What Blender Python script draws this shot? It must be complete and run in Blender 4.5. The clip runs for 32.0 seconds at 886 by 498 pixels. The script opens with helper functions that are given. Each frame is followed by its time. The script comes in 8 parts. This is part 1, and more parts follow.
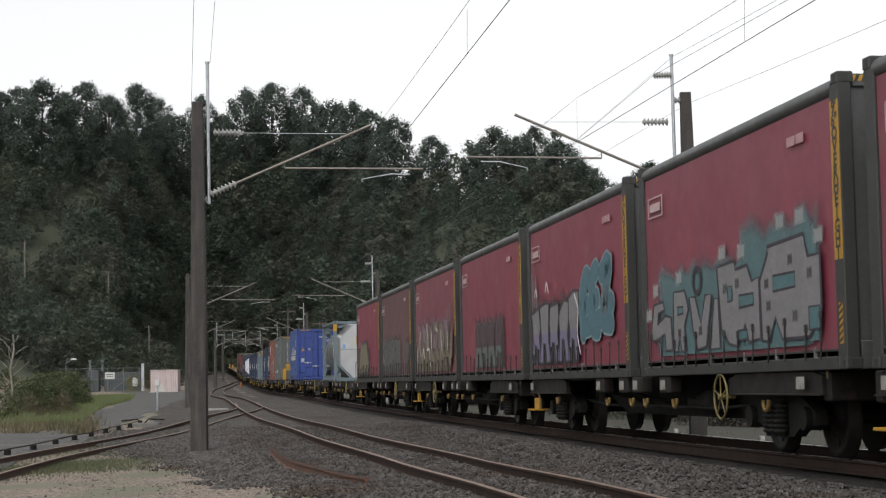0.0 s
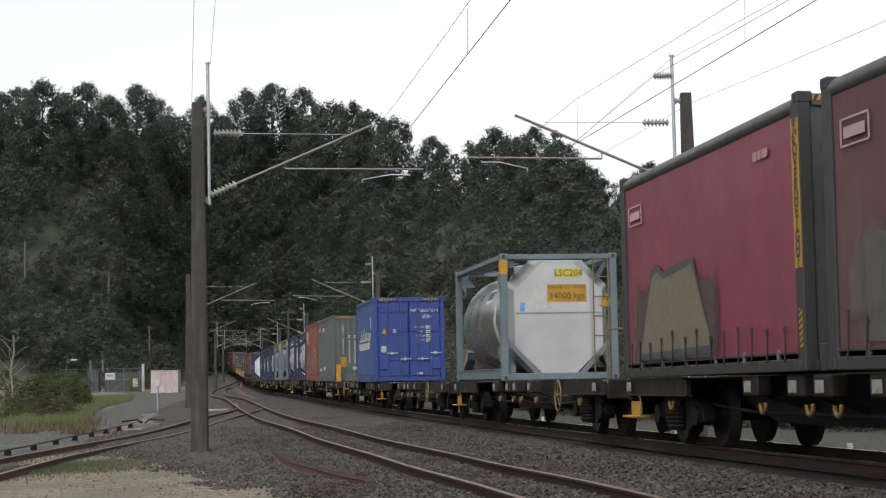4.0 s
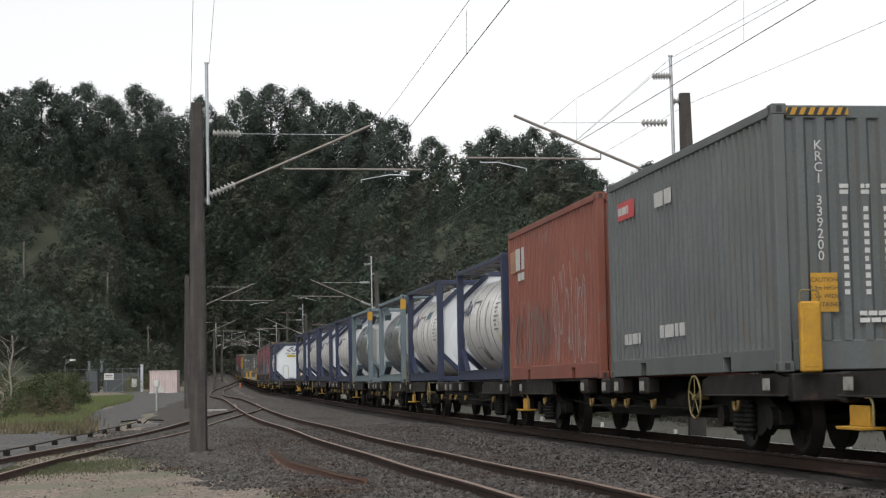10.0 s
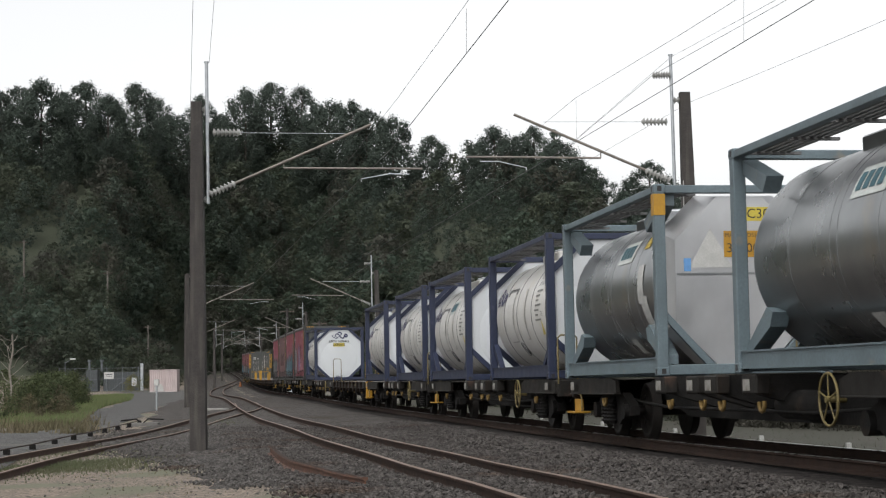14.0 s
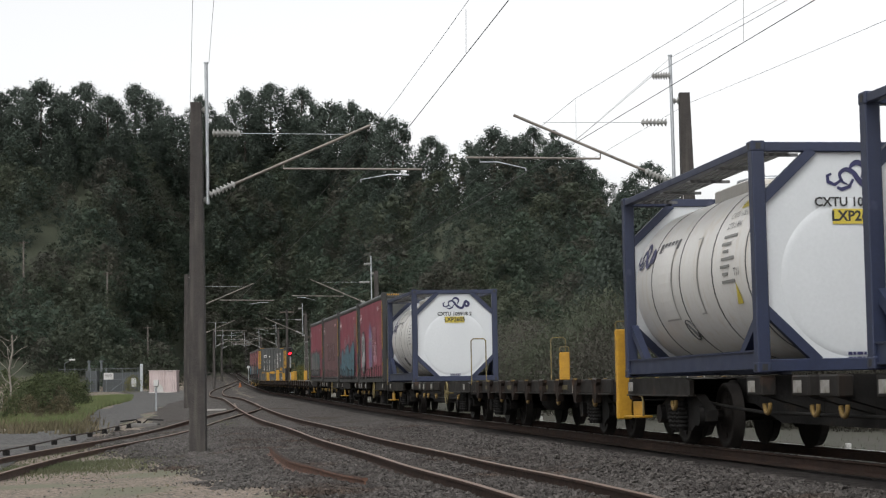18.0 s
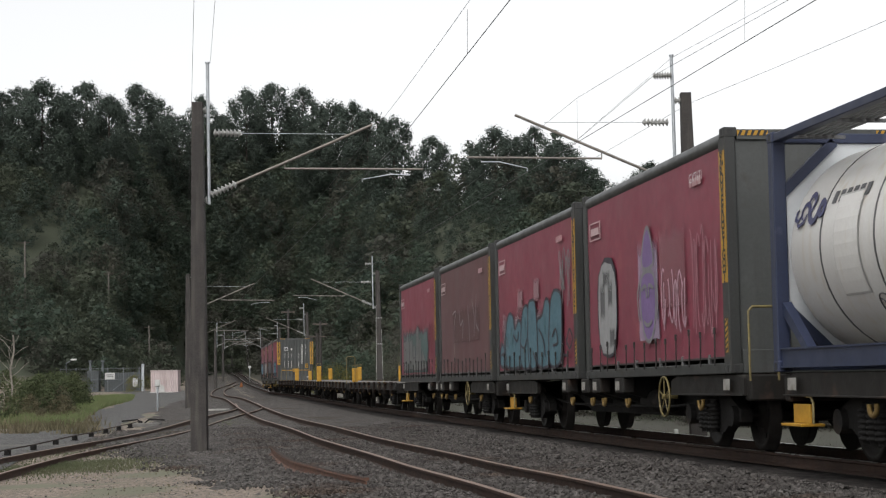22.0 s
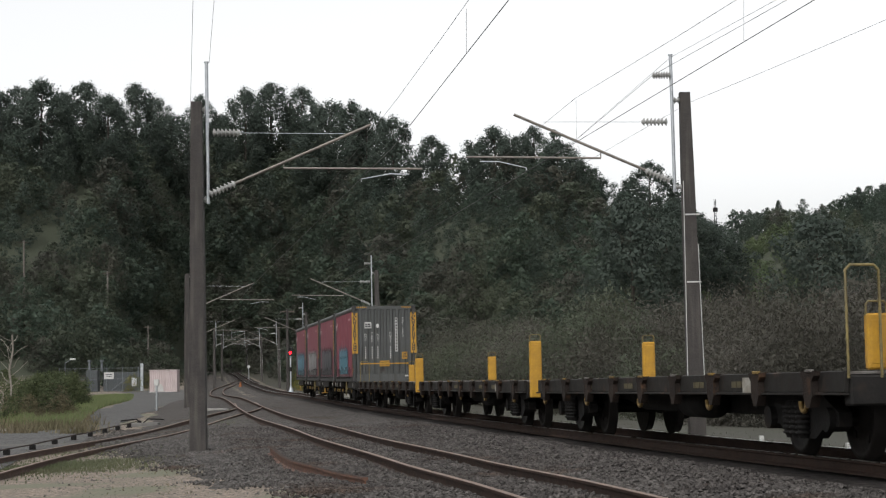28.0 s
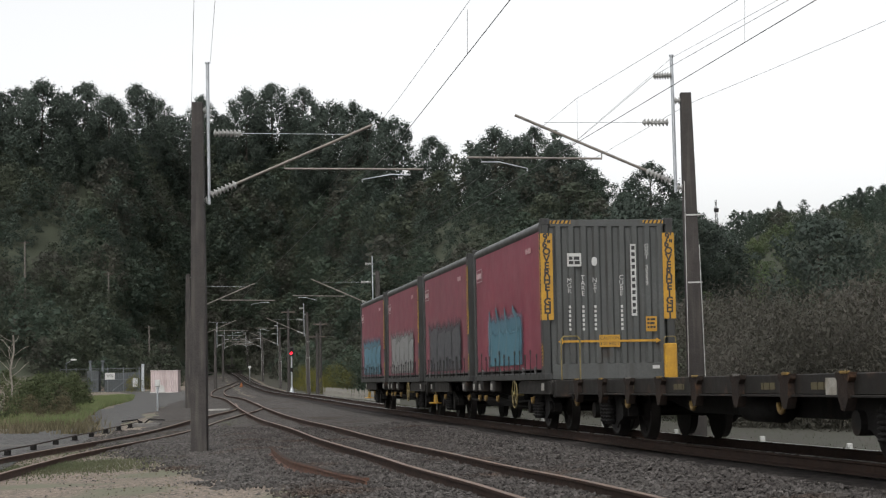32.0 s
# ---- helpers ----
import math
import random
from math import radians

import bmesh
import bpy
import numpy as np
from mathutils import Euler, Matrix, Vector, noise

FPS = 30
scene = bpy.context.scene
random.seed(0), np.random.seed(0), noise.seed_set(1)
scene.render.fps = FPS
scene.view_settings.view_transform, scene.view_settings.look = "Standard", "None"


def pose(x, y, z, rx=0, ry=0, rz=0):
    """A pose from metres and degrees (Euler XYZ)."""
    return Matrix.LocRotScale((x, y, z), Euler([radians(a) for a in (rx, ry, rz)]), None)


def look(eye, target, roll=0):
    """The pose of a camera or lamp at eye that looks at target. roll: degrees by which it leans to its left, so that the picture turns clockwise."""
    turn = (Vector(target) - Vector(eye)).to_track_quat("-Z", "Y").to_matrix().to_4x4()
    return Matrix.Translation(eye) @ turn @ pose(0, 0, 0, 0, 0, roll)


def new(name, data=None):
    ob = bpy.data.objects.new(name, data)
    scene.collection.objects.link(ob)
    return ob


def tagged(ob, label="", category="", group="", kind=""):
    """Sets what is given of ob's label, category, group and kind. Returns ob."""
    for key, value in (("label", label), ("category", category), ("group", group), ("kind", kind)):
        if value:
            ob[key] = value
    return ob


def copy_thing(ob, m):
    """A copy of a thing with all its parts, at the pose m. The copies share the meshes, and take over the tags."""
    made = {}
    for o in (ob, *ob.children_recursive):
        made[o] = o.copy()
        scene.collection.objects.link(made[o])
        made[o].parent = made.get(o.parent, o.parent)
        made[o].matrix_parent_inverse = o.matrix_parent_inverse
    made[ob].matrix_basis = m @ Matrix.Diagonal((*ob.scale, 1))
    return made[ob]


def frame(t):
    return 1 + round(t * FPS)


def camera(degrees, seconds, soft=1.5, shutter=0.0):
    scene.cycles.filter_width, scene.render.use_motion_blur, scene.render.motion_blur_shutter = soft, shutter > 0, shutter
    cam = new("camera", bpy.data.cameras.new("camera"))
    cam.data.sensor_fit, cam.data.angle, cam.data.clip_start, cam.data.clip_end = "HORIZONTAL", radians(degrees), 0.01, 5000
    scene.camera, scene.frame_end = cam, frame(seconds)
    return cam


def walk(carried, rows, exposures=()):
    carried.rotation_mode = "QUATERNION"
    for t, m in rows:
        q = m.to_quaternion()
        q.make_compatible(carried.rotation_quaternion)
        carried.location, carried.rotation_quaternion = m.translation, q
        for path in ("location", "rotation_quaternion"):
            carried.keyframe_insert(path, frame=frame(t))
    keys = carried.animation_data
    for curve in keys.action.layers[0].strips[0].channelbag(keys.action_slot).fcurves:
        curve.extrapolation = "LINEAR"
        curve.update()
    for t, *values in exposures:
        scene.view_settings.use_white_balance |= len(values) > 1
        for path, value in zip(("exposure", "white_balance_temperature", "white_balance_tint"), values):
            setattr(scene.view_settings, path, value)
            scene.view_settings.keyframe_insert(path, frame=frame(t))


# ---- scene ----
# Railway line below a wooded hill: a long freight train comes by on the main track.
from itertools import product

F_LENS = 3116.15            # focal length in picture widths of 1568
cam = camera(2 * math.degrees(math.atan(784 / F_LENS)), 32.0, soft=1.2, shutter=0.06)


def stand(dx, dy):
    """The pose of the hand-held camera, swayed a little to a side and up or down."""
    yaw, tilt = math.degrees(dx / F_LENS), math.degrees(dy / F_LENS)
    return pose(0, 0, 0.985, 0, 0, yaw) @ pose(0, 0, 0, 90 + 4.161 + tilt) @ pose(0, 0, 0, 0, 0, -0.998)


walk(cam, [(t, stand(dx, dy)) for t, dx, dy in (
          (0, 0.8, -0.8), (0.5, 0.8, 0), (1, 1, 0), (1.5, 0.8, 0.3), (2, 0.8, 0), (2.5, 0.8, 0),
          (3, 1.3, 0), (3.5, 1.3, 0), (5.5, 1.4, 1.2), (6, 1, 0.8), (6.5, 0.8, 1.1), (7, -0.1, 1.6),
          (7.5, -0.5, 1.6), (8, -0.5, 1.6), (8.5, -0.5, 1.6), (9, -0.7, 1.6), (9.5, -0.5, 1.6), (10, -0.7, 0.6),
          (10.5, -0.5, 0), (11, -0.5, 0), (11.5, -0.9, -1.4), (12, -0.7, -1.5), (12.5, -0.5, -1.5), (13, -0.7, -1.2),
          (13.5, -0.5, -0.2), (14, -0.7, -1.1), (14.5, -0.5, -0.5), (16.5, -0.7, 0), (17, -0.5, -0.2), (17.5, -0.5, 0),
          (18, -1.3, 0), (18.5, -1, 0), (19, -0.5, 0), (19.5, 0.2, 0), (20, 0.8, 0), (20.5, 1, 0),
          (21, 1.1, 0), (21.5, 1.1, 0), (22, 1, -0.2), (22.5, 1.7, 0), (23, 2.4, -1.5), (23.5, 2.5, -1.5),
          (24, 1.7, -1.7), (24.5, 1, -1.5), (25, 1, -1.5), (25.5, 0.1, -1.5), (27.5, -0.7, -1.2), (28, -0.7, -0.9),
          (28.5, -0.5, 0), (29, -0.5, -0.2), (29.5, -0.5, 0), (30, 1, 0), (30.5, -0.4, 0), (31, 1, 0),
          (31.5, 1, 0), (32, 1, 0))],
     exposures=((0, 0.6), (32, 0.6)))

# ---- light: a bright overcast sky ----
world = bpy.data.worlds.new("sky")
scene.world = world
world.use_nodes = True
wn, wl = world.node_tree.nodes, world.node_tree.links
sky = wn.new("ShaderNodeTexSky")
sky.sky_type, sky.sun_disc = "NISHITA", False
sky.sun_elevation, sky.sun_rotation = radians(52), radians(200)
sky.air_density, sky.dust_density = 1.0, 3.0
grey = wn.new("ShaderNodeHueSaturation")
grey.inputs["Saturation"].default_value = 0.07
wl.new(sky.outputs[0], grey.inputs["Color"])
wl.new(grey.outputs[0], wn["Background"].inputs["Color"])
wn["Background"].inputs["Strength"].default_value = 0.15
sun = new("sun", bpy.data.lights.new("sun", "SUN"))
sun.data.energy, sun.data.angle, sun.data.color = 0.6, radians(25), (1.0, 0.97, 0.92)
sun.matrix_world = look((0, 0, 50), (0.34 * 39, 0.94 * 39, 0))

# ---- materials ----
def mat(name, base, other=None, scale=3.0, rough=0.7, metal=0.0, bump=0.0, fine=40.0, spots=None, spot_scale=1.5, spot_cut=0.58,
        island=0.0, piece=0.0, streak=None, grit=0.84, cells=0.0):
    """A surface that varies between two colours at two scales, with stains of a third colour, fine relief and worn gloss."""
    m = bpy.data.materials.new(name)
    m.use_nodes = True
    n, l = m.node_tree.nodes, m.node_tree.links
    bsdf = n["Principled BSDF"]
    co = n.new("ShaderNodeTexCoord").outputs["Object"]

    def noisy(size, detail, vec=co):
        t = n.new("ShaderNodeTexNoise")
        t.inputs["Scale"].default_value, t.inputs["Detail"].default_value = size, detail
        l.new(vec, t.inputs["Vector"])
        return t.outputs["Fac"]

    def ramp(fac, lo, hi):
        r = n.new("ShaderNodeMapRange")
        r.inputs["From Min"].default_value, r.inputs["From Max"].default_value = lo, hi
        l.new(fac, r.inputs["Value"])
        return r.outputs["Result"]

    def mix(fac, a, b):
        x = n.new("ShaderNodeMix")
        x.data_type = "RGBA"
        for sock, v in ((x.inputs[0], fac), (x.inputs[6], a), (x.inputs[7], b)):
            if hasattr(v, "links"):
                l.new(v, sock)
            elif isinstance(v, float):
                sock.default_value = v
            else:
                sock.default_value = (*v, 1)
        return x.outputs[2]

    other = other or tuple(c * 0.72 for c in base)
    col = mix(ramp(noisy(scale, 4), 0.35, 0.65), base, other)
    col = mix(ramp(noisy(fine, 3), 0.3, 0.95), col, tuple(c * grit for c in other))
    if cells:
        vo = n.new("ShaderNodeTexVoronoi")
        vo.inputs["Scale"].default_value = cells
        l.new(co, vo.inputs["Vector"])
        sep = n.new("ShaderNodeSeparateColor")
        l.new(vo.outputs["Color"], sep.inputs[0])
        col = mix(ramp(sep.outputs[0], 0.25, 1.0), col, tuple(min(1, c * 1.9) for c in base))
        col = mix(ramp(sep.outputs[1], 0.55, 1.0), col, tuple(c * 0.3 for c in other))
    if spots:
        col = mix(ramp(noisy(spot_scale, 6), spot_cut, spot_cut + 0.1), col, spots)
    if streak:
        mp = n.new("ShaderNodeMapping")
        mp.inputs["Scale"].default_value = (5.0, 5.0, 0.35)
        l.new(co, mp.inputs["Vector"])
        col = mix(ramp(noisy(1.6, 5, mp.outputs[0]), 0.52, 0.75), col, streak)
    if island or piece:
        src = n.new("ShaderNodeNewGeometry").outputs["Random Per Island"] if island else n.new("ShaderNodeObjectInfo").outputs["Random"]
        hsv = n.new("ShaderNodeHueSaturation")
        r = n.new("ShaderNodeMapRange")
        k = island or piece
        r.inputs["To Min"].default_value, r.inputs["To Max"].default_value = 1 - k, 1 + k
        l.new(src, r.inputs["Value"])
        l.new(r.outputs["Result"], hsv.inputs["Value"])
        l.new(col, hsv.inputs["Color"])
        col = hsv.outputs["Color"]
    l.new(col, bsdf.inputs["Base Color"])
    bsdf.inputs["Metallic"].default_value = metal
    rr = n.new("ShaderNodeMapRange")
    rr.inputs["To Min"].default_value, rr.inputs["To Max"].default_value = max(0.05, rough - 0.12), min(1, rough + 0.12)
    l.new(noisy(scale * 2.3, 3), rr.inputs["Value"])
    l.new(rr.outputs["Result"], bsdf.inputs["Roughness"])
    if bump:
        b = n.new("ShaderNodeBump")
        b.inputs["Strength"].default_value, b.inputs["Distance"].default_value = bump, 0.02
        l.new(noisy(fine, 4), b.inputs["Height"])
        l.new(b.outputs[0], bsdf.inputs["Normal"])
    return m


def leafy(name, dark, light, scale=0.11, grain=1.6, vary=0.16):
    """Foliage: tree by tree and leaf by leaf variation, a little light passes through."""
    m = mat(name, dark, light, scale=scale, rough=0.6, fine=grain, island=vary, grit=0.7)
    n, l = m.node_tree.nodes, m.node_tree.links
    bsdf = n["Principled BSDF"]
    bsdf.inputs["Specular IOR Level"].default_value = 0.2
    through_leaf = n.new("ShaderNodeBsdfTranslucent")
    l.new(bsdf.inputs["Base Color"].links[0].from_socket, through_leaf.inputs["Color"])
    both = n.new("ShaderNodeMixShader")
    both.inputs[0].default_value = 0.45
    l.new(bsdf.outputs[0], both.inputs[1])
    l.new(through_leaf.outputs[0], both.inputs[2])
    l.new(both.outputs[0], n["Material Output"].inputs["Surface"])
    return m


BALLAST = mat("ballast stone", (0.114, 0.108, 0.103), (0.078, 0.072, 0.068), 0.8, 0.9, bump=0.6, fine=60, spots=(0.07, 0.05, 0.04), spot_scale=0.35, island=0.45, grit=0.6)
GRAVEL = mat("gravel bed", (0.063, 0.058, 0.054), (0.043, 0.039, 0.036), 1.2, 0.95, bump=1.0, fine=34, spots=(0.045, 0.034, 0.028), spot_scale=0.3, grit=0.6, cells=15.0)
DARKSTONE = mat("dark ballast stone", (0.094, 0.087, 0.082), (0.062, 0.056, 0.053), 0.8, 0.9, bump=0.6, fine=60, spots=(0.06, 0.045, 0.037), spot_scale=0.35, island=0.45, grit=0.6)
RUST = mat("rusty rail steel", (0.055, 0.034, 0.026), (0.035, 0.024, 0.02), 4, 0.8, 0.3, bump=0.3, fine=60, grit=0.6)
BRIGHTRAIL = mat("polished rail head", (0.62, 0.62, 0.63), (0.5, 0.48, 0.46), 3, 0.28, 0.9)
DULLRAIL = mat("brown worn rail head", (0.21, 0.14, 0.10), (0.15, 0.10, 0.075), 3, 0.55, 0.4)
SLEEPER = mat("weathered timber", (0.10, 0.085, 0.07), (0.065, 0.055, 0.05), 5, 0.9, bump=0.6, fine=50, piece=0.25, grit=0.6)
POLE = mat("tarred pole timber", (0.043, 0.037, 0.033), (0.028, 0.0245, 0.023), 2.5, 0.8, bump=0.5, fine=30, streak=(0.066, 0.058, 0.051), grit=0.6)
GALV = mat("galvanised steel", (0.46, 0.48, 0.5), (0.36, 0.38, 0.4), 5, 0.45, 0.7)
DULLGALV = mat("dull dirty galvanised steel", (0.16, 0.165, 0.165), (0.11, 0.11, 0.108), 5, 0.6, 0.4)
BRONZE = mat("weathered tube", (0.15, 0.14, 0.128), (0.2, 0.178, 0.155), 6, 0.55, 0.4)
PORCELAIN = mat("insulator porcelain", (0.33, 0.33, 0.315), (0.26, 0.26, 0.25), 8, 0.35)
WIRE = mat("oxidised copper wire", (0.06, 0.055, 0.05), (0.04, 0.04, 0.04), 4, 0.5, 0.6)
BARK = mat("bark", (0.06, 0.045, 0.035), (0.035, 0.028, 0.022), 1.5, 0.9, bump=0.6, fine=12, grit=0.6)
# blue raised in the leaf colour as a stand-in for distance haze
LEAFDARK = leafy("dark conifer leaves", (0.055, 0.074, 0.064), (0.079, 0.097, 0.076), 0.13)
DULLGRASS = leafy("dull short grass", (0.105, 0.128, 0.068), (0.135, 0.140, 0.085), 0.6)
GRASS = leafy("grass", (0.14, 0.195, 0.075), (0.185, 0.205, 0.10), 0.4)
DRYGRASS = leafy("dry grass", (0.24, 0.20, 0.135), (0.13, 0.118, 0.07), 0.5, 1.6, 0.3)


# ---- building helpers ----
class Mesh:
    """Collects plain solids into one mesh."""

    def __init__(self):
        self.v, self.f, self.smooth = [], [], []

    def add(self, verts, faces, smooth=False):
        k = len(self.v)
        self.v += [tuple(p) for p in verts]
        self.f += [tuple(i + k for i in q) for q in faces]
        self.smooth += [smooth] * len(faces)
        return self

    def box(self, x0, x1, y0, y1, z0, z1, b=0.0):
        """A box, with its edges chamfered by b."""
        lo, hi = (x0, y0, z0), (x1, y1, z1)
        b = min(b, 0.45 * min(hi[i] - lo[i] for i in range(3)))
        if b <= 0:
            vs = [(x, y, z) for x in (x0, x1) for y in (y0, y1) for z in (z0, z1)]
            return self.add(vs, [(0, 1, 3, 2), (4, 6, 7, 5), (0, 4, 5, 1), (2, 3, 7, 6), (0, 2, 6, 4), (1, 5, 7, 3)])
        vs, index = [], {}
        for c in product((0, 1), repeat=3):
            for a in range(3):
                p = [(lo[i] if c[i] == 0 else hi[i]) + (0 if i == a else (b if c[i] == 0 else -b)) for i in range(3)]
                index[c, a] = len(vs)
                vs.append(p)
        fs = []
        for a in range(3):
            u, w = [i for i in range(3) if i != a]
            for side in (0, 1):
                quad = []
                for cu, cw in ((0, 0), (1, 0), (1, 1), (0, 1)):
                    c = [0, 0, 0]
                    c[a], c[u], c[w] = side, cu, cw
                    quad.append(index[tuple(c), a])
                fs.append(quad if (side == 1) == (a != 1) else quad[::-1])
            for cu, cw in product((0, 1), repeat=2):
                c0, c1 = [0, 0, 0], [0, 0, 0]
                for c, e in ((c0, 0), (c1, 1)):
                    c[a], c[u], c[w] = e, cu, cw
                fs.append((index[tuple(c0), u], index[tuple(c1), u], index[tuple(c1), w], index[tuple(c0), w]))
        for c in product((0, 1), repeat=3):
            fs.append(tuple(index[c, a] for a in range(3)))
        return self.add(vs, fs)

    def tube(self, a, b, r, r2=None, n=10, caps=True):
        """A round bar from a to b."""
        a, b = Vector(a), Vector(b)
        d = (b - a).normalized()
        u = d.orthogonal().normalized()
        w = d.cross(u)
        r2 = r if r2 is None else r2
        vs = [p + (u * math.cos(t) + w * math.sin(t)) * q for p, q in ((a, r), (b, r2)) for t in [2 * math.pi * i / n for i in range(n)]]
        self.add(vs, [(i, (i + 1) % n, n + (i + 1) % n, n + i) for i in range(n)], n > 5)
        if caps:
            self.add(vs[:n], [tuple(range(n))[::-1]])
            self.add(vs[n:], [tuple(range(n))])
        return self

    def path(self, pts, r, n=6):
        """A bent round bar along points, in one piece."""
        p = [Vector(q) for q in pts]
        d = [(b - a).normalized() for a, b in zip(p, p[1:])]
        u = d[0].orthogonal().normalized()
        vs = []
        for i, q in enumerate(p):
            t = (d[max(0, i - 1)] + d[min(len(d) - 1, i)]).normalized()
            u = (u - t * u.dot(t)).normalized()
            w = t.cross(u)
            vs += [q + (u * math.cos(6.2832 * k / n) + w * math.sin(6.2832 * k / n)) * r for k in range(n)]
        m = len(p)
        return self.add(vs, [(i * n + k, i * n + (k + 1) % n, (i + 1) * n + (k + 1) % n, (i + 1) * n + k) for i in range(m - 1) for k in range(n)], True).add(vs[:n], [tuple(range(n))]).add(vs[-n:], [tuple(range(n))])

    def lathe(self, rings, axis="x", at=(0, 0, 0), n=24, smooth=True):
        """A turned body: rings of (distance along the axis, radius)."""
        vs = []
        for d, r in rings:
            for i in range(n):
                c, s = r * math.cos(2 * math.pi * i / n), r * math.sin(2 * math.pi * i / n)
                p = {"x": (d, c, s), "y": (c, d, s), "z": (c, s, d)}[axis]
                vs.append((p[0] + at[0], p[1] + at[1], p[2] + at[2]))
        fs = [(k * n + i, k * n + (i + 1) % n, (k + 1) * n + (i + 1) % n, (k + 1) * n + i) for k in range(len(rings) - 1) for i in range(n)]
        self.add(vs, fs, smooth)
        return self.add(vs[:n], [tuple(range(n))]).add(vs[-n:], [tuple(range(n))])

    def prism(self, poly, y0, y1, axis="y"):
        """A polygon in (x, z), pushed from y0 to y1 (or, with axis x, one in (y, z) pushed along x)."""
        n = len(poly)
        put = (lambda p, d: (p[0], d, p[1])) if axis == "y" else (lambda p, d: (d, p[0], p[1])) if axis == "x" else (lambda p, d: (p[0], p[1], d))
        vs = [put(p, y0) for p in poly] + [put(p, y1) for p in poly]
        return self.add(vs, [tuple(range(n)), tuple(range(2 * n - 1, n - 1, -1))] + [(i, n + i, n + (i + 1) % n, (i + 1) % n) for i in range(n)])

    def data(self, name, *materials):
        me = bpy.data.meshes.new(name)
        me.from_pydata(self.v, [], self.f)
        me.polygons.foreach_set("use_smooth", self.smooth)
        bm = bmesh.new()
        bm.from_mesh(me)
        bmesh.ops.recalc_face_normals(bm, faces=bm.faces)
        bm.to_mesh(me)
        bm.free()
        for m in materials:
            me.materials.append(m)
        return me


def part(name, mesh, material, parent, label="", at=None):
    """One mesh object under a thing or under a part."""
    me = mesh if isinstance(mesh, bpy.types.Mesh) else mesh.data(name, material)
    ob = new(name, me)
    ob.parent = parent
    if at is not None:
        ob.matrix_basis = at
    return tagged(ob, label) if label else ob


def thing(name, label, category, at=None, group="", kind=""):
    ob = new(name)
    ob.empty_display_size = 0.2
    if at is not None:
        ob.matrix_basis = at
    return tagged(ob, label, category, group, kind)


def single(name, mesh, material, label, category="", at=None, group="", kind=""):
    """A thing or a piece of the setting that is one mesh."""
    me = mesh if isinstance(mesh, bpy.types.Mesh) else mesh.data(name, material)
    ob = new(name, me)
    if at is not None:
        ob.matrix_basis = at
    return tagged(ob, label, category, group, kind)


def raw(name, verts, faces, material, smooth=False):
    """A large mesh straight from arrays; faces all of one size."""
    verts, faces = np.asarray(verts, dtype=np.float32), np.asarray(faces, dtype=np.int32)
    me = bpy.data.meshes.new(name)
    k = faces.shape[1]
    me.vertices.add(len(verts))
    me.vertices.foreach_set("co", verts.ravel())
    me.loops.add(faces.size)
    me.loops.foreach_set("vertex_index", faces.ravel())
    me.polygons.add(len(faces))
    me.polygons.foreach_set("loop_start", np.arange(0, faces.size, k, dtype=np.int32))
    me.polygons.foreach_set("use_smooth", np.full(len(faces), smooth))
    me.update(calc_edges=True)
    me.validate()
    me.materials.append(material)
    return me


# ---- the plan: the main track's line, its fall, and the train's way along it ----
# distance along the track, heading in degrees, height of the rail heads
LINE = np.array([(-6, 99.61, 0.025), (0, 99.2, 0.037), (8, 98.61, 0.052), (16, 97.9, -0.006), (26, 98.34, -0.048), (40, 98.39, -0.073),
                 (60, 98.42, -0.091), (80, 98.55, -0.037), (100, 98.54, 0.023), (120, 98.1, 0.011), (145, 97.58, 0.008), (170, 97.61, 0.115),
                 (200, 97.88, 0.33), (230, 97.97, 0.62), (260, 98.0, 1.2), (300, 98.7, 2.1), (350, 100.5, 3.2), (420, 104.0, 4.6),
                 (520, 110.0, 6.5)])
SG = np.arange(-420, 520, 0.5)
HEAD = np.radians(np.interp(SG, LINE[:, 0], LINE[:, 1]))
ZERO = np.searchsorted(SG, 0)
CX = np.cumsum(np.cos(HEAD)) * 0.5
CY = np.cumsum(np.sin(HEAD)) * 0.5
CX += 6.256 - CX[ZERO]
CY += 9.535 - CY[ZERO]
CZ = np.interp(SG, LINE[:, 0], LINE[:, 2])


def track(s, e=0.0, z=0.0):
    """The point at s along the main track, e to its left seen up the line, z over the rail heads."""
    a = np.interp(s, SG, HEAD)
    return Vector((np.interp(s, SG, CX) - math.sin(a) * e, np.interp(s, SG, CY) + math.cos(a) * e, np.interp(s, SG, CZ) + z))


def gone(t):
    """How far the train has come at t seconds, counted from 16 s."""
    u = t - 16
    return 9.374 * u - 0.0417 * u * u / 2 + 0.00246 * u ** 3 / 6


def main_x(y):
    return np.interp(y, CY, CX)


def rise(y):
    return np.interp(np.asarray(y) - 9.5, LINE[:, 0], LINE[:, 2])
# ---- ground and hill, one sheet ----
def table(x, *pairs):
    p = np.array(pairs)
    return np.interp(x, p[:, 0], p[:, 1])


def smooth01(t):
    t = np.clip(t, 0, 1)
    return t * t * (3 - 2 * t)


def hill_foot(b):
    """Distance of the hill's foot in the bearing b (sideways per forward)."""
    return table(b, (-0.6, 150), (-0.25, 215), (-0.19, 232), (-0.145, 318), (-0.085, 318), (-0.04, 232), (0.0, 200), (0.09, 180), (0.14, 185), (0.17, 230), (0.25, 230), (0.6, 170))


def hill_top(b):
    return table(b, (-0.6, 320), (-0.25, 340), (-0.19, 345), (-0.145, 408), (-0.085, 405), (-0.04, 342), (0.0, 320), (0.09, 290), (0.14, 300), (0.17, 400), (0.6, 380))


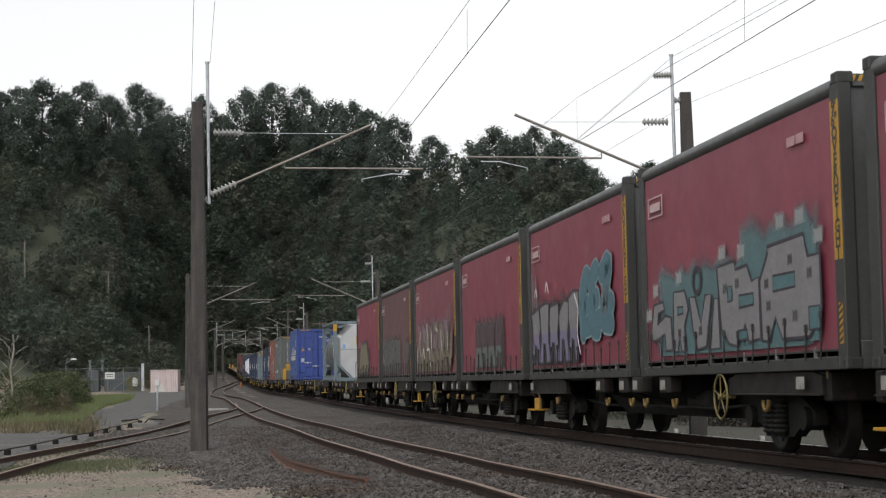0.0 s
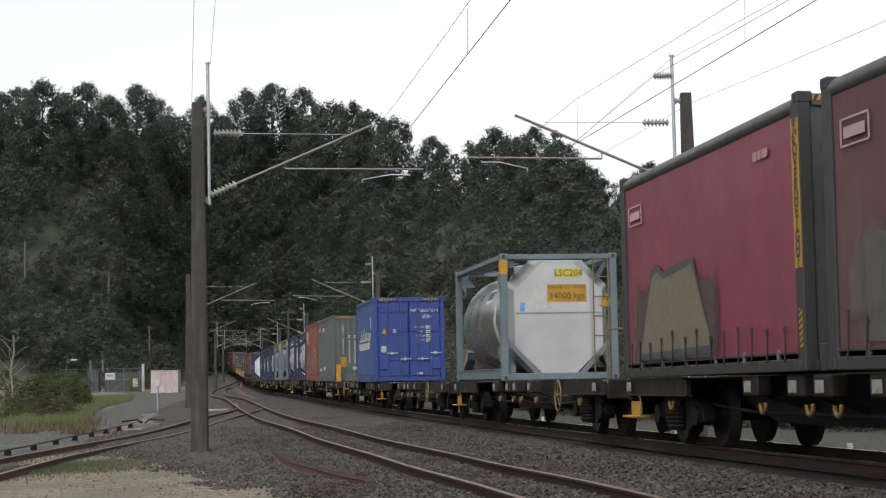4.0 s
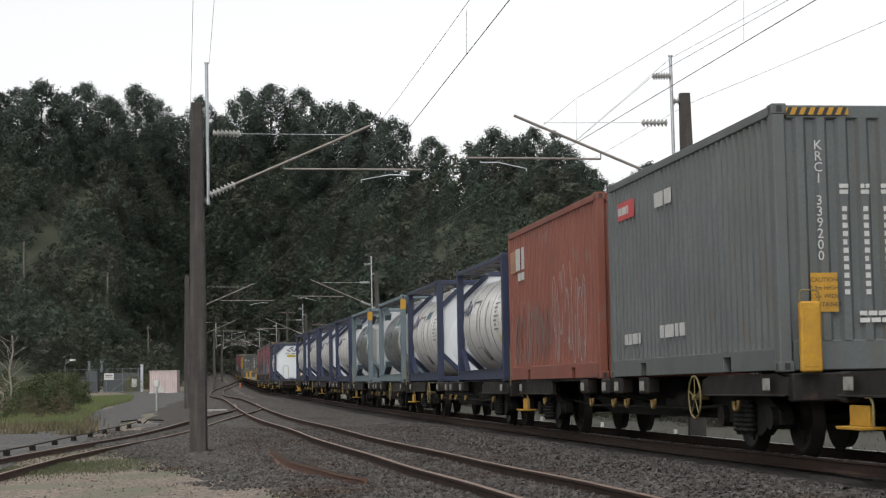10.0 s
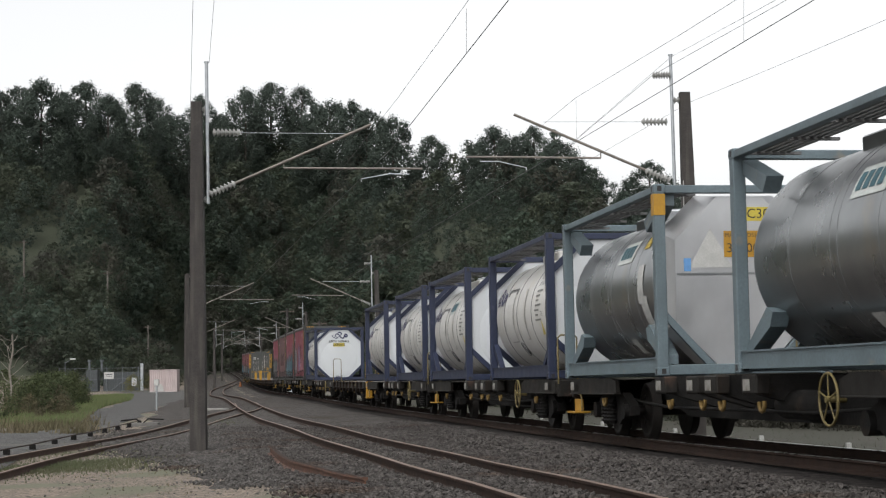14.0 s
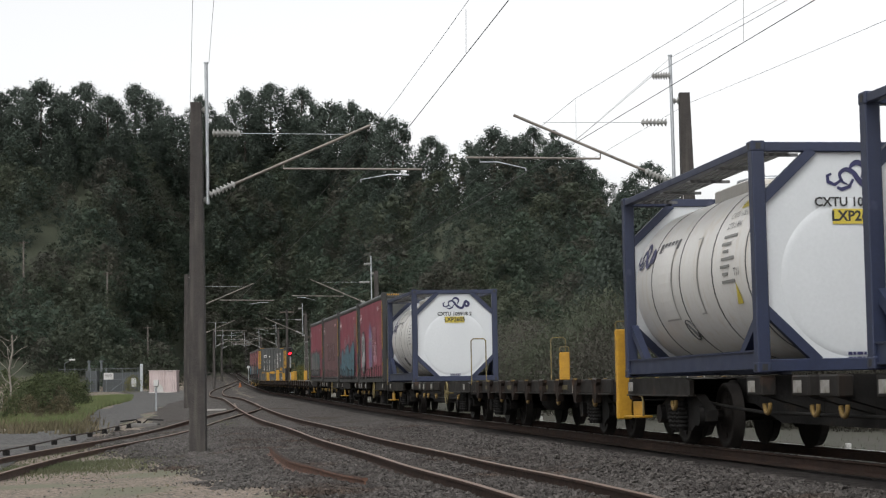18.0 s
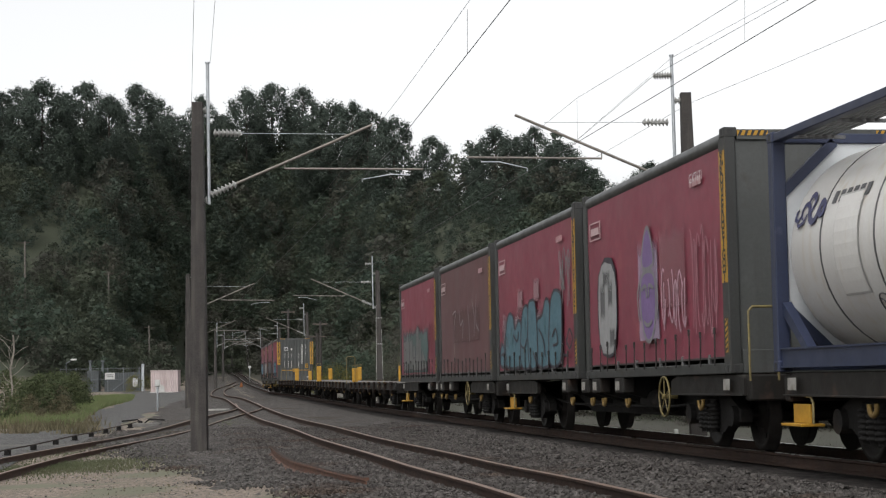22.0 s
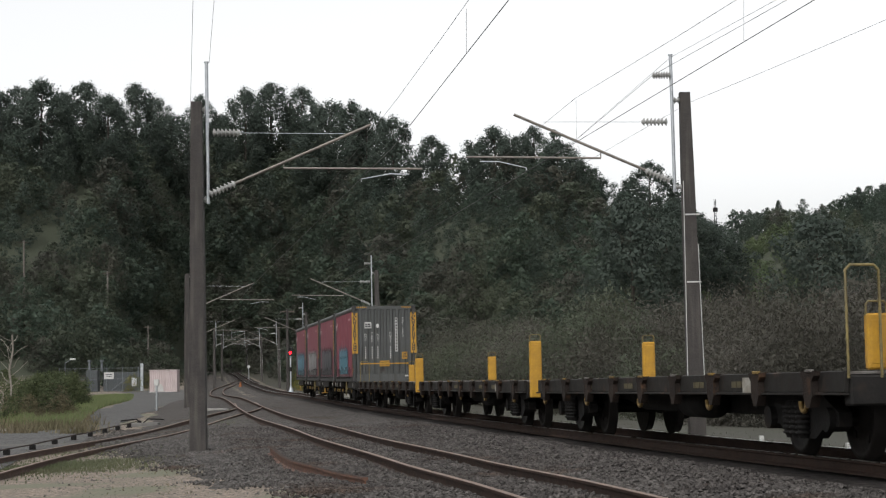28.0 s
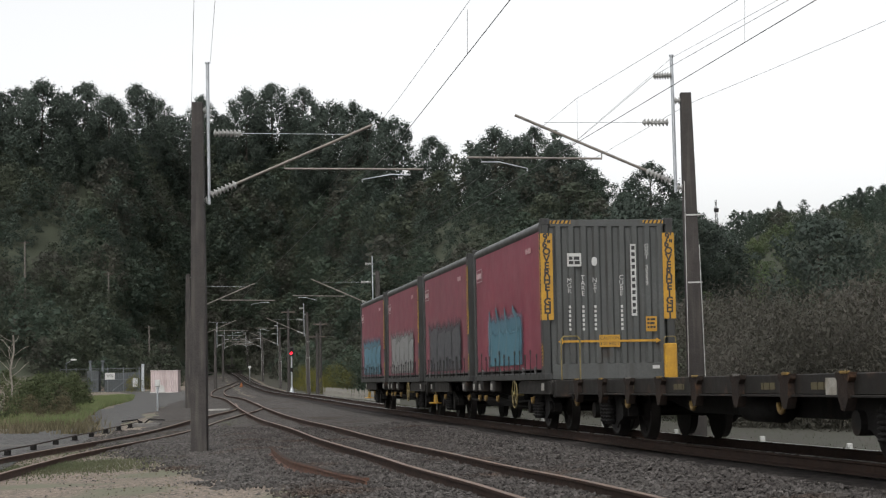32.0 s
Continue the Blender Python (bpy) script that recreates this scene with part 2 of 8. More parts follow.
def hill_rise(b):
    """Slope to the ridge's ground: height per distance."""
    return table(b, (-0.6, 0.13), (-0.25, 0.133), (-0.15, 0.125), (-0.09, 0.131), (-0.04, 0.118), (-0.01, 0.104), (0.03, 0.102), (0.07, 0.095),
                 (0.094, 0.075), (0.12, 0.078), (0.147, 0.060), (0.159, 0.056), (0.170, 0.072), (0.19, 0.075), (0.21, 0.075), (0.232, 0.080), (0.25, 0.087), (0.6, 0.11))


def side(x, y):
    """Distance to the left of the main track, seen up the line."""
    return (main_x(y) - x) * 0.989


def ground_z(x, y):
    x, y = np.asarray(x, dtype=float), np.asarray(y, dtype=float)
    e = side(x, y)
    z = table(e, (-60, -0.9), (-6, -0.75), (-3.2, -0.62), (-1.9, -0.24), (1.9, -0.22), (2.6, -0.31), (3.4, -0.30), (6.4, -0.32), (7.2, -0.42), (10, -0.49), (60, -0.45))
    z = z + 0.02 * np.sin(x * 0.9 + 0.4 * y) * np.cos(y * 0.37)
    z = z + rise(y) * np.where(np.abs(e) < 70, 1, 1)
    d, b = np.hypot(x, y), np.clip(x / np.maximum(y, 1), -0.6, 0.6)
    far = smooth01((y - 60) / 60)
    lo, hi = hill_foot(b), hill_top(b)
    up = smooth01((d - lo) / (hi - lo) * 0.92)
    h = hill_rise(b) * hi
    h = h + 2.5 * np.sin(x * 0.045 + 1.3) * np.sin(y * 0.031) + 1.5 * np.sin(x * 0.11)
    return z * (1 - up) + far * up * h


def spread(parts):
    out = []
    for a, b, step in parts:
        out += list(np.arange(a, b, step))
    return np.array(out + [parts[-1][1]])


gx = spread([(-2600, -600, 250), (-600, -120, 24), (-120, -36, 4), (-36, -14, 1.0), (-14, 12, 0.25), (12, 40, 1.5), (40, 120, 5), (120, 600, 24), (600, 2600, 250)])
gy = spread([(-600, -60, 60), (-60, 12, 6), (12, 60, 0.5), (60, 140, 1.5), (140, 480, 5), (480, 900, 40), (900, 3000, 300)])
GXX, GYY = np.meshgrid(gx, gy)
GZ = ground_z(GXX, GYY)
nx, ny = len(gx), len(gy)
quad = (np.arange(ny - 1)[:, None] * nx + np.arange(nx - 1)[None, :]).ravel()
GROUND = mat("earth and short grass", (0.150, 0.119, 0.092), (0.108, 0.092, 0.074), 0.7, 0.95, bump=0.8, fine=14, spots=(0.105, 0.105, 0.068), spot_scale=0.35, spot_cut=0.53, grit=0.75, cells=26.0)
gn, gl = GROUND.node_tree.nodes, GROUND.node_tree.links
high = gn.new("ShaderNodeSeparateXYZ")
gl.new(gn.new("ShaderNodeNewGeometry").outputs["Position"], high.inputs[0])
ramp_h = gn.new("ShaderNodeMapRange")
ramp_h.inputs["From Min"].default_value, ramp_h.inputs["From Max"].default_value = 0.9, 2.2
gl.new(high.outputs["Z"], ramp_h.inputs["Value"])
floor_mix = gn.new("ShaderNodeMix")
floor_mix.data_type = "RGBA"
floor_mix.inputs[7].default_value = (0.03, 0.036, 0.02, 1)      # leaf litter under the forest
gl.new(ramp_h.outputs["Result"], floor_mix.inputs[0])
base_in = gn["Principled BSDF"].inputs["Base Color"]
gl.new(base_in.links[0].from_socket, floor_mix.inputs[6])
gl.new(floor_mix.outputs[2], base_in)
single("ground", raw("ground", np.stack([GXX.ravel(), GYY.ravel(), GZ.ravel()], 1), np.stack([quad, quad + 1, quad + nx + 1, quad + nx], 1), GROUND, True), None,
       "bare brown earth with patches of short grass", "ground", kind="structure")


# ---- tracks ----
def strip(name, lefts, rights, material, label, kind="structure", category=""):
    """A sheet between two lines of points."""
    n = len(lefts)
    v = [tuple(p) for p in lefts] + [tuple(p) for p in rights]
    f = [(i, i + 1, n + i + 1, n + i) for i in range(n - 1)]
    return single(name, raw(name, v, f, material, True), None, label, category or name, kind=kind)


RAIL_SHAPE = [(-0.065, -0.15), (0.065, -0.15), (0.065, -0.138), (0.010, -0.115), (0.010, -0.04), (0.034, -0.03), (0.034, -0.004), (0.028, 0.0), (-0.028, 0.0),
              (-0.034, -0.004), (-0.034, -0.03), (-0.010, -0.04), (-0.010, -0.115), (-0.065, -0.138)]


def rail(name, pts, web, head, label, category="rail", kind="structure"):
    """A rail with foot, web and head, swept along a line of points."""
    m, k, n = Mesh(), len(RAIL_SHAPE), len(pts)
    vs = []
    for i, p in enumerate(pts):
        a, b = Vector(pts[max(0, i - 1)]), Vector(pts[min(n - 1, i + 1)])
        d = (b - a).normalized()
        u = Vector((-d.y, d.x, 0)).normalized()
        vs += [Vector(p) + u * q + Vector((0, 0, z)) for q, z in RAIL_SHAPE]
    me = bpy.data.meshes.new(name)
    fs = [(i * k + j, i * k + (j + 1) % k, (i + 1) * k + (j + 1) % k, (i + 1) * k + j) for i in range(n - 1) for j in range(k)]
    fs += [tuple(range(k)), tuple(range((n - 1) * k, n * k))]
    me.from_pydata([tuple(v) for v in vs], [], fs)
    me.materials.append(web)
    me.materials.append(head)
    me.polygons.foreach_set("material_index", [1 if (i % k) in (6, 7, 8) and i < (n - 1) * k else 0 for i in range(len(fs))])
    return tagged(new(name, me), label, category, kind=kind if category else "")


def spline(pts, step=1.0):
    """A smooth line through points, at even steps."""
    p = [Vector(q) for q in pts]
    p = [p[0] * 2 - p[1]] + p + [p[-1] * 2 - p[-2]]
    out = []
    for a, b, c, d in zip(p, p[1:], p[2:], p[3:]):
        n = max(2, int((c - b).length / step))
        for i in range(n):
            t = i / n
            out.append(0.5 * (2 * b + (c - a) * t + (2 * a - 5 * b + 4 * c - d) * t * t + (3 * b - a - 3 * c + d) * t ** 3))
    return out + [p[-2]]


def beside(pts, off):
    """The line shifted sideways by off."""
    out = []
    for i, p in enumerate(pts):
        d = (Vector(pts[min(len(pts) - 1, i + 1)]) - Vector(pts[max(0, i - 1)])).normalized()
        out.append(Vector(p) + Vector((-d.y, d.x, 0)) * off)
    return out


MAIN = [track(s) for s in np.arange(-90, 420, 1.5)]
main_track = thing("main_track", "main railway track with polished rails on ballast", "railway track", kind="structure")
for off in (-0.5685, 0.5685):
    rail("rail", beside(MAIN, off), RUST, BRIGHTRAIL, "steel rail with a polished head", "").parent = main_track


def on_ground(pts, z):
    return [Vector((x, y, z + float(rise(y)))) for x, y in pts]


SIDING = spline(on_ground([(3.75, 1), (2.2, 10), (1.1, 16.5), (0.69, 18.95), (0.1, 22.4), (-0.6, 27.0), (-1.98, 35.2), (-3.3, 43.8), (-5.5, 56.9), (-8.3, 76), (-13.2, 110), (-18.3, 142), (-24.3, 190), (-27.8, 228), (-31, 272)], -0.14))
siding = thing("siding_track", "brown worn siding track sunk in gravel", "railway track", kind="structure")
for off in (-0.5685, 0.5685):
    rail("rail", beside(SIDING, off), RUST, DULLRAIL, "brown rail with a worn head", "").parent = siding
SPUR = spline(on_ground([(-6.6, 14), (-7.2, 24), (-7.78, 32), (-7.95, 36.5), (-7.97, 41), (-7.92, 46), (-7.95, 52), (-8.2, 61), (-8.4, 68), (-8.75, 78), (-9.6, 86), (-10.75, 95)], -0.36))
for p in SPUR:                                        # it climbs to the siding's level
    p.z += 0.16 * float(smooth01((p.y - 44) / 26))
spur = thing("spur_track", "rusty disused spur track in earth and grass", "railway track", kind="structure")
for off in (-0.5685, 0.5685):
    rail("rail", beside(SPUR, off), mat("brown rust", (0.10, 0.06, 0.044), (0.065, 0.04, 0.03), 4, 0.85, 0.1, bump=0.3, fine=60), DULLRAIL, "rusty rail", "").parent = spur
loose = spline([(-3.07, 31.0, -0.17), (-2.50, 27.0, -0.17), (-2.15, 25.1, -0.17), (-1.76, 23.6, -0.17), (-1.31, 21.8, -0.17), (-0.94, 20.5, -0.16)], 0.6)
rail("loose_rail", loose, mat("orange rust", (0.13, 0.058, 0.034), (0.075, 0.04, 0.028), 5, 0.85, bump=0.4, fine=50), RUST, "bent rusty rail lying loose on the gravel", "rail", kind="")

# sleepers, almost buried
sl = Mesh().box(-0.11, 0.11, -1.05, 1.05, -0.24, -0.148, 0.015).data("sleeper", SLEEPER)
for owner, line, count in ((main_track, MAIN, 110), (siding, SIDING, 90), (spur, SPUR, 60)):
    acc, last, made = 0.0, None, 0
    for p, q in zip(line, line[1:]):
        if p.y < 12:
            continue
        acc += (Vector(q) - Vector(p)).length
        while acc > 0.68 and made < count:
            acc -= 0.68
            d = (Vector(q) - Vector(p)).normalized()
            part("sleeper", sl, None, owner, at=Matrix.Translation(Vector(q) - d * acc) @ pose(0, 0, -0.02 if owner is spur else -0.05, 0, 0, math.degrees(math.atan2(d.y, d.x)) + random.uniform(-1.5, 1.5)))
            made += 1

# gravel bed round the tracks; bare earth begins beyond its edge
def gravel_edge(y):
    return table(y, (16, 6.0), (18, 6.2), (21.7, 6.8), (23.7, 7.1), (27.8, 7.6), (32.7, 8.5), (36.9, 9.2), (47, 10.4), (60, 9.4), (400, 8.4))


rows_y = np.concatenate([np.arange(-60, 12, 6.0), np.arange(12, 90, 1.0), np.arange(90, 330, 4.0)])
cols = [-1.55, -0.9, 0, 0.9, 1.7, 2.6, 3.4, 4.3, 5.2, 6.0, 6.8, 7.6, 8.4]
gv = []
for y in rows_y:
    for c in cols:
        e = c if c < 3 else 2.6 + (c - 2.6) * (float(gravel_edge(y)) - 2.6) / 5.8
        if c in (cols[0], cols[-1]):
            e += 0.25 * math.sin(y * 1.7) + 0.2 * math.sin(y * 0.6)
        x = float(main_x(y)) - e / 0.989
        gv.append((x, y, float(ground_z(x, y)) + (0.03 if cols[0] < c < cols[-1] else -0.02)))
nc = len(cols)
gf = [(i * nc + j, i * nc + j + 1, (i + 1) * nc + j + 1, (i + 1) * nc + j) for i in range(len(rows_y) - 1) for j in range(nc - 1)]
single("ballast_bed", raw("ballast_bed", gv, gf, GRAVEL, True), None, "grey crushed stone ballast stained brown by the track", "ballast", kind="structure")


# darker bed strip right under the trains
DARKBED = mat("dark track ballast", (0.030, 0.026, 0.024), (0.02, 0.018, 0.017), 1.5, 0.9, bump=1.0, fine=34, grit=0.6, cells=15.0)
ys_ = [y for y in rows_y if y > -61]
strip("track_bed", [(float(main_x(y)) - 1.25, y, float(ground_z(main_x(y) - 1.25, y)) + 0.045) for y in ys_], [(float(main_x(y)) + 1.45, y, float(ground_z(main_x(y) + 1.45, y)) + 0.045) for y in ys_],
      DARKBED, "darker ballast between the main rails", category="ballast")

# rough grass and weeds beyond the main track, coloured dark for the shade there
WEEDS = mat("shade-darkened weedy earth", (0.032, 0.035, 0.021), (0.042, 0.037, 0.027), 0.7, 0.95, bump=0.8, fine=9, spots=(0.03, 0.034, 0.018), spot_scale=0.6, grit=0.6)
strip("verge", [(float(main_x(y)) + 2.3 + 0.3 * math.sin(y * 0.9), y, float(ground_z(main_x(y) + 2.3, y)) + 0.02) for y in ys_ if y < 320], [(float(main_x(y)) + 13, y, float(ground_z(main_x(y) + 13, y)) + 0.02) for y in ys_ if y < 320],
      WEEDS, "weedy earth beyond the main track, darkened for shade", category="ground")

# ---- loose stones ----
def stones(name, n, where, size, material, label):
    """Many broken stones, each a rough lump."""
    rng = np.random.default_rng(7)
    base = np.array([(1, 0, 0), (-1, 0, 0), (0, 1, 0), (0, -1, 0), (0, 0, 1), (0, 0, -1)], dtype=float)
    tri = np.array([(0, 2, 4), (2, 1, 4), (1, 3, 4), (3, 0, 4), (2, 0, 5), (1, 2, 5), (3, 1, 5), (0, 3, 5)])
    x, y, z = where(rng, n)
    n = len(x)
    s = size * rng.uniform(0.55, 1.25, n)
    v = base[None] * rng.uniform(0.6, 1.3, (n, 6, 3)) * 0.5 + rng.uniform(-0.14, 0.14, (n, 6, 3))
    q = rng.normal(size=(n, 4))
    q /= np.linalg.norm(q, axis=1, keepdims=True)
    w, a, b, c = q.T
    rot = np.stack([1 - 2 * (b * b + c * c), 2 * (a * b - c * w), 2 * (a * c + b * w), 2 * (a * b + c * w), 1 - 2 * (a * a + c * c), 2 * (b * c - a * w),
                    2 * (a * c - b * w), 2 * (b * c + a * w), 1 - 2 * (a * a + b * b)], 1).reshape(n, 3, 3)
    v = np.einsum("nij,nkj->nki", rot, v) * s[:, None, None] * np.array([1, 1, 0.8])
    v += np.stack([x, y, z + 0.12 * s], 1)[:, None, :]
    f = tri[None] + 6 * np.arange(n)[:, None, None]
    single(name, raw(name, v.reshape(-1, 3), f.reshape(-1, 3), material), None, label, "stones", kind="stuff")


def in_ballast(y0, y1, e0, e1):
    def where(rng, n):
        y = y0 + (y1 - y0) * rng.random(n) ** 1.25
        e = rng.uniform(e0, e1, n)
        x = main_x(y) - e / 0.989
        keep = rng.random(n) < 1.15 - 0.35 * np.abs(np.sin(x * 1.3) * np.sin(y * 0.8)) - 1.3 * smooth01((e - gravel_edge(y) + 0.5 + 0.3 * np.sin(y * 1.9) * np.sin(y * 0.7)) / 1.1)
        x, y = x[keep], y[keep]
        return x, y, ground_z(x, y) + 0.03
    return where


stones("yard_gravel", 14000, in_ballast(20, 56, 6.3, 10.2), 0.055, BALLAST, "loose grey gravel beside the siding")
stones("ballast_stones", 34000, in_ballast(14, 50, 1.1, 6.6), 0.062, DARKSTONE, "broken grey ballast stones, each a fist's size or less")
# ---- trees ----
def leaf_cards(rng, centre, normal, shade, size, loose=0.4, slim=1.0, up=0.0):
    """Small leaf sprays, one triangle each; shade is the direction in which the spray as a whole faces."""
    n = len(centre)
    nrm = normal / np.linalg.norm(normal, axis=1, keepdims=True) + rng.normal(0, loose, (n, 3))
    nrm /= np.linalg.norm(nrm, axis=1, keepdims=True)
    lead = rng.normal(size=(n, 3)) + np.array([0, 0, up])
    t = np.cross(nrm, lead)
    t /= np.linalg.norm(t, axis=1, keepdims=True)
    u = np.cross(nrm, t) * np.where(up > 0, -1.0, 1.0)
    t = t * np.where(up > 0, -1.0, 1.0)
    s = (size * rng.uniform(0.6, 1.4, n))[:, None]
    a, b = t * s * slim, u * s / slim * rng.uniform(0.7, 1.2, n)[:, None]
    sh = shade + rng.normal(0, 0.1, (n, 3))
    sh /= np.linalg.norm(sh, axis=1, keepdims=True)
    v = np.stack([centre - a - b * 0.6, centre + a - b * 0.6, centre + b * 1.1], 1)
    return np.stack([v, np.repeat(sh[:, None], 3, 1)], 2)


def crown(rng, height, width, cards, size, lobes=34, bottom=0.1, belly=0.35, point=1.0, lobe=0.2, slim=1.0, up=0.0, ragged=0.25, core=30, inner=0.6, fleck=0.19):
    """A crown of overlapping lobes within an egg-shaped outline: belly is the height of its widest part."""
    out = []
    cl, rl = [], []
    for i in range(lobes):
        h = bottom + (1 - bottom) * (i + rng.random()) / lobes
        q = (h - belly) / (1 - belly) if h > belly else (belly - h) / max(belly - bottom, 0.05) * 0.7
        rad = 0.5 * width * max(0.10, (1 - min(1, q) ** 2) ** (0.5 * point)) * rng.uniform(1 - ragged, 1 + ragged * 0.6)
        ang = i * 2.399 + rng.uniform(-0.7, 0.7)
        r = width * lobe * rng.uniform(0.7, 1.15) * (0.55 + 0.45 * min(1.0, rad / (0.42 * width)))
        off = max(0.0, rad - r * 0.8)
        cl.append((off * math.cos(ang), off * math.sin(ang), h * height - r * 0.55))
        rl.append(r)
    cl, rl = np.array(cl), np.array(rl)
    mid = np.array([0, 0, height * belly])
    if core:
        k = len(rl) * core
        d = rng.normal(size=(k, 3))
        d /= np.linalg.norm(d, axis=1, keepdims=True)
        cc, rr = np.repeat(cl, core, 0), np.repeat(rl, core)
        p = cc + d * (rr * rng.uniform(0.45, 0.88, k))[:, None]
        out.append(leaf_cards(rng, p, d, d + (p - mid) / width * 0.8, rr.mean() * fleck, 0.4))
    w = rl ** 2
    pick = rng.choice(len(rl), cards, p=w / w.sum())
    d = rng.normal(size=(cards, 3))
    d /= np.linalg.norm(d, axis=1, keepdims=True)
    d[:, 2] = np.where(d[:, 2] < -0.3, -d[:, 2], d[:, 2])
    p = cl[pick] + d * (rl[pick] * rng.uniform(inner, 1.2, cards) * (1 + 0.25 * np.sin(d[:, 0] * 7 + pick) * np.sin(d[:, 2] * 6)))[:, None]
    big = (p - mid) / np.array([width * 0.5, width * 0.5, height * 0.5])
    big /= np.linalg.norm(big, axis=1, keepdims=True) + 1e-6
    shade = d * 0.6 + big * 0.6 + np.array([0, 0, 0.1])
    out.append(leaf_cards(rng, p, d, shade, size, 0.45, slim, up))
    return np.concatenate(out)


def leaves(name, v, nrm, material):
    """Leaf triangles, shaded as soft masses."""
    me = raw(name, v, np.arange(len(v)).reshape(-1, 3), material, True)
    at = me.attributes.new("custom_normal", "FLOAT_VECTOR", "POINT")
    at.data.foreach_set("vector", np.ascontiguousarray(nrm, dtype=np.float32).ravel())
    return me


def scatter(name, kinds, places, material, label, category):
    """Many plants in one mesh: kinds are leaf arrays, places rows of (x, y, z, scale, width, turn, kind)."""
    vs, ns = [], []
    for x, y, z, s, w, a, k in places:
        kd = kinds[int(k)]
        c, q = math.cos(a), math.sin(a)
        turn = np.array([[c, q, 0], [-q, c, 0], [0, 0, 1]])
        vs.append(kd[:, :, 0].reshape(-1, 3) @ turn * np.array([s * w, s * w, s]) + np.array([x, y, z]))
        ns.append(kd[:, :, 1].reshape(-1, 3) @ turn)
    return single(name, leaves(name, np.concatenate(vs), np.concatenate(ns), material), None, label, category, kind="stuff")


rng = np.random.default_rng(3)
round_kinds = [crown(rng, 9.5, rng.uniform(7.0, 9.0), 1250, 0.1, slim=0.8, lobes=24, bottom=0.05, belly=0.42) for _ in range(6)]
tall_kinds = [crown(rng, 14, rng.uniform(5.6, 6.8), 1250, 0.1, slim=0.8, lobes=28, bottom=0.08, belly=0.32, point=1.25, lobe=0.19) for _ in range(5)]
species = {k: [] for k in ("olive", "green", "brown", "tall")}
spots = []
for b0 in np.arange(-0.266, 0.27, 0.0185):
    lo, hi = float(hill_foot(b0)), float(hill_top(b0))
    for d in np.arange(190 if -0.19 < b0 < -0.03 else lo - 8, hi + 2, 6.4):
        spots.append((b0 + rng.uniform(-0.010, 0.010), d + rng.uniform(-3.4, 3.4)))
for i in range(3200):                                    # thicker where the slope is steep
    b, d = rng.uniform(-0.27, 0.14), rng.uniform(215, 425)
    steep = np.hypot(ground_z(b * d + 2, d) - ground_z(b * d - 2, d), ground_z(b * d, d + 2) - ground_z(b * d, d - 2)) / 4
    if rng.random() < (steep - 0.55) * 0.2 or -0.2 < b < -0.04 and d > 320 and rng.random() < 0.09:
        spots.append((b, d))
for i in range(110):                                     # the slope above the cutting's end
    spots.append((rng.uniform(-0.132, -0.072), rng.uniform(332, 398)))
for b, dd in spots:
    lo, hi = float(hill_foot(b)), float(hill_top(b))
    y = dd / math.hypot(1, b)
    x = b * y
    if -7 < side(x, y) < 11 and y < 315 or 0.145 < b < 0.197 and 245 < dd < 350 or b < -0.135 and y < 229:
        continue
    z = float(ground_z(x, y))
    up = max(0.0, (dd - lo) / (hi - lo))
    s = rng.uniform(0.66, 1.12) * (0.7 + 0.3 * min(1, up * 1.5))
    if b > 0.14:
        s *= 0.62
    row = (x, y, z - 1.0, s, rng.uniform(0.95, 1.5), rng.uniform(0, 6.3), rng.integers(5))
    q = rng.random() + 0.25 * math.sin(b * 55) * math.sin(dd * 0.045)
    if up > 0.45 and rng.random() < 0.5:
        species["tall"].append(row[:3] + (s * rng.uniform(0.7, 0.92),) + row[4:])
    else:
        species["olive" if q < 0.42 else "green" if q < 0.74 else "brown"].append(row)
for b in np.arange(0.164, 0.275, 0.0035):                # the farther ridge
    y = 388.0 + 8 * math.sin(b * 400)
    z = float(ground_z(b * y, y))
    top = float(table(b, (0.162, 0.083), (0.166, 0.091), (0.182, 0.0925), (0.21, 0.0905), (0.224, 0.0955), (0.238, 0.103), (0.252, 0.1055), (0.28, 0.11))) + rng.uniform(-0.003, 0.0005)
    species["green"].append((b * y, y, z - 0.6, min(1.1, max(0.3, (1.6 + top * y - z) / 9.2)), rng.uniform(0.8, 1.1), rng.uniform(0, 6.3), rng.integers(6)))
# leaf colours carry extra blue that paints in the haze over the hill
FOREST = {"olive": ((0.059, 0.074, 0.055), (0.086, 0.099, 0.067), "dense dark olive bush covering the steep hillside"),
          "green": ((0.052, 0.074, 0.059), (0.075, 0.100, 0.071), "dark green broadleaved trees on the hillside"),
          "brown": ((0.066, 0.069, 0.058), (0.088, 0.088, 0.069), "brownish grey bush on the hillside"),
          "tall": ((0.052, 0.072, 0.060), (0.074, 0.094, 0.072), "taller dark trees standing out of the hillside bush")}
for key, (dark, light, label) in FOREST.items():
    scatter("hill_forest", tall_kinds if key == "tall" else round_kinds, species[key], leafy(key + " forest leaves", dark, light, 0.13), label, "forest")

# pale green bushes in the clearing on the farther slope
rows = []
for i in range(150):
    b, d = rng.uniform(0.142, 0.202), rng.uniform(235, 355)
    rows.append((b * d, d, float(ground_z(b * d, d)) - 0.6, rng.uniform(0.25, 0.5), rng.uniform(1.0, 1.5), rng.uniform(0, 6.3), rng.integers(6)))
scatter("clearing_bushes", round_kinds, rows, leafy("clearing leaves", (0.10, 0.14, 0.078), (0.14, 0.17, 0.09), 0.13), "low pale green bushes in a hillside clearing", "bushes")

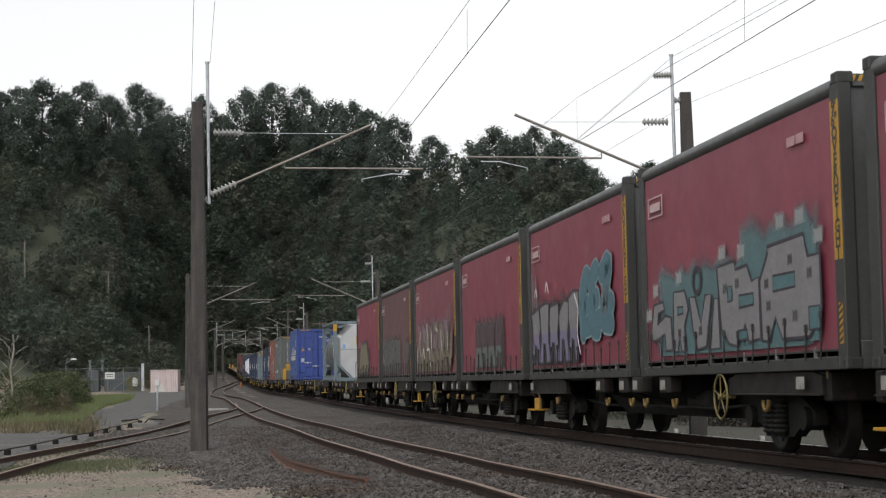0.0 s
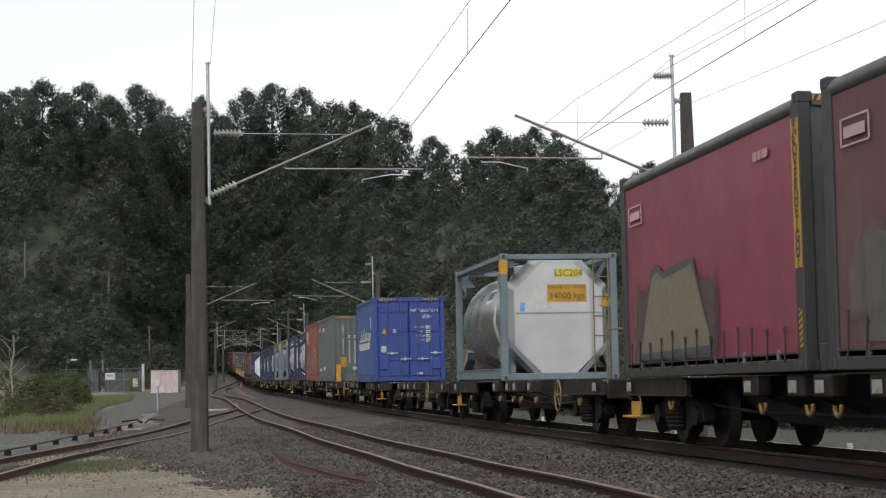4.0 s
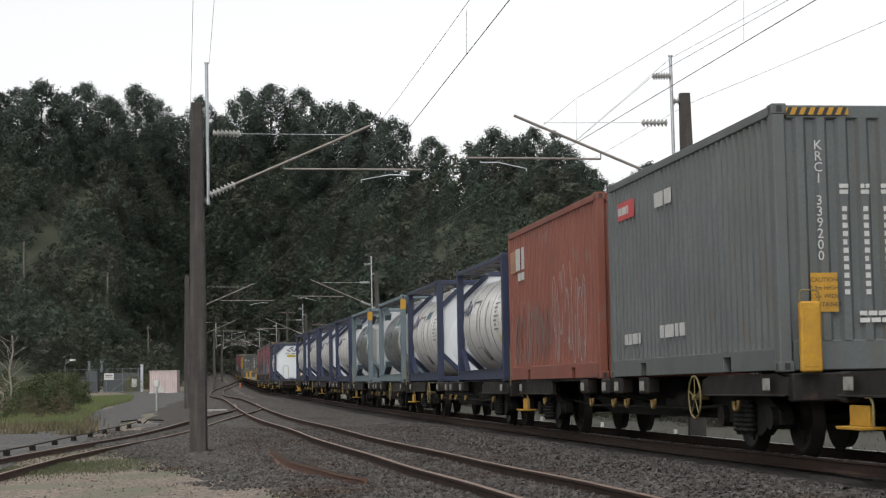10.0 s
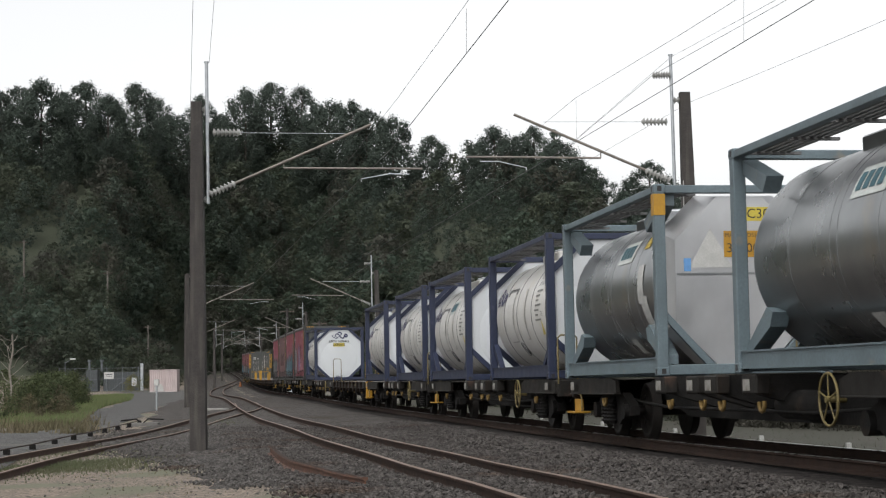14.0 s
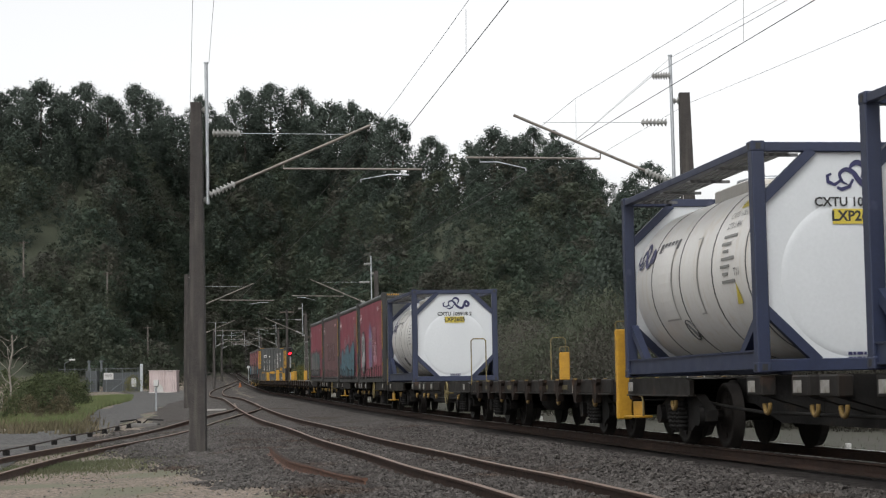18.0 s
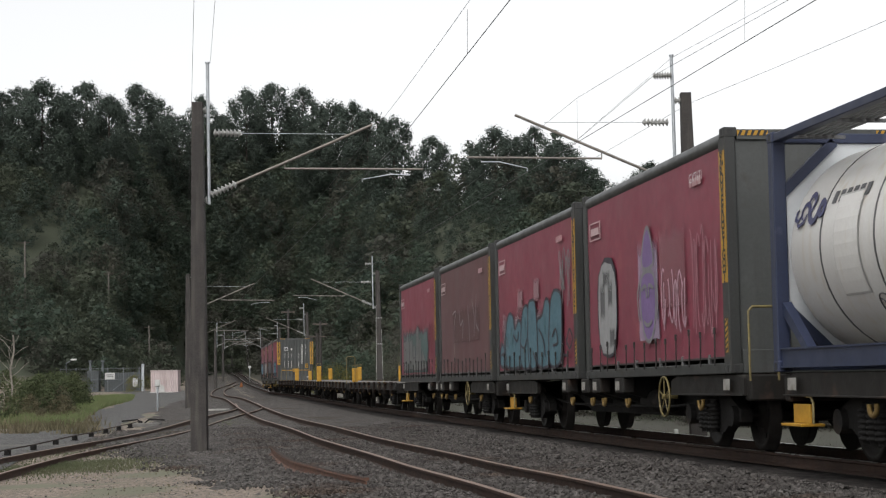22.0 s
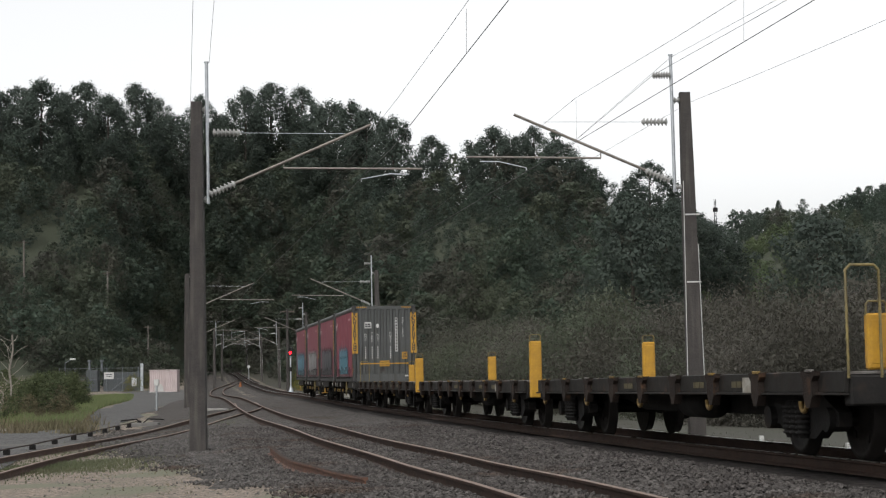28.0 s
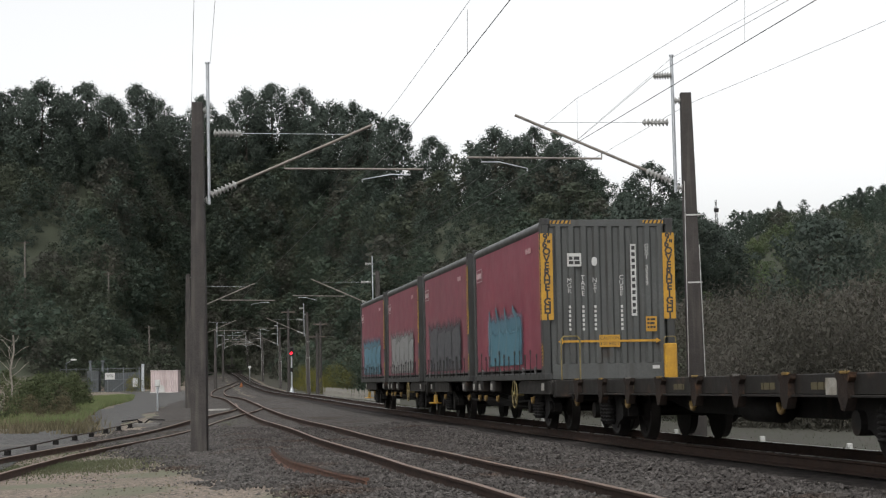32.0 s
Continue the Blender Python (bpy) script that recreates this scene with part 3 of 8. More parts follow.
# the trees that stand along the ridge: bearing and slope of the top
tree_kinds = []
for i in range(6):
    cr = crown(rng, 1.0, 0.60 + 0.07 * (i % 3), 9000, 0.0075, lobes=52, bottom=0.04, belly=0.52 if i % 2 else 0.42, point=0.9, lobe=0.165, ragged=0.26, core=110, fleck=0.12)
    trunk = Mesh().tube((0, 0, -0.05), (0.01, 0, 0.5), 0.016, 0.011, 8).tube((0.01, 0, 0.5), (0, 0.01, 0.93), 0.011, 0.003, 6)
    for k in range(9):
        a, h = k * 2.4, 0.25 + 0.07 * k
        trunk.tube((0.005, 0, h), (0.2 * math.cos(a) * (1.1 - h), 0.2 * math.sin(a) * (1.1 - h), h + 0.08), 0.006, 0.002, 5)
    tree_kinds.append((leaves("crown", cr[:, :, 0].reshape(-1, 3), cr[:, :, 1].reshape(-1, 3), LEAFDARK), trunk.data("trunk", BARK)))


def ridge_tree(i, b, top, d, w, label, lift=0.0):
    y = d / math.hypot(1, b)
    z = float(ground_z(b * y, y)) - 0.5
    h = max(5.0, 0.985 + (top + lift) * y - z)
    me, tr = tree_kinds[i % 6]
    tree = thing("tree", label, "tree", Matrix.LocRotScale((b * y, y, z), Euler((0, 0, i * 1.7)), (h * w, h * w, h)), group="ridge trees")
    part("trunk", tr, None, tree)
    part("crown", me, None, tree)


ridge = [(-0.252, 0.167), (-0.242, 0.170), (-0.228, 0.1735), (-0.216, 0.166), (-0.203, 0.172), (-0.190, 0.164), (-0.174, 0.170), (-0.162, 0.162), (-0.154, 0.153),
         (-0.137, 0.163), (-0.126, 0.152), (-0.112, 0.166), (-0.097, 0.169), (-0.079, 0.167), (-0.064, 0.158), (-0.051, 0.158), (-0.042, 0.153), (-0.027, 0.148), (-0.006, 0.137),
         (0.0205, 0.132), (0.031, 0.142), (0.043, 0.136), (0.053, 0.142), (0.067, 0.133), (0.080, 0.122), (0.090, 0.112), (0.103, 0.104), (0.119, 0.120), (0.132, 0.101)]
for i, (b, top) in enumerate(ridge):
    ridge_tree(i, b, top, float(hill_top(b)) - 14 + 9 * math.sin(i * 2.1), 1.0 + 0.22 * math.sin(i * 3.3), "tall dark evergreen tree on the hill's ridge")
# single trees on the farther ridge, and a dark one below it
for i, (b, top, w) in enumerate(((0.131, 0.097, 1.0), (0.1375, 0.0945, 1.1), (0.1445, 0.0908, 1.1), (0.150, 0.087, 1.2), (0.1545, 0.0835, 1.3))):
    ridge_tree(i + 1, b, top, 268 + 6 * i, w, "dark evergreen tree where the ridge falls to a notch", 0.0)
for i, (b, top, d, w) in enumerate(((0.192, 0.0970, 395, 0.5), (0.238, 0.1035, 390, 0.5), (0.252, 0.1055, 384, 0.8))):
    ridge_tree(i + 2, b, top, d, w, "dark evergreen tree on a farther ridge", 0.0)
ridge_tree(1, 0.214, 0.088, 205, 1.05, "broad dark tree on the lower slope", 0.0)
ridge_tree(4, 0.107, 0.100, 205, 0.9, "broad dark tree on the lower slope", 0.0)
ridge_tree(3, 0.127, 0.088, 215, 0.9, "broad dark tree on the lower slope", 0.0)

# brown scrub between the track and the hill
bush = [crown(rng, 3.3, rng.uniform(4, 5.2), 4600, 0.033, lobes=16, bottom=0.05, belly=0.45, lobe=0.22, slim=0.5, up=1.5, core=40, inner=0.35, fleck=0.06) for _ in range(5)]
clumps = {k: [] for k in range(4)}
for i in range(240):
    y = rng.uniform(50, 135)
    e = -rng.uniform(8.5, 12) if i < 50 else -rng.uniform(10, 38)
    x = float(main_x(y)) - e
    if x / y < 0.0 and y < 90:
        continue
    size = rng.uniform(0.9, 1.5) * (0.55 + 0.45 * min(1, y / 75)) * (1.25 if i >= 50 else 0.9)
    kind = 3 if x / y < 0.14 and rng.random() < 0.4 else int(rng.integers(3))
    clumps[kind].append((x, y, float(ground_z(x, y)) - 0.3, size, rng.uniform(0.8, 1.25), rng.uniform(0, 6.3), rng.integers(5)))
for k, (dark, light, label) in enumerate((((0.070, 0.066, 0.054), (0.085, 0.082, 0.066), "dark brown scrub behind the railway"), ((0.100, 0.093, 0.078), (0.086, 0.088, 0.070), "brown and grey green scrub behind the railway"),
                                          ((0.128, 0.118, 0.102), (0.106, 0.100, 0.084), "pale brown twiggy scrub behind the railway"), ((0.082, 0.100, 0.070), (0.110, 0.120, 0.083), "grey green bushes among the scrub behind the railway"))):
    scatter("scrub", bush, clumps[k], leafy("scrub leaves", dark, light, 0.3, 3, 0.04), label, "scrub")
leafbush = [crown(rng, 2.4, rng.uniform(2.2, 3.2), 1900, 0.05, lobes=18, bottom=0.03, belly=0.4, lobe=0.2, slim=0.75, up=0.6, core=60, inner=0.5, ragged=0.5, fleck=0.09) for _ in range(4)]
for count, low, tall, dark, light, label in ((26, 0.55, 1.15, (0.060, 0.080, 0.040), (0.095, 0.112, 0.052), "leafy green bushes beside the road"),
                                             (26, 0.35, 0.8, (0.085, 0.082, 0.05), (0.135, 0.118, 0.072), "straw-brown twiggy bushes beside the road")):
    rows = []
    for i in range(count):
        y = rng.uniform(66, 165)
        x = -0.203 * y - 0.4 - abs(rng.normal(0, 0.022)) * y
        rows.append((x, y, float(ground_z(x, y)) - 0.2, rng.uniform(low, tall) * (0.75 + 0.35 * y / 165), rng.uniform(0.8, 1.3), rng.uniform(0, 6.3), rng.integers(4)))
    scatter("roadside_bushes", leafbush, rows, leafy("roadside leaves", dark, light, 0.5, 6, 0.3), label, "bushes")
rows = [(x, y, float(ground_z(x, y)) - 0.2, s, 1.0, x, k) for x, y, s, k in ((-12.4, 172, 0.75, 0), (-13.6, 182, 0.8, 1), (-11.5, 164, 0.6, 2), (-14.6, 190, 0.9, 3), (-16.5, 205, 1.0, 4), (-11.0, 178, 1.0, 0), (-33.5, 205, 0.8, 1), (-36.5, 207, 0.7, 2))]
scatter("broom_bushes", bush, rows, leafy("broom leaves", (0.085, 0.10, 0.035), (0.17, 0.15, 0.03), 0.9, 5), "green broom bushes with yellow flowers beside the line", "bushes")

# a bare dead tree by the road
dead = thing("bare_tree", "pale bare dead tree behind the roadside bushes", "tree", pose(-27.6, 112, float(ground_z(-27.6, 112))))
DEADWOOD = mat("bleached dead wood", (0.24, 0.22, 0.19), (0.17, 0.15, 0.13), 4, 0.9, bump=0.4, fine=40)
part("trunk", Mesh().path([(0, 0, -0.3), (0.1, 0, 1.2), (-0.05, 0.1, 2.4), (0.2, 0, 3.6), (0.15, 0, 4.6)], 0.06, 8), DEADWOOD, dead)
drng = random.Random(4)
for i in range(13):
    h = 1.2 + i * 0.25
    a = i * 2.4
    l = drng.uniform(0.7, 1.5)
    pts = [Vector((0.05, 0, h))]
    for k in range(4):
        pts.append(pts[-1] + Vector((math.cos(a) * l / 4 + drng.uniform(-0.1, 0.1), math.sin(a) * l / 4, l / 4 * drng.uniform(0.5, 1.2))))
    part("branch", Mesh().path(pts, 0.02, 5), DEADWOOD, dead)
# ---- overhead line ----
def insulator(m, a, b, sheds, r=0.085):
    """A ribbed insulator between two points."""
    a, b = Vector(a), Vector(b)
    rings = [(0.0, 0.035)]
    for i in range(sheds):
        rings += [((i + q) / sheds, k) for q, k in ((0.18, 0.035), (0.22, r), (0.34, r * 0.95), (0.78, r * 0.5), (0.8, 0.035))]
    rings.append((1.0, 0.035))
    d = b - a
    u = d.orthogonal().normalized()
    w = d.normalized().cross(u)
    n = 14
    vs = [a + d * t + (u * math.cos(6.28319 * i / n) + w * math.sin(6.28319 * i / n)) * q for t, q in rings for i in range(n)]
    k = len(rings)
    return m.add(vs, [(j * n + i, j * n + (i + 1) % n, (j + 1) * n + (i + 1) % n, (j + 1) * n + i) for j in range(k - 1) for i in range(n)] + [tuple(range(n)), tuple(range((k - 1) * n, k * n))])


def at_depth(px, pz, y):
    return Vector((px * y, y, 0.985 + pz * y))


def mast(name, base, top, tube_x, arm_in, arm_out, stay_z, tie, reg, label):
    """A tarred timber post that carries a bracket of tubes for the contact wire."""
    m = thing(name, label, "catenary mast", group="catenary masts")
    bx, y, bz = base
    tx, tz = top
    sgn = 1 if arm_out[0] > bx else -1
    post = Mesh()
    for z0, z1, r0, r1 in ((bz - 0.6, bz + 2.2, 0.165, 0.155), (bz + 2.2, tz - 1.5, 0.155, 0.125), (tz - 1.5, tz, 0.125, 0.105)):
        f0, f1 = (z0 - bz) / (tz - bz), (z1 - bz) / (tz - bz)
        x0, x1 = bx + (tx - bx) * f0, bx + (tx - bx) * f1
        post.add([(x0 - r0, y - r0, z0), (x0 + r0, y - r0, z0), (x0 + r0, y + r0, z0), (x0 - r0, y + r0, z0), (x1 - r1, y - r1, z1), (x1 + r1, y - r1, z1), (x1 + r1, y + r1, z1), (x1 - r1, y + r1, z1)],
                 [(0, 1, 2, 3), (4, 5, 6, 7), (0, 1, 5, 4), (1, 2, 6, 5), (2, 3, 7, 6), (3, 0, 4, 7)])
    part("post", post, POLE, m)
    lo, hi = tube_x
    up = part("bracket_tube", Mesh().tube(lo, hi, 0.036, n=10).tube(hi, Vector(hi) + Vector((0, 0, 0.03)), 0.05), GALV, m, "galvanised upright tube")
    for k in (0.03, 0.67):
        p = Vector(lo).lerp(Vector(hi), k)
        part("post_insulator", insulator(Mesh(), (p.x - sgn * 0.03, y, p.z), (p.x - sgn * 0.26, y, p.z), 3, 0.075), PORCELAIN, m)
    a, b = Vector(arm_in), Vector(arm_out)
    part("arm", Mesh().tube(a.lerp(b, 0.16), b, 0.030, n=10), BRONZE, m, "sloping bracket tube")
    part("arm_insulator", insulator(Mesh(), a, a.lerp(b, 0.16), 7), PORCELAIN, m)
    t0, t1 = Vector((lo[0], y, stay_z)), Vector(tie)
    t0.x = Vector(lo).lerp(Vector(hi), (stay_z - lo[2]) / (hi[2] - lo[2])).x
    part("tie_insulator", insulator(Mesh(), t0 + (t1 - t0) * 0.04, t0 + (t1 - t0) * 0.24, 7), PORCELAIN, m)
    part("tie_rod", Mesh().tube(t0 + (t1 - t0) * 0.23, t1, 0.006, n=6), GALV, m)
    r0, r1 = Vector(reg[0]), Vector(reg[1])
    drop = Mesh().tube(r0, r1, 0.022, n=8)
    k = min(0.9, max(0.1, (r0.x - a.x) / (b.x - a.x)))
    q = a.lerp(b, k)
    drop.tube(q, (r0.x, r0.y, r0.z), 0.012, n=6)
    part("register_tube", drop, BRONZE, m, "level tube that holds the contact wire sideways")
    s0, s1 = Vector(reg[2]), Vector(reg[3])
    part("steady_arm", Mesh().path([s0 - Vector((0, 0, 0.06)), s0, s0.lerp(s1, 0.6) + Vector((0, 0, 0.05)), s1], 0.012), GALV, m)
    return m


Y1 = 36.0
P = lambda px, py: at_depth(*BEAR(px, py), Y1)


def BEAR(px, py):
    """Bearing and slope of a direction given on the level 1568 x 882 chart of the view."""
    a, b = px - 784, py - 441
    r, p = radians(-0.998), radians(4.161)
    a, b = (a * math.cos(r) + b * math.sin(r)) / F_LENS, (b * math.cos(r) - a * math.sin(r)) / F_LENS
    fwd, up = math.cos(p) + b * math.sin(p), math.sin(p) - b * math.cos(p)
    return a / fwd, up / fwd


mast("catenary_mast", (-5.03, Y1, -0.51), (-5.02, 6.72), (P(369, 362), P(366, 113)), P(372, 345), P(657, 222), P(366, 236)[2], P(612, 238),
     (P(503, 299), P(748, 300), P(640, 318), P(725, 310)), "dark timber post with a steel bracket for the overhead wire")
mast("catenary_mast", (5.12, Y1, -0.7), (5.04, 6.74), (P(1195, 340), P(1187, 100)), P(1187, 321), P(910, 204), P(1187, 217)[2], P(962, 217),
     (P(1064, 281), P(826, 279), P(932, 298), P(850, 287)), "dark timber post with a steel bracket beyond the main track")
# ---- the train: materials ----
UNDER = mat("grimy underframe", (0.021, 0.0195, 0.0185), (0.013, 0.0125, 0.012), 3, 0.8, 0.1, bump=0.3, fine=30, spots=(0.032, 0.025, 0.02), spot_scale=2.2, spot_cut=0.6)
SILL = mat("dull grey wagon paint", (0.024, 0.0225, 0.0205), (0.015, 0.0135, 0.0125), 2.5, 0.6, 0.1, bump=0.1, fine=40, spots=(0.05, 0.034, 0.026), spot_scale=2.5, spot_cut=0.58, streak=(0.022, 0.017, 0.014))
DECKTOP = mat("worn deck plate", (0.14, 0.135, 0.125), (0.09, 0.08, 0.072), 2, 0.7, 0.2, bump=0.3, fine=25, spots=(0.12, 0.07, 0.045), spot_scale=1.5)
RINGYELLOW = mat("grimy yellow ring", (0.20, 0.12, 0.02), (0.12, 0.075, 0.02), 5, 0.7)
YELLOW = mat("chipped yellow paint", (0.42, 0.225, 0.013), (0.32, 0.168, 0.012), 4, 0.5, fine=25, spots=(0.16, 0.10, 0.03), spot_scale=3, spot_cut=0.64, streak=(0.38, 0.2, 0.02))
PALEYELLOW = mat("grimy yellow handwheel paint", (0.19, 0.145, 0.045), (0.10, 0.078, 0.03), 5, 0.6)
ORANGE = mat("rusty orange paint", (0.27, 0.085, 0.02), (0.16, 0.06, 0.02), 4, 0.7, fine=20)
PLATE = mat("lemon yellow plate", (0.55, 0.44, 0.05), (0.46, 0.37, 0.05), 6, 0.5)
WHITE = mat("white marking", (0.48, 0.48, 0.465), (0.38, 0.38, 0.365), 6, 0.5)
BLACK = mat("black marking", (0.012, 0.012, 0.013), (0.02, 0.02, 0.02), 6, 0.6)
TYRE = mat("worn wheel steel", (0.026, 0.023, 0.021), (0.016, 0.014, 0.013), 6, 0.6, 0.5)
FRAMEGREY = mat("dark grey container frame", (0.034, 0.035, 0.034), (0.025, 0.026, 0.025), 2, 0.55, 0.1, fine=30, spots=(0.03, 0.025, 0.02), spot_scale=2, spot_cut=0.62, streak=(0.024, 0.022, 0.02))
TUBEGREY = mat("grey roof tube", (0.058, 0.061, 0.060), (0.042, 0.044, 0.043), 2, 0.45, fine=30)
ENDGREY = mat("grey green end wall paint", (0.064, 0.067, 0.065), (0.047, 0.05, 0.048), 1.2, 0.55, fine=30, spots=(0.036, 0.03, 0.026), spot_scale=1.6, spot_cut=0.63, streak=(0.034, 0.033, 0.031))
CURTAIN = [mat("bright red curtain", (0.205, 0.030, 0.053), (0.165, 0.027, 0.046), 0.9, 0.5, fine=6, spots=(0.22, 0.05, 0.06), spot_scale=0.8, spot_cut=0.6),
           mat("faded red curtain", (0.182, 0.036, 0.054), (0.145, 0.032, 0.048), 0.8, 0.62, fine=6, spots=(0.17, 0.06, 0.066), spot_scale=0.9, streak=(0.12, 0.036, 0.04)),
           mat("dusty brown red curtain", (0.11, 0.042, 0.044), (0.09, 0.037, 0.038), 0.7, 0.7, fine=6, spots=(0.11, 0.055, 0.055), spot_scale=0.9, streak=(0.07, 0.034, 0.033))]
BOXGREY = mat("grey corten container paint", (0.090, 0.101, 0.101), (0.070, 0.079, 0.079), 0.8, 0.55, fine=30, spots=(0.09, 0.075, 0.06), spot_scale=1.4, spot_cut=0.64, streak=(0.075, 0.075, 0.068))
BOXBROWN = mat("weathered brown red paint", (0.19, 0.054, 0.032), (0.145, 0.044, 0.028), 0.9, 0.65, fine=30, spots=(0.15, 0.09, 0.07), spot_scale=1.5, spot_cut=0.6, streak=(0.13, 0.045, 0.03))
BOXBLUE = mat("strong blue container paint", (0.018, 0.045, 0.215), (0.015, 0.036, 0.17), 0.9, 0.45, fine=30, spots=(0.05, 0.07, 0.18), spot_scale=2, spot_cut=0.66, streak=(0.02, 0.038, 0.17))
BOXROD = mat("worn blue grey rod paint", (0.075, 0.10, 0.19), (0.04, 0.06, 0.15), 3, 0.5, 0.2, fine=30)
BOXBLUESIDE = mat("chalky blue container paint", (0.040, 0.078, 0.205), (0.031, 0.060, 0.16), 0.9, 0.6, fine=30, streak=(0.03, 0.055, 0.15))
FRAMEBLUE = mat("navy tank frame paint", (0.018, 0.026, 0.062), (0.015, 0.021, 0.047), 1.5, 0.5, fine=30, spots=(0.06, 0.06, 0.10), spot_scale=2.5, spot_cut=0.64)
FRAMEPALE = mat("pale blue grey tank frame paint", (0.125, 0.168, 0.188), (0.095, 0.125, 0.14), 1.5, 0.55, fine=30, spots=(0.16, 0.15, 0.13), spot_scale=2.5, spot_cut=0.62)
TANKWHITE = mat("cream white tank cladding", (0.56, 0.555, 0.535), (0.50, 0.49, 0.47), 0.8, 0.42, fine=25, grit=0.94, spots=(0.42, 0.38, 0.31), spot_scale=1.4, spot_cut=0.66, streak=(0.46, 0.42, 0.36))
PANELWHITE = mat("clean white end panel", (0.53, 0.55, 0.565), (0.49, 0.51, 0.525), 1.0, 0.34, fine=25, grit=0.97, spots=(0.55, 0.54, 0.5), spot_scale=3, spot_cut=0.72)
TANKSTEEL = mat("dented bare steel cladding", (0.35, 0.36, 0.365), (0.27, 0.28, 0.285), 0.9, 0.30, 0.9, bump=0.03, fine=2, spots=(0.3, 0.29, 0.27), spot_scale=1.6, spot_cut=0.62)
BAND = mat("dark tank band", (0.07, 0.07, 0.075), (0.05, 0.05, 0.05), 4, 0.5)
NAVYINK = mat("navy ink", (0.02, 0.022, 0.085), (0.02, 0.02, 0.07), 5, 0.5)
STRAP = mat("black strap", (0.018, 0.016, 0.016), (0.03, 0.028, 0.026), 5, 0.8)


DIRTYWHITE = mat("grimy white plate", (0.31, 0.3, 0.28), (0.2, 0.19, 0.17), 7, 0.6, spots=(0.1, 0.08, 0.06), spot_scale=5)
POCKETRUST = mat("rusty stake pocket", (0.034, 0.024, 0.019), (0.018, 0.014, 0.012), 5, 0.85, bump=0.4, fine=40, spots=(0.07, 0.038, 0.022), spot_scale=4, spot_cut=0.6)


for m_ in (UNDER, SILL, TYRE, DARKBED, BALLAST, DARKSTONE, GRAVEL, POCKETRUST, RUST, SLEEPER):      # dusty, hardly any gloss
    m_.node_tree.nodes["Principled BSDF"].inputs["Specular IOR Level"].default_value = 0.15

TINS = {}


def paint(name, c):
    if (name, c) in TINS:
        return TINS[name, c]
    TINS[name, c] = mat(name, c, tuple(v * 0.82 for v in c), 2.5, 0.6, fine=14)
    return TINS[name, c]


P_TEAL, P_PALE, P_INK = paint("teal spray paint", (0.06, 0.135, 0.145)), paint("pale grey spray paint", (0.28, 0.28, 0.28)), paint("black spray paint", (0.025, 0.02, 0.03))
P_BLUE, P_OLIVE = paint("sky blue spray paint", (0.06, 0.135, 0.17)), paint("olive spray paint", (0.16, 0.14, 0.09))
P_PINK, P_MAROON, P_WHITE = paint("pink spray paint", (0.42, 0.26, 0.31)), paint("maroon spray paint", (0.14, 0.02, 0.035)), paint("white spray paint", (0.62, 0.6, 0.6))
P_GREY, P_DARK, P_VIOLET = paint("grey spray paint", (0.145, 0.145, 0.14)), paint("dark grey spray paint", (0.055, 0.055, 0.06)), paint("violet spray paint", (0.17, 0.1, 0.25))

TRAIN = []          # every wagon and load, with its place along the train and its length


def load_on(ob, s0, length):
    TRAIN.append((ob, s0, length))
    return ob


# ---- writing ----
LETTERS = {}


def writing(name, words, size, material, parent, at, spacing=1.0, line=1.0, label="", bold=0.0):
    """Flat letters, centred, that read along local x with y up."""
    key = (words, size, spacing, line, material.name, bold)
    if key not in LETTERS:
        cu = bpy.data.curves.new("letters", "FONT")
        cu.body, cu.size, cu.align_x, cu.align_y = words, size, "CENTER", "CENTER"
        cu.space_character, cu.space_line, cu.resolution_u, cu.offset = spacing, line, 2, bold
        ob = new("letters", cu)
        me = bpy.data.meshes.new_from_object(ob.evaluated_get(bpy.context.evaluated_depsgraph_get()))
        bpy.data.objects.remove(ob)
        me.materials.clear()
        me.materials.append(material)
        LETTERS[key] = me
    return part(name, LETTERS[key], material, parent, label, at)


# flat signs lie on the side that shows (local y up), on the front end (local x down), as seen from outside
def on_side(x, z, y=1.219):
    """Pose of flat work on the side wall: it reads towards the front of the train."""
    return Matrix(((-1, 0, 0, x), (0, 0, 1, y), (0, 1, 0, z), (0, 0, 0, 1)))


def on_front(y, z, x=0.0):
    """Pose of flat work on the front end: read from ahead of the train."""
    return Matrix(((0, 0, -1, x), (-1, 0, 0, y), (0, 1, 0, z), (0, 0, 0, 1)))


def plate(w, h, d=0.004, b=0.0):
    return Mesh().box(-w / 2, w / 2, -h / 2, h / 2, -0.001, d, b)


def flat_shape(poly, d=0.003):
    return Mesh().prism(poly, 0, d, "z")


def bars(name, parent, at, rows, w, h, gap, material, seed=0, vertical=False):
    """Lines of small print, too small to read, as bars."""
    rg = random.Random(seed)
    m = Mesh()
    for i in range(rows):
        x = -w / 2
        y = -i * (h + gap)
        while x < w / 2 - h * 0.5:
            k = min(rg.uniform(0.7, 2.6) * h, w / 2 - x)
            if vertical:
                m.box(-y - h / 2, -y + h / 2, -x - k, -x, -0.001, 0.003)
            else:
                m.box(x, x + k, y - h / 2, y + h / 2, -0.001, 0.003)
            x += k + h * 0.35
    return part(name, m, material, parent, at=at)


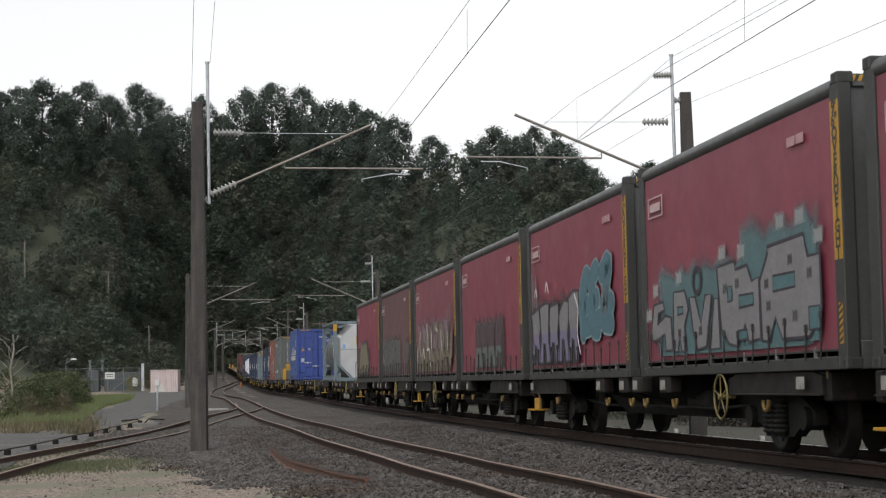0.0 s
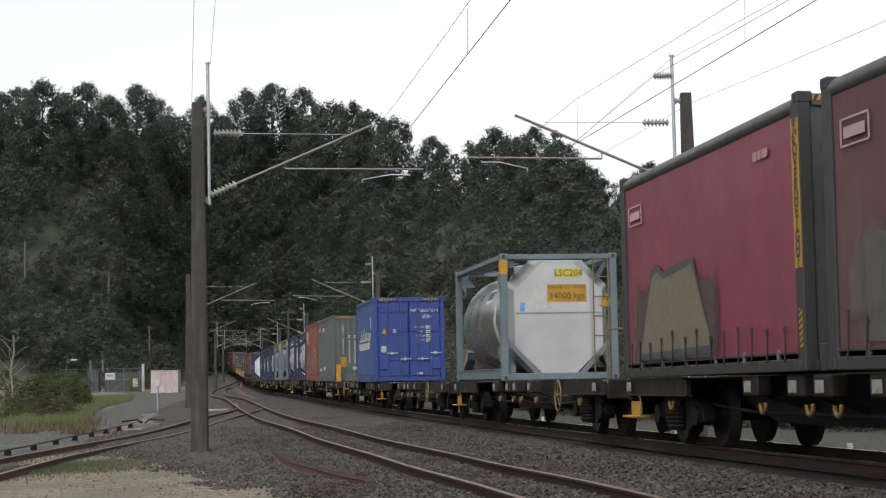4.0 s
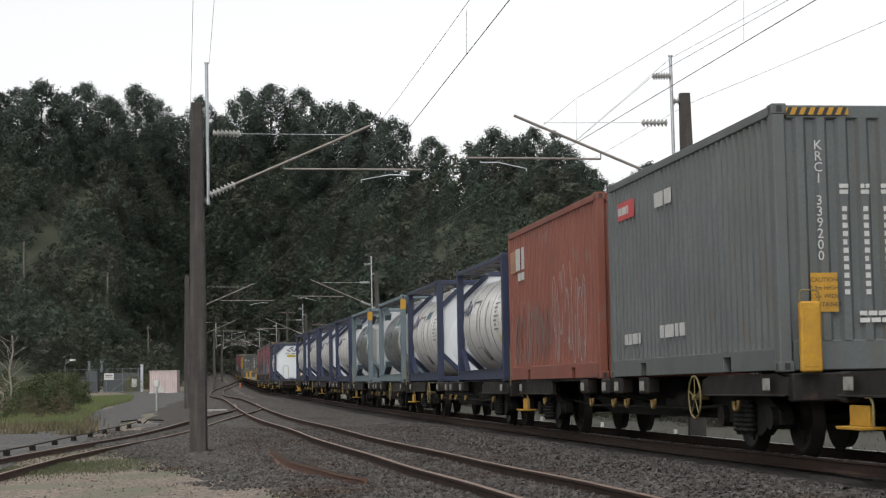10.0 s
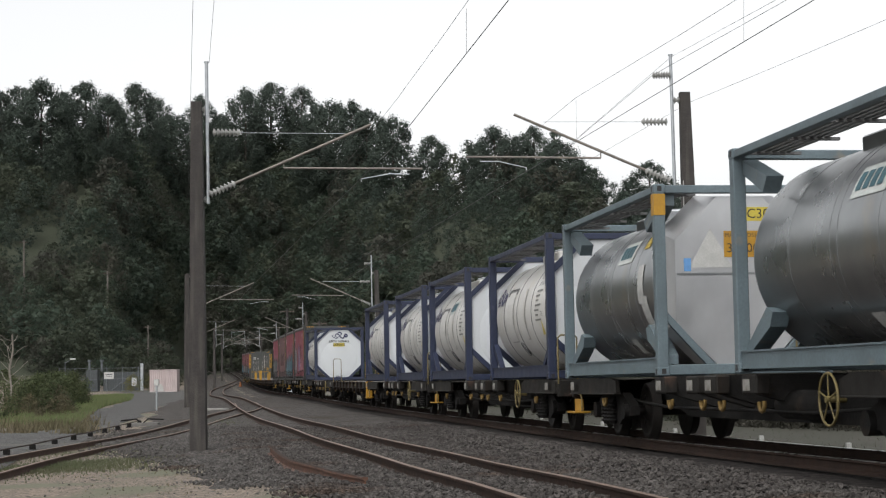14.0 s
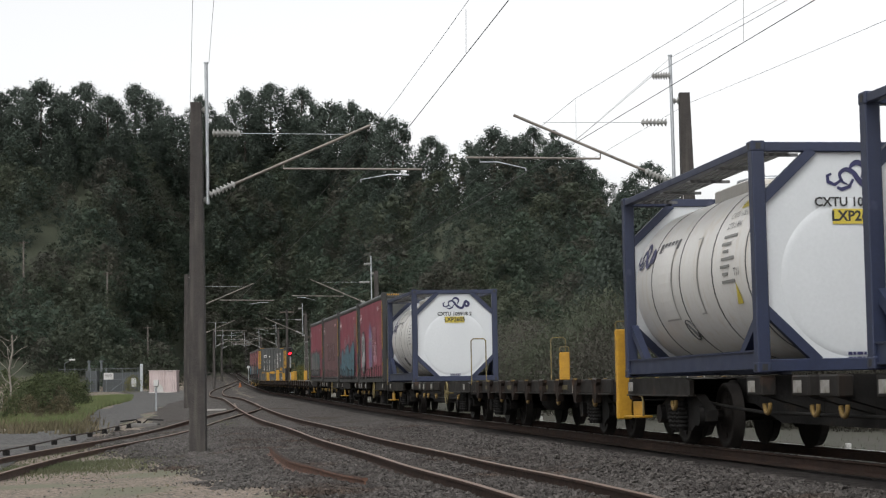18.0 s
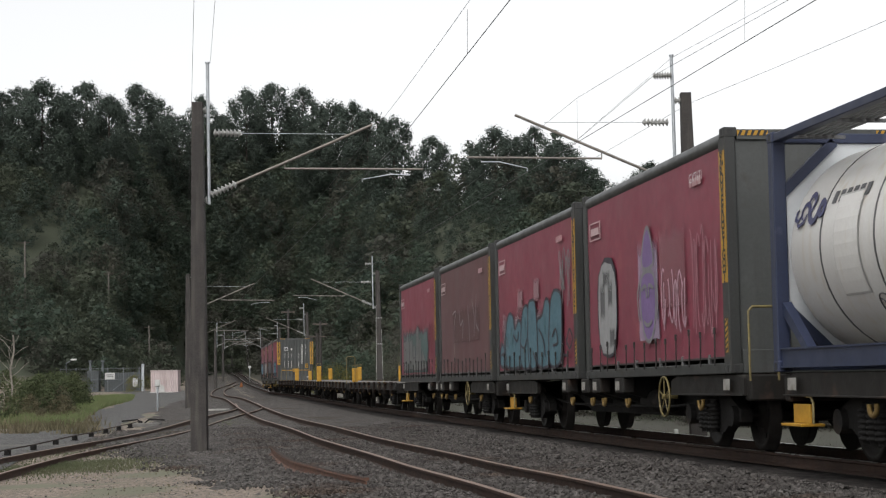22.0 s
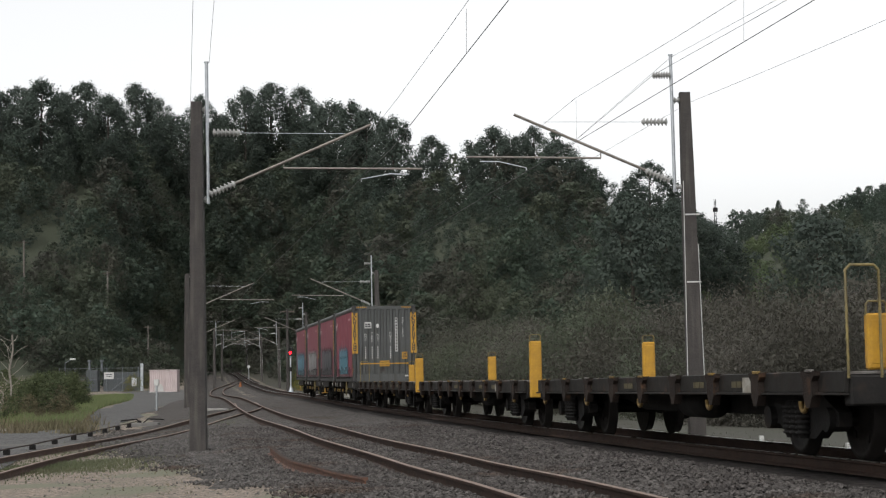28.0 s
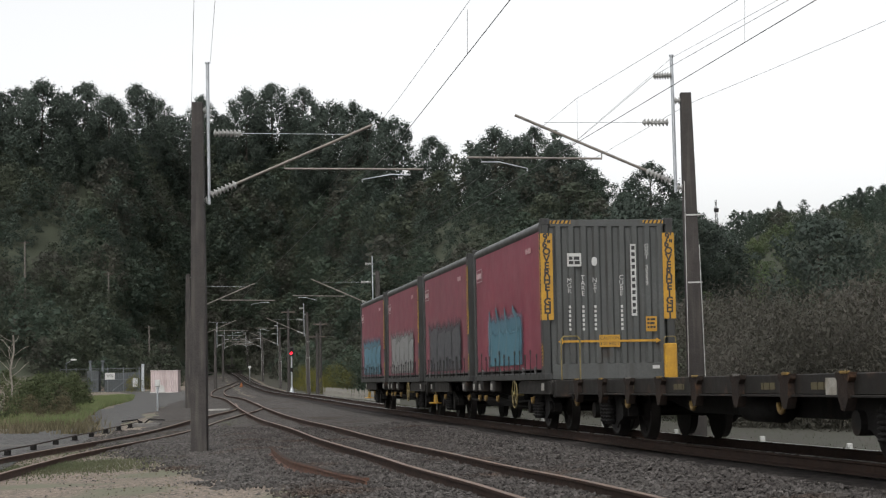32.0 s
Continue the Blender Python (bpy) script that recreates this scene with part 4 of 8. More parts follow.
def stripes(name, parent, at, w, h, n=6, tilt=0.5, upright=False):
    """A hazard strip: yellow with slanting black bars."""
    s = part(name, plate(w, h, 0.003), YELLOW, parent, "yellow and black hazard stripes", at)
    m = Mesh()
    if upright:
        for i in range(n):
            y = -h / 2 + (i + 0.1) * h / n
            m.prism([(-w / 2, y), (w / 2, y + tilt * w * 0.6), (w / 2, y + tilt * w * 0.6 + h / n * 0.42), (-w / 2, y + h / n * 0.42)], 0.003, 0.005, "z")
    else:
        for i in range(n):
            x = -w / 2 + (i + 0.1) * w / n
            m.prism([(x, -h / 2), (x + w / n * 0.45, -h / 2), (x + w / n * 0.45 + h * 0.45, h / 2), (x + h * 0.45, h / 2)], 0.003, 0.005, "z")
    part("stripe", m, BLACK, s)
    return s


# ---- spray paint ----
def blob(rg, cx, cz, w, h, n=11, rag=0.16):
    out = []
    for i in range(n):
        a = 2 * math.pi * i / n
        k = (abs(math.cos(a)) ** 3 + abs(math.sin(a)) ** 3) ** (-1 / 3) * rg.uniform(1 - rag, 1 + rag)
        out.append((cx + 0.5 * w * k * math.cos(a), cz + 0.5 * h * k * math.sin(a)))
    return out


def curl(m, rg, x, z, w, h, r, d, n=9):
    """A looping stroke of the spray can, as a flat ribbon."""
    a0, turns = rg.uniform(0, 6.3), rg.uniform(0.35, 0.8)
    pts = [(x + 0.5 * w * math.cos(a0 + 6.3 * turns * i / n) * (1 - 0.35 * i / n), z + 0.5 * h * math.sin(a0 + 6.3 * turns * i / n)) for i in range(n + 1)]
    for (ax, az), (bx, bz) in zip(pts, pts[1:]):
        q = math.hypot(bx - ax, bz - az) or 1
        ux, uz = -(bz - az) / q * r, (bx - ax) / q * r
        m.prism([(ax - ux, az - uz), (bx - ux, bz - uz), (bx + ux, bz + uz), (ax + ux, az + uz)], d, d + 0.0012, "z")


def smooth_line(pts, k=5, closed=False):
    """A rounded line through points of the plane."""
    q = [pts[-1]] + list(pts) + [pts[0], pts[1]] if closed else [pts[0]] + list(pts) + [pts[-1]]
    out = []
    for a, b, c, d in zip(q, q[1:], q[2:], q[3:]):
        for i in range(k):
            t = i / k
            out.append(tuple(0.5 * (2 * b[m] + (c[m] - a[m]) * t + (2 * a[m] - 5 * b[m] + 4 * c[m] - d[m]) * t * t + (3 * b[m] - a[m] - 3 * c[m] + d[m]) * t ** 3) for m in (0, 1)))
    return out if closed else out + [pts[-1]]


def dab(pts, r, d, closed=False):
    """One stroke of the spray can: an even band with round ends, d off the wall."""
    p = list(pts) + ([pts[0]] if closed else [])
    n, left, right = len(p), [], []
    for i, (x, y) in enumerate(p):
        a = p[i - 1] if i else (p[-2] if closed else p[0])
        b = p[i + 1] if i < n - 1 else (p[1] if closed else p[-1])
        k = math.hypot(b[0] - a[0], b[1] - a[1]) or 1
        ux, uy = -(b[1] - a[1]) / k * r, (b[0] - a[0]) / k * r
        left.append((x + ux, y + uy, d))
        right.append((x - ux, y - uy, d))
    m = Mesh().add(left + right, [(i, i + 1, n + i + 1, n + i) for i in range(n - 1)])
    if not closed:
        for c in (p[0], p[-1]):
            m.add([(c[0] + r * math.cos(0.6283 * i), c[1] + r * math.sin(0.6283 * i), d + 0.0001) for i in range(10)], [tuple(range(10))])
    return m


def cut_above(poly, z):
    """The part of a polygon that lies above the height z."""
    out = []
    for (x0, z0), (x1, z1) in zip(poly, poly[1:] + poly[:1]):
        if z0 >= z:
            out.append((x0, z0))
        if (z0 < z) != (z1 < z):
            t = (z - z0) / (z1 - z0)
            out.append((x0 + (x1 - x0) * t, z))
    return out


HAZES = {}


def haze_paint(c, thick=0.85, loose=False):
    """Thin sprayed paint that fades out in a ragged, soft edge."""
    if (c, thick, loose) in HAZES:
        return HAZES[c, thick, loose]
    m = mat("thin sprayed haze", c, tuple(v * 0.85 for v in c), 2.5, 0.65, fine=14)
    n, l = m.node_tree.nodes, m.node_tree.links
    tc = n.new("ShaderNodeTexCoord")
    uv = n.new("ShaderNodeSeparateXYZ")
    l.new(tc.outputs["Generated"], uv.inputs[0])

    def math2(op, a, b):
        k = n.new("ShaderNodeMath")
        k.operation = op
        for sock, v in zip(k.inputs, (a, b)):
            if isinstance(v, (int, float)):
                sock.default_value = v
            else:
                l.new(v, sock)
        return k.outputs[0]

    u, v = uv.outputs["X"], uv.outputs["Y"]
    across = math2("MULTIPLY", math2("MINIMUM", u, math2("SUBTRACT", 1.0, u)), 3.2 if loose else 7.0)
    along = math2("MULTIPLY", math2("MINIMUM", math2("SUBTRACT", 1.0, v), v) if loose else math2("SUBTRACT", 1.0, v), 2.6)
    near = math2("MINIMUM", math2("MINIMUM", across, along), 1.0)
    stretch = n.new("ShaderNodeMapping")
    stretch.inputs["Scale"].default_value = (1.0, 0.45, 1.0)
    l.new(tc.outputs["Object"], stretch.inputs["Vector"])
    cloud = n.new("ShaderNodeTexNoise")
    cloud.inputs["Scale"].default_value, cloud.inputs["Detail"].default_value = 2.6, 4
    l.new(stretch.outputs[0], cloud.inputs["Vector"])
    fade = n.new("ShaderNodeMapRange")
    fade.interpolation_type = "SMOOTHSTEP"
    fade.inputs["From Min"].default_value, fade.inputs["From Max"].default_value = 0.62, 0.98
    fade.inputs["To Max"].default_value = thick
    l.new(math2("ADD", math2("MULTIPLY", near, 0.75), math2("MULTIPLY", cloud.outputs["Fac"], 0.62)), fade.inputs["Value"])
    both = n.new("ShaderNodeMixShader")
    l.new(fade.outputs["Result"], both.inputs[0])
    l.new(n.new("ShaderNodeBsdfTransparent").outputs[0], both.inputs[1])
    l.new(n["Principled BSDF"].outputs[0], both.inputs[2])
    l.new(both.outputs[0], n["Material Output"].inputs["Surface"])
    HAZES[c, thick, loose] = m
    return m


def haze(parent, at, w, h, c, thick=0.85):
    """A cloud of sprayed paint, w wide and h high over its lower middle."""
    return part("spray_haze", Mesh().add([(-w / 2, 0, 0.001), (w / 2, 0, 0.001), (w / 2, h, 0.001), (-w / 2, h, 0.001)], [(0, 1, 2, 3)]), haze_paint(c, thick, w < 1.0), parent, "soft cloud of sprayed paint", at)


def blocks(parent, at, shapes, fill, edge, top=None, level=0.6, r=0.026, soft=False):
    """Sprayed block shapes with a dark contour; above level they may be of another colour."""
    g = None
    for i, p in enumerate(shapes):
        p = smooth_line(p, 4, True) if soft else [tuple(q) for q in p]
        z = 0.004 + 0.0022 * (i % 3)
        body = part("spray_paint" if g is None else "block_shape", Mesh().prism(p, z - 0.002, z, "z"), fill, g or parent, "" if g else "sprayed graffiti of angular block shapes", None if g else at)
        g = g or body
        if top:
            q = cut_above(p, level)
            if len(q) > 2:
                part("upper_shape", Mesh().prism(q, z, z + 0.0006, "z"), top, g)
        part("contour", dab(p, r, z + 0.0014, True), edge, g)
    return g


def fat(parent, at, lines, fill, edge, r=0.2, rim=0.05, shine=None):
    """Sprayed fat rounded bands with a rim round them, and thin strokes of shine."""
    g = None
    for i, p in enumerate(lines):
        q = smooth_line(p, 5)
        body = part("spray_paint" if g is None else "rim", dab(q, r + rim, 0.004 + 0.0003 * i), edge, g or parent, "" if g else "sprayed graffiti of fat rounded bands", None if g else at)
        g = g or body
        part("band", dab(q, r, 0.009 + 0.0003 * i), fill, g)
    for i, p in enumerate(shine or ()):
        part("shine", dab(smooth_line(p, 5), 0.032, 0.0135 + 0.0003 * i), P_WHITE, g)
    return g


def strokes(g, lines, r, material, d=0.0135):
    for i, p in enumerate(lines):
        part("stroke", dab(smooth_line(p, 4), r, d + 0.0003 * (i % 6)), material, g)


def jagged(rg, x0, x1, n, h, rag=0.12):
    """Outlines of n slanting block shapes side by side, with knees and notches."""
    out, w = [], (x1 - x0) / n
    for i in range(n):
        x, k = x0 + w * (i + 0.5), rg.uniform(-0.15, 0.25) * w
        t, a = h * rg.uniform(0.86, 1.04), 0.52 * w
        v = lambda q: q * rg.uniform(1 - rag, 1 + rag)
        out.append([(x - v(a), 0.03), (x - v(0.35 * a), 0.03), (x - 0.25 * a, v(0.34 * h)), (x + 0.2 * a, v(0.30 * h)), (x + v(0.45 * a), 0.02), (x + v(1.05 * a), 0.05), (x + v(0.75 * a), v(0.42 * h)),
                    (x + v(1.0 * a), v(0.62 * h)), (x + k + v(0.95 * a), t), (x + k + v(0.15 * a), t * rg.uniform(0.88, 1.06)), (x + k - v(0.75 * a), t * rg.uniform(0.9, 1.0)),
                    (x - v(0.9 * a), v(0.66 * h)), (x - v(0.6 * a), v(0.45 * h))])
    return out


def scrawl(parent, at, w, h, n, material, seed, r=0.012):
    """Thin looping scrawl."""
    rg = random.Random(seed)
    m = Mesh()
    for i in range(n):
        curl(m, rg, -w / 2 + w * (i + 0.5) / n, h * rg.uniform(0.35, 0.65), w / n * 1.3, h * rg.uniform(0.6, 1.0), r, 0.003)
        q = -w / 2 + w * (i + 0.5) / n
        if rg.random() < 0.5:
            m.prism([(q - r, 0), (q + r, 0), (q + 0.03 + r, h * 0.8), (q + 0.03 - r, h * 0.8)], 0.003, 0.0042, "z")
    return tagged(part("scrawl", m, material, parent, "thin sprayed scrawl", at), kind="stuff")


# ---- wagons ----
def wheelset():
    w = Mesh().tube((0, -0.9, 0), (0, 0.9, 0), 0.075, n=12)
    for sgn in (-1, 1):
        w.lathe([(sgn * 0.50, 0.455), (sgn * 0.525, 0.455), (sgn * 0.535, 0.425), (sgn * 0.63, 0.418), (sgn * 0.635, 0.36), (sgn * 0.60, 0.34), (sgn * 0.60, 0.16), (sgn * 0.65, 0.14), (sgn * 0.67, 0.07)], "y", n=28)
        for i in range(4):
            a = i * math.pi / 2
            w.tube((0.26 * math.cos(a), sgn * 0.595, 0.26 * math.sin(a)), (0.26 * math.cos(a), sgn * 0.612, 0.26 * math.sin(a)), 0.04, n=8)
    return w.data("wheelset", TYRE)


WHEELPAIR = wheelset()
side_frame = Mesh().prism([(-1.12, 0.50), (-0.62, 0.70), (0.62, 0.70), (1.12, 0.50), (1.12, 0.36), (0.72, 0.36), (0.42, 0.22), (-0.42, 0.22), (-0.72, 0.36), (-1.12, 0.36)], -0.07, 0.07)
for x in (-0.915, 0.915):
    side_frame.tube((x, -0.09, 0.43), (x, 0.14, 0.43), 0.13, n=12)
SIDEFRAME = side_frame.data("side_frame", UNDER)
sp = Mesh().lathe([(0.22, 0.05)] + [q for i in range(6) for q in ((0.26 + i * 0.055, 0.06), (0.27 + i * 0.055, 0.088), (0.29 + i * 0.055, 0.088), (0.30 + i * 0.055, 0.06))] + [(0.62, 0.05)], "z", n=10)
SPRING = sp.data("spring", UNDER)
BOLSTER = Mesh().box(-0.2, 0.2, -0.95, 0.95, 0.46, 0.66, 0.03).data("bolster", UNDER)


def bogie(parent, x):
    b = part("bogie", BOLSTER, None, parent, at=pose(x, 0, 0))
    for sgn in (-1, 1):
        part("side_frame", SIDEFRAME, None, b, at=pose(0, sgn * 0.86, 0, 0, 0, 0 if sgn > 0 else 180))
        for dx in (-0.2, 0.0, 0.2):
            part("spring", SPRING, None, b, at=pose(dx, sgn * 0.98, 0))
    for dx in (-0.915, 0.915):
        w = part("wheelset", WHEELPAIR, None, b, at=pose(dx, 0, 0.43))
        w["axle"] = 1
    return b


def ring(m, centre, r, thick, axis="y", n=20):
    c = Vector(centre)
    pts = []
    for i in range(n + 1):
        a = 2 * math.pi * i / n
        u, v = r * math.cos(a), r * math.sin(a)
        pts.append(c + Vector((u, 0, v) if axis == "y" else (0, u, v)))
    return m.path(pts, thick, 6)


def handwheel(parent, x):
    m = ring(Mesh(), (0, 0, 0), 0.265, 0.014)
    for i in range(5):
        a = 2 * math.pi * i / 5 + 0.3
        m.tube((0, 0, 0), (0.265 * math.cos(a), 0, 0.265 * math.sin(a)), 0.009, n=6)
    m.tube((0, -0.18, 0), (0, 0.03, 0), 0.035, n=10)
    return part("handwheel", m, PALEYELLOW, parent, "yellow spoked brake handwheel", pose(x, 1.2, 0.66))


def step_board(parent, x, sgn=1):
    m = Mesh().box(-0.24, 0.24, -0.02, 0.02, 0, 0.2, 0.008).box(-0.30, 0.30, -0.12, 0.14, -0.03, 0.0, 0.005)
    s = part("step", m, YELLOW, parent, "yellow shunter's step", pose(x, sgn * 1.12, 0.40))
    part("handrail", Mesh().path([(-0.42, 0.05, 0.0), (-0.42, 0.05, 0.22), (-0.36, 0.05, 0.28), (-0.24, 0.05, 0.28)], 0.014), PALEYELLOW, s)
    return s


def post_box(parent, x, y, material, h=0.72, low=0.93):
    """A hollow post box with a wire loop on top."""
    z0 = low
    m = Mesh().box(-0.05, 0.05, -0.115, 0.115, z0, 0.93 + h, 0.02)
    m.box(-0.055, 0.055, -0.085, 0.085, z0 + 0.05, 0.93 + h - 0.06, 0.01)
    p = part("end_post", m, material, parent, "yellow sheet-metal end post", pose(x, y, 0))
    part("loop", Mesh().path([(0, -0.105, 0.9 + h), (0, -0.105, 1.02 + h), (0, -0.08, 1.05 + h), (0, 0.08, 1.05 + h), (0, 0.105, 1.02 + h), (0, 0.105, 0.9 + h)], 0.012), PALEYELLOW, p)
    return p


def handrail(parent, x, y, h=0.95, material=None):
    return part("end_handrail", Mesh().path([(x, y - 0.17, 0.85), (x, y - 0.17, 0.9 + h), (x, y - 0.12, 0.95 + h), (x, y + 0.12, 0.95 + h), (x, y + 0.17, 0.9 + h), (x, y + 0.17, 0.85)], 0.016),
                material or PALEYELLOW, parent, "bent tube handrail")


def hook(parent, x, sgn):
    m = Mesh()
    pts = [(0.09 * math.cos(a), 0, 0.09 * math.sin(a)) for a in [math.pi * (0.9 + 0.13 * i) for i in range(10)]]
    m.path(pts, 0.026, 6)
    return part("lashing_ring", m, RINGYELLOW, parent, "yellow lashing ring", pose(x, sgn * 1.13, 0.60))


def coupler(parent, x, d):
    m = Mesh().box(0, d * 0.55 if d > 0 else 0, -0.09, 0.09, 0.62, 0.80, 0.02) if d > 0 else Mesh().box(d * 0.55, 0, -0.09, 0.09, 0.62, 0.80, 0.02)
    k = d * 0.42
    m.box(min(k, k + d * 0.2), max(k, k + d * 0.2), -0.17, 0.13, 0.58, 0.86, 0.04)
    return part("coupler", m, UNDER, parent, at=pose(x, 0, 0.06))


def container_wagon(wheel_front=True, length=15.7):
    """A skeletal container wagon: spine, cross bearers with locks, short side panels over the bogies."""
    w = thing("container_wagon", "grimy grey skeletal container wagon on two bogies", "railway wagon", group="train wagons")
    L = length
    spine = Mesh()
    for y in (-0.42, 0.38):
        spine.prism([(0.2, 0.9), (L - 0.2, 0.9), (L - 0.2, 0.62), (L - 3.6, 0.58), (L - 4.6, 0.36), (4.6, 0.36), (3.6, 0.58), (0.2, 0.62)], y, y + 0.04)
    spine.box(0.2, L - 0.2, -0.42, 0.42, 0.88, 0.90, 0.0)
    part("centre_sill", spine, UNDER, w)
    for x0, x1 in ((0.12, 3.25), (L - 3.25, L - 0.12)):
        for sgn in (-1, 1):
            m = Mesh().prism([(x0, 0.70), (x1, 0.70), (x1, 0.86), (x1 - 0.3, 0.925), (x0 + 0.3, 0.925), (x0, 0.88)], sgn * 1.13 - 0.03, sgn * 1.13 + 0.03)
            m.box(x0, x1, sgn * 1.13 - 0.055, sgn * 1.13 + 0.055, 0.678, 0.70, 0.005)
            part("side_panel", m, SILL, w)
    for x in (0.1, L - 0.1):
        part("end_beam", Mesh().box(x - 0.1, x + 0.1, -1.12, 1.12, 0.62, 0.925, 0.02), SILL, w)
    top = Mesh()
    for x0, x1 in ((0.2, 2.9), (L - 2.9, L - 0.2)):
        top.box(x0, x1, -1.1, 1.1, 0.90, 0.922, 0.004)
    part("deck_plate", top, DECKTOP, w)
    locks = (0.55, 5.95, 7.45, L - 7.45, L - 5.95, L - 0.55)
    for x in locks:
        if 1 < x < L - 1:
            part("cross_bearer", Mesh().prism([(-1.16, 0.93), (1.16, 0.93), (1.16, 0.72), (0.4, 0.5), (-0.4, 0.5), (-1.16, 0.72)], x - 0.1, x + 0.1, "x"), UNDER, w)
        for sgn in (-1, 1):
            if 1 < x < L - 1:
                part("lock_box", Mesh().box(x - 0.26, x + 0.26, sgn * 1.12 - 0.09, sgn * 1.12 + 0.09, 0.70, 0.93, 0.02), SILL, w)
            part("reflector", plate(0.24, 0.13), DIRTYWHITE, w, "white reflector plate", on_side(x + 0.05, 0.81, 1.218) if sgn > 0 else Matrix.Rotation(math.pi, 4, "Z") @ on_side(-x - 0.05, 0.79, 1.218))
    for x in locks[1:-1] + (2.2, L - 2.2):
        for sgn in (-1, 1):
            hook(w, x - 0.22, sgn)
    for x in (2.1, L - 2.1):
        bogie(w, x)
    part("air_reservoir", Mesh().lathe([(5.1, 0.05), (5.15, 0.17), (6.2, 0.17), (6.25, 0.05)], "x", (0, 0.66, 0.58), 14), UNDER, w)
    part("brake_cylinder", Mesh().lathe([(9.2, 0.08), (9.2, 0.16), (9.8, 0.16), (9.85, 0.05)], "x", (0, -0.6, 0.55), 14).tube((9.8, -0.6, 0.55), (11.6, -0.5, 0.5), 0.03), UNDER, w)
    part("brake_pipe", Mesh().path([(0.1, 0.55, 0.7), (3.5, 0.75, 0.55), (5.0, 0.8, 0.5), (L - 5, 0.8, 0.5), (L - 3.5, 0.75, 0.55), (L - 0.1, 0.55, 0.7)], 0.022), UNDER, w)
    handwheel(w, 3.45 if wheel_front else 11.5)
    step_board(w, L - 0.55)
    step_board(w, 0.55, -1)
    coupler(w, 0, -1.0)
    coupler(w, L, 1.0)
    return w


def flat_wagon(length=15.4):
    """An older flat wagon: full deck, channel sides with pockets, yellow end posts."""
    w = thing("flat_wagon", "empty grey flat wagon with yellow end posts", "railway wagon", group="train wagons")
    L = length
    part("deck", Mesh().box(0.05, L - 0.05, -1.12, 1.12, 0.885, 0.918, 0.004), DECKTOP, w)
    for sgn in (-1, 1):
        m = Mesh().box(0.05, L - 0.05, sgn * 1.15 - 0.03, sgn * 1.15 + 0.03, 0.71, 0.925, 0.01).box(0.05, L - 0.05, sgn * 1.17 - 0.05, sgn * 1.17 + 0.05, 0.685, 0.71, 0.004)
        part("side_sill", m, SILL, w, "worn grey side channel")
        if sgn > 0:
            for k, x in enumerate((3.4, 5.0, 8.6, 11.2)):
                bars("faded_lettering", w, on_side(x, 0.8, 1.182), 1, 0.5, 0.075, 0.02, paint("faded yellow paint", (0.08, 0.065, 0.028)), k)
        for i in range(9):
            x = 0.9 + i * (L - 1.8) / 8
            pocket = part("stake_pocket", Mesh().prism([(x - 0.2, 0.93), (x + 0.2, 0.93), (x + 0.19, 0.88), (x + 0.13, 0.83), (x + 0.13, 0.68), (x + 0.05, 0.56), (x - 0.05, 0.56), (x - 0.13, 0.68), (x - 0.13, 0.83), (x - 0.19, 0.88)], sgn * 1.2 - 0.05, sgn * 1.2 + 0.05), POCKETRUST, w)
            part("pocket_lip", Mesh().box(x - 0.16, x + 0.02, sgn * 1.25 - 0.02, sgn * 1.25 + 0.02, 0.915, 0.945, 0.005), RINGYELLOW if i % 3 else DECKTOP, pocket)
            if i % 2 == 0:
                hook(w, x + 0.45, sgn)
    for x in (L * 0.2, L * 0.62):
        part("reflector", plate(0.3, 0.18), mat("dirty white plate", (0.35, 0.34, 0.3), (0.2, 0.18, 0.15), 6, 0.7), w, "dirty white plate", on_side(x, 0.79, 1.182))
    for x in (0.1, L - 0.1):
        part("end_beam", Mesh().box(x - 0.1, x + 0.1, -1.13, 1.13, 0.58, 0.88, 0.02), UNDER, w)
    sill = Mesh()
    for y in (-0.4, 0.36):
        sill.prism([(0.2, 0.88), (L - 0.2, 0.88), (L - 0.2, 0.62), (L - 3.6, 0.58), (L - 4.8, 0.42), (4.8, 0.42), (3.6, 0.58), (0.2, 0.62)], y, y + 0.04)
    part("centre_sill", sill, UNDER, w)
    for x in (2.0, L - 2.0):
        bogie(w, x)
    part("air_reservoir", Mesh().lathe([(6.1, 0.05), (6.15, 0.19), (7.3, 0.19), (7.35, 0.05)], "x", (0, 0.62, 0.55), 14), UNDER, w)
    coupler(w, 0, -0.9)
    coupler(w, L, 0.9)
    return w


# ---- shared container pieces ----


def castings(c, L, H, material, z=0.945):
    for x in (0.085, L - 0.085):
        for y in (-1.142, 1.142):
            for h in (0.06, H - 0.058):
                k = part("corner_casting", Mesh().box(-0.09, 0.09, -0.083, 0.083, -0.06, 0.06, 0.012), material, c, at=pose(x, y, z + h))
                if y > 0 or x < 1:
                    part("hole", Mesh().box(-0.03, 0.03, 0.075, 0.087, -0.035, 0.035), BLACK, k)
                    part("hole", Mesh().box(-0.094, -0.08, -0.03, 0.03, -0.035, 0.035), BLACK, k)


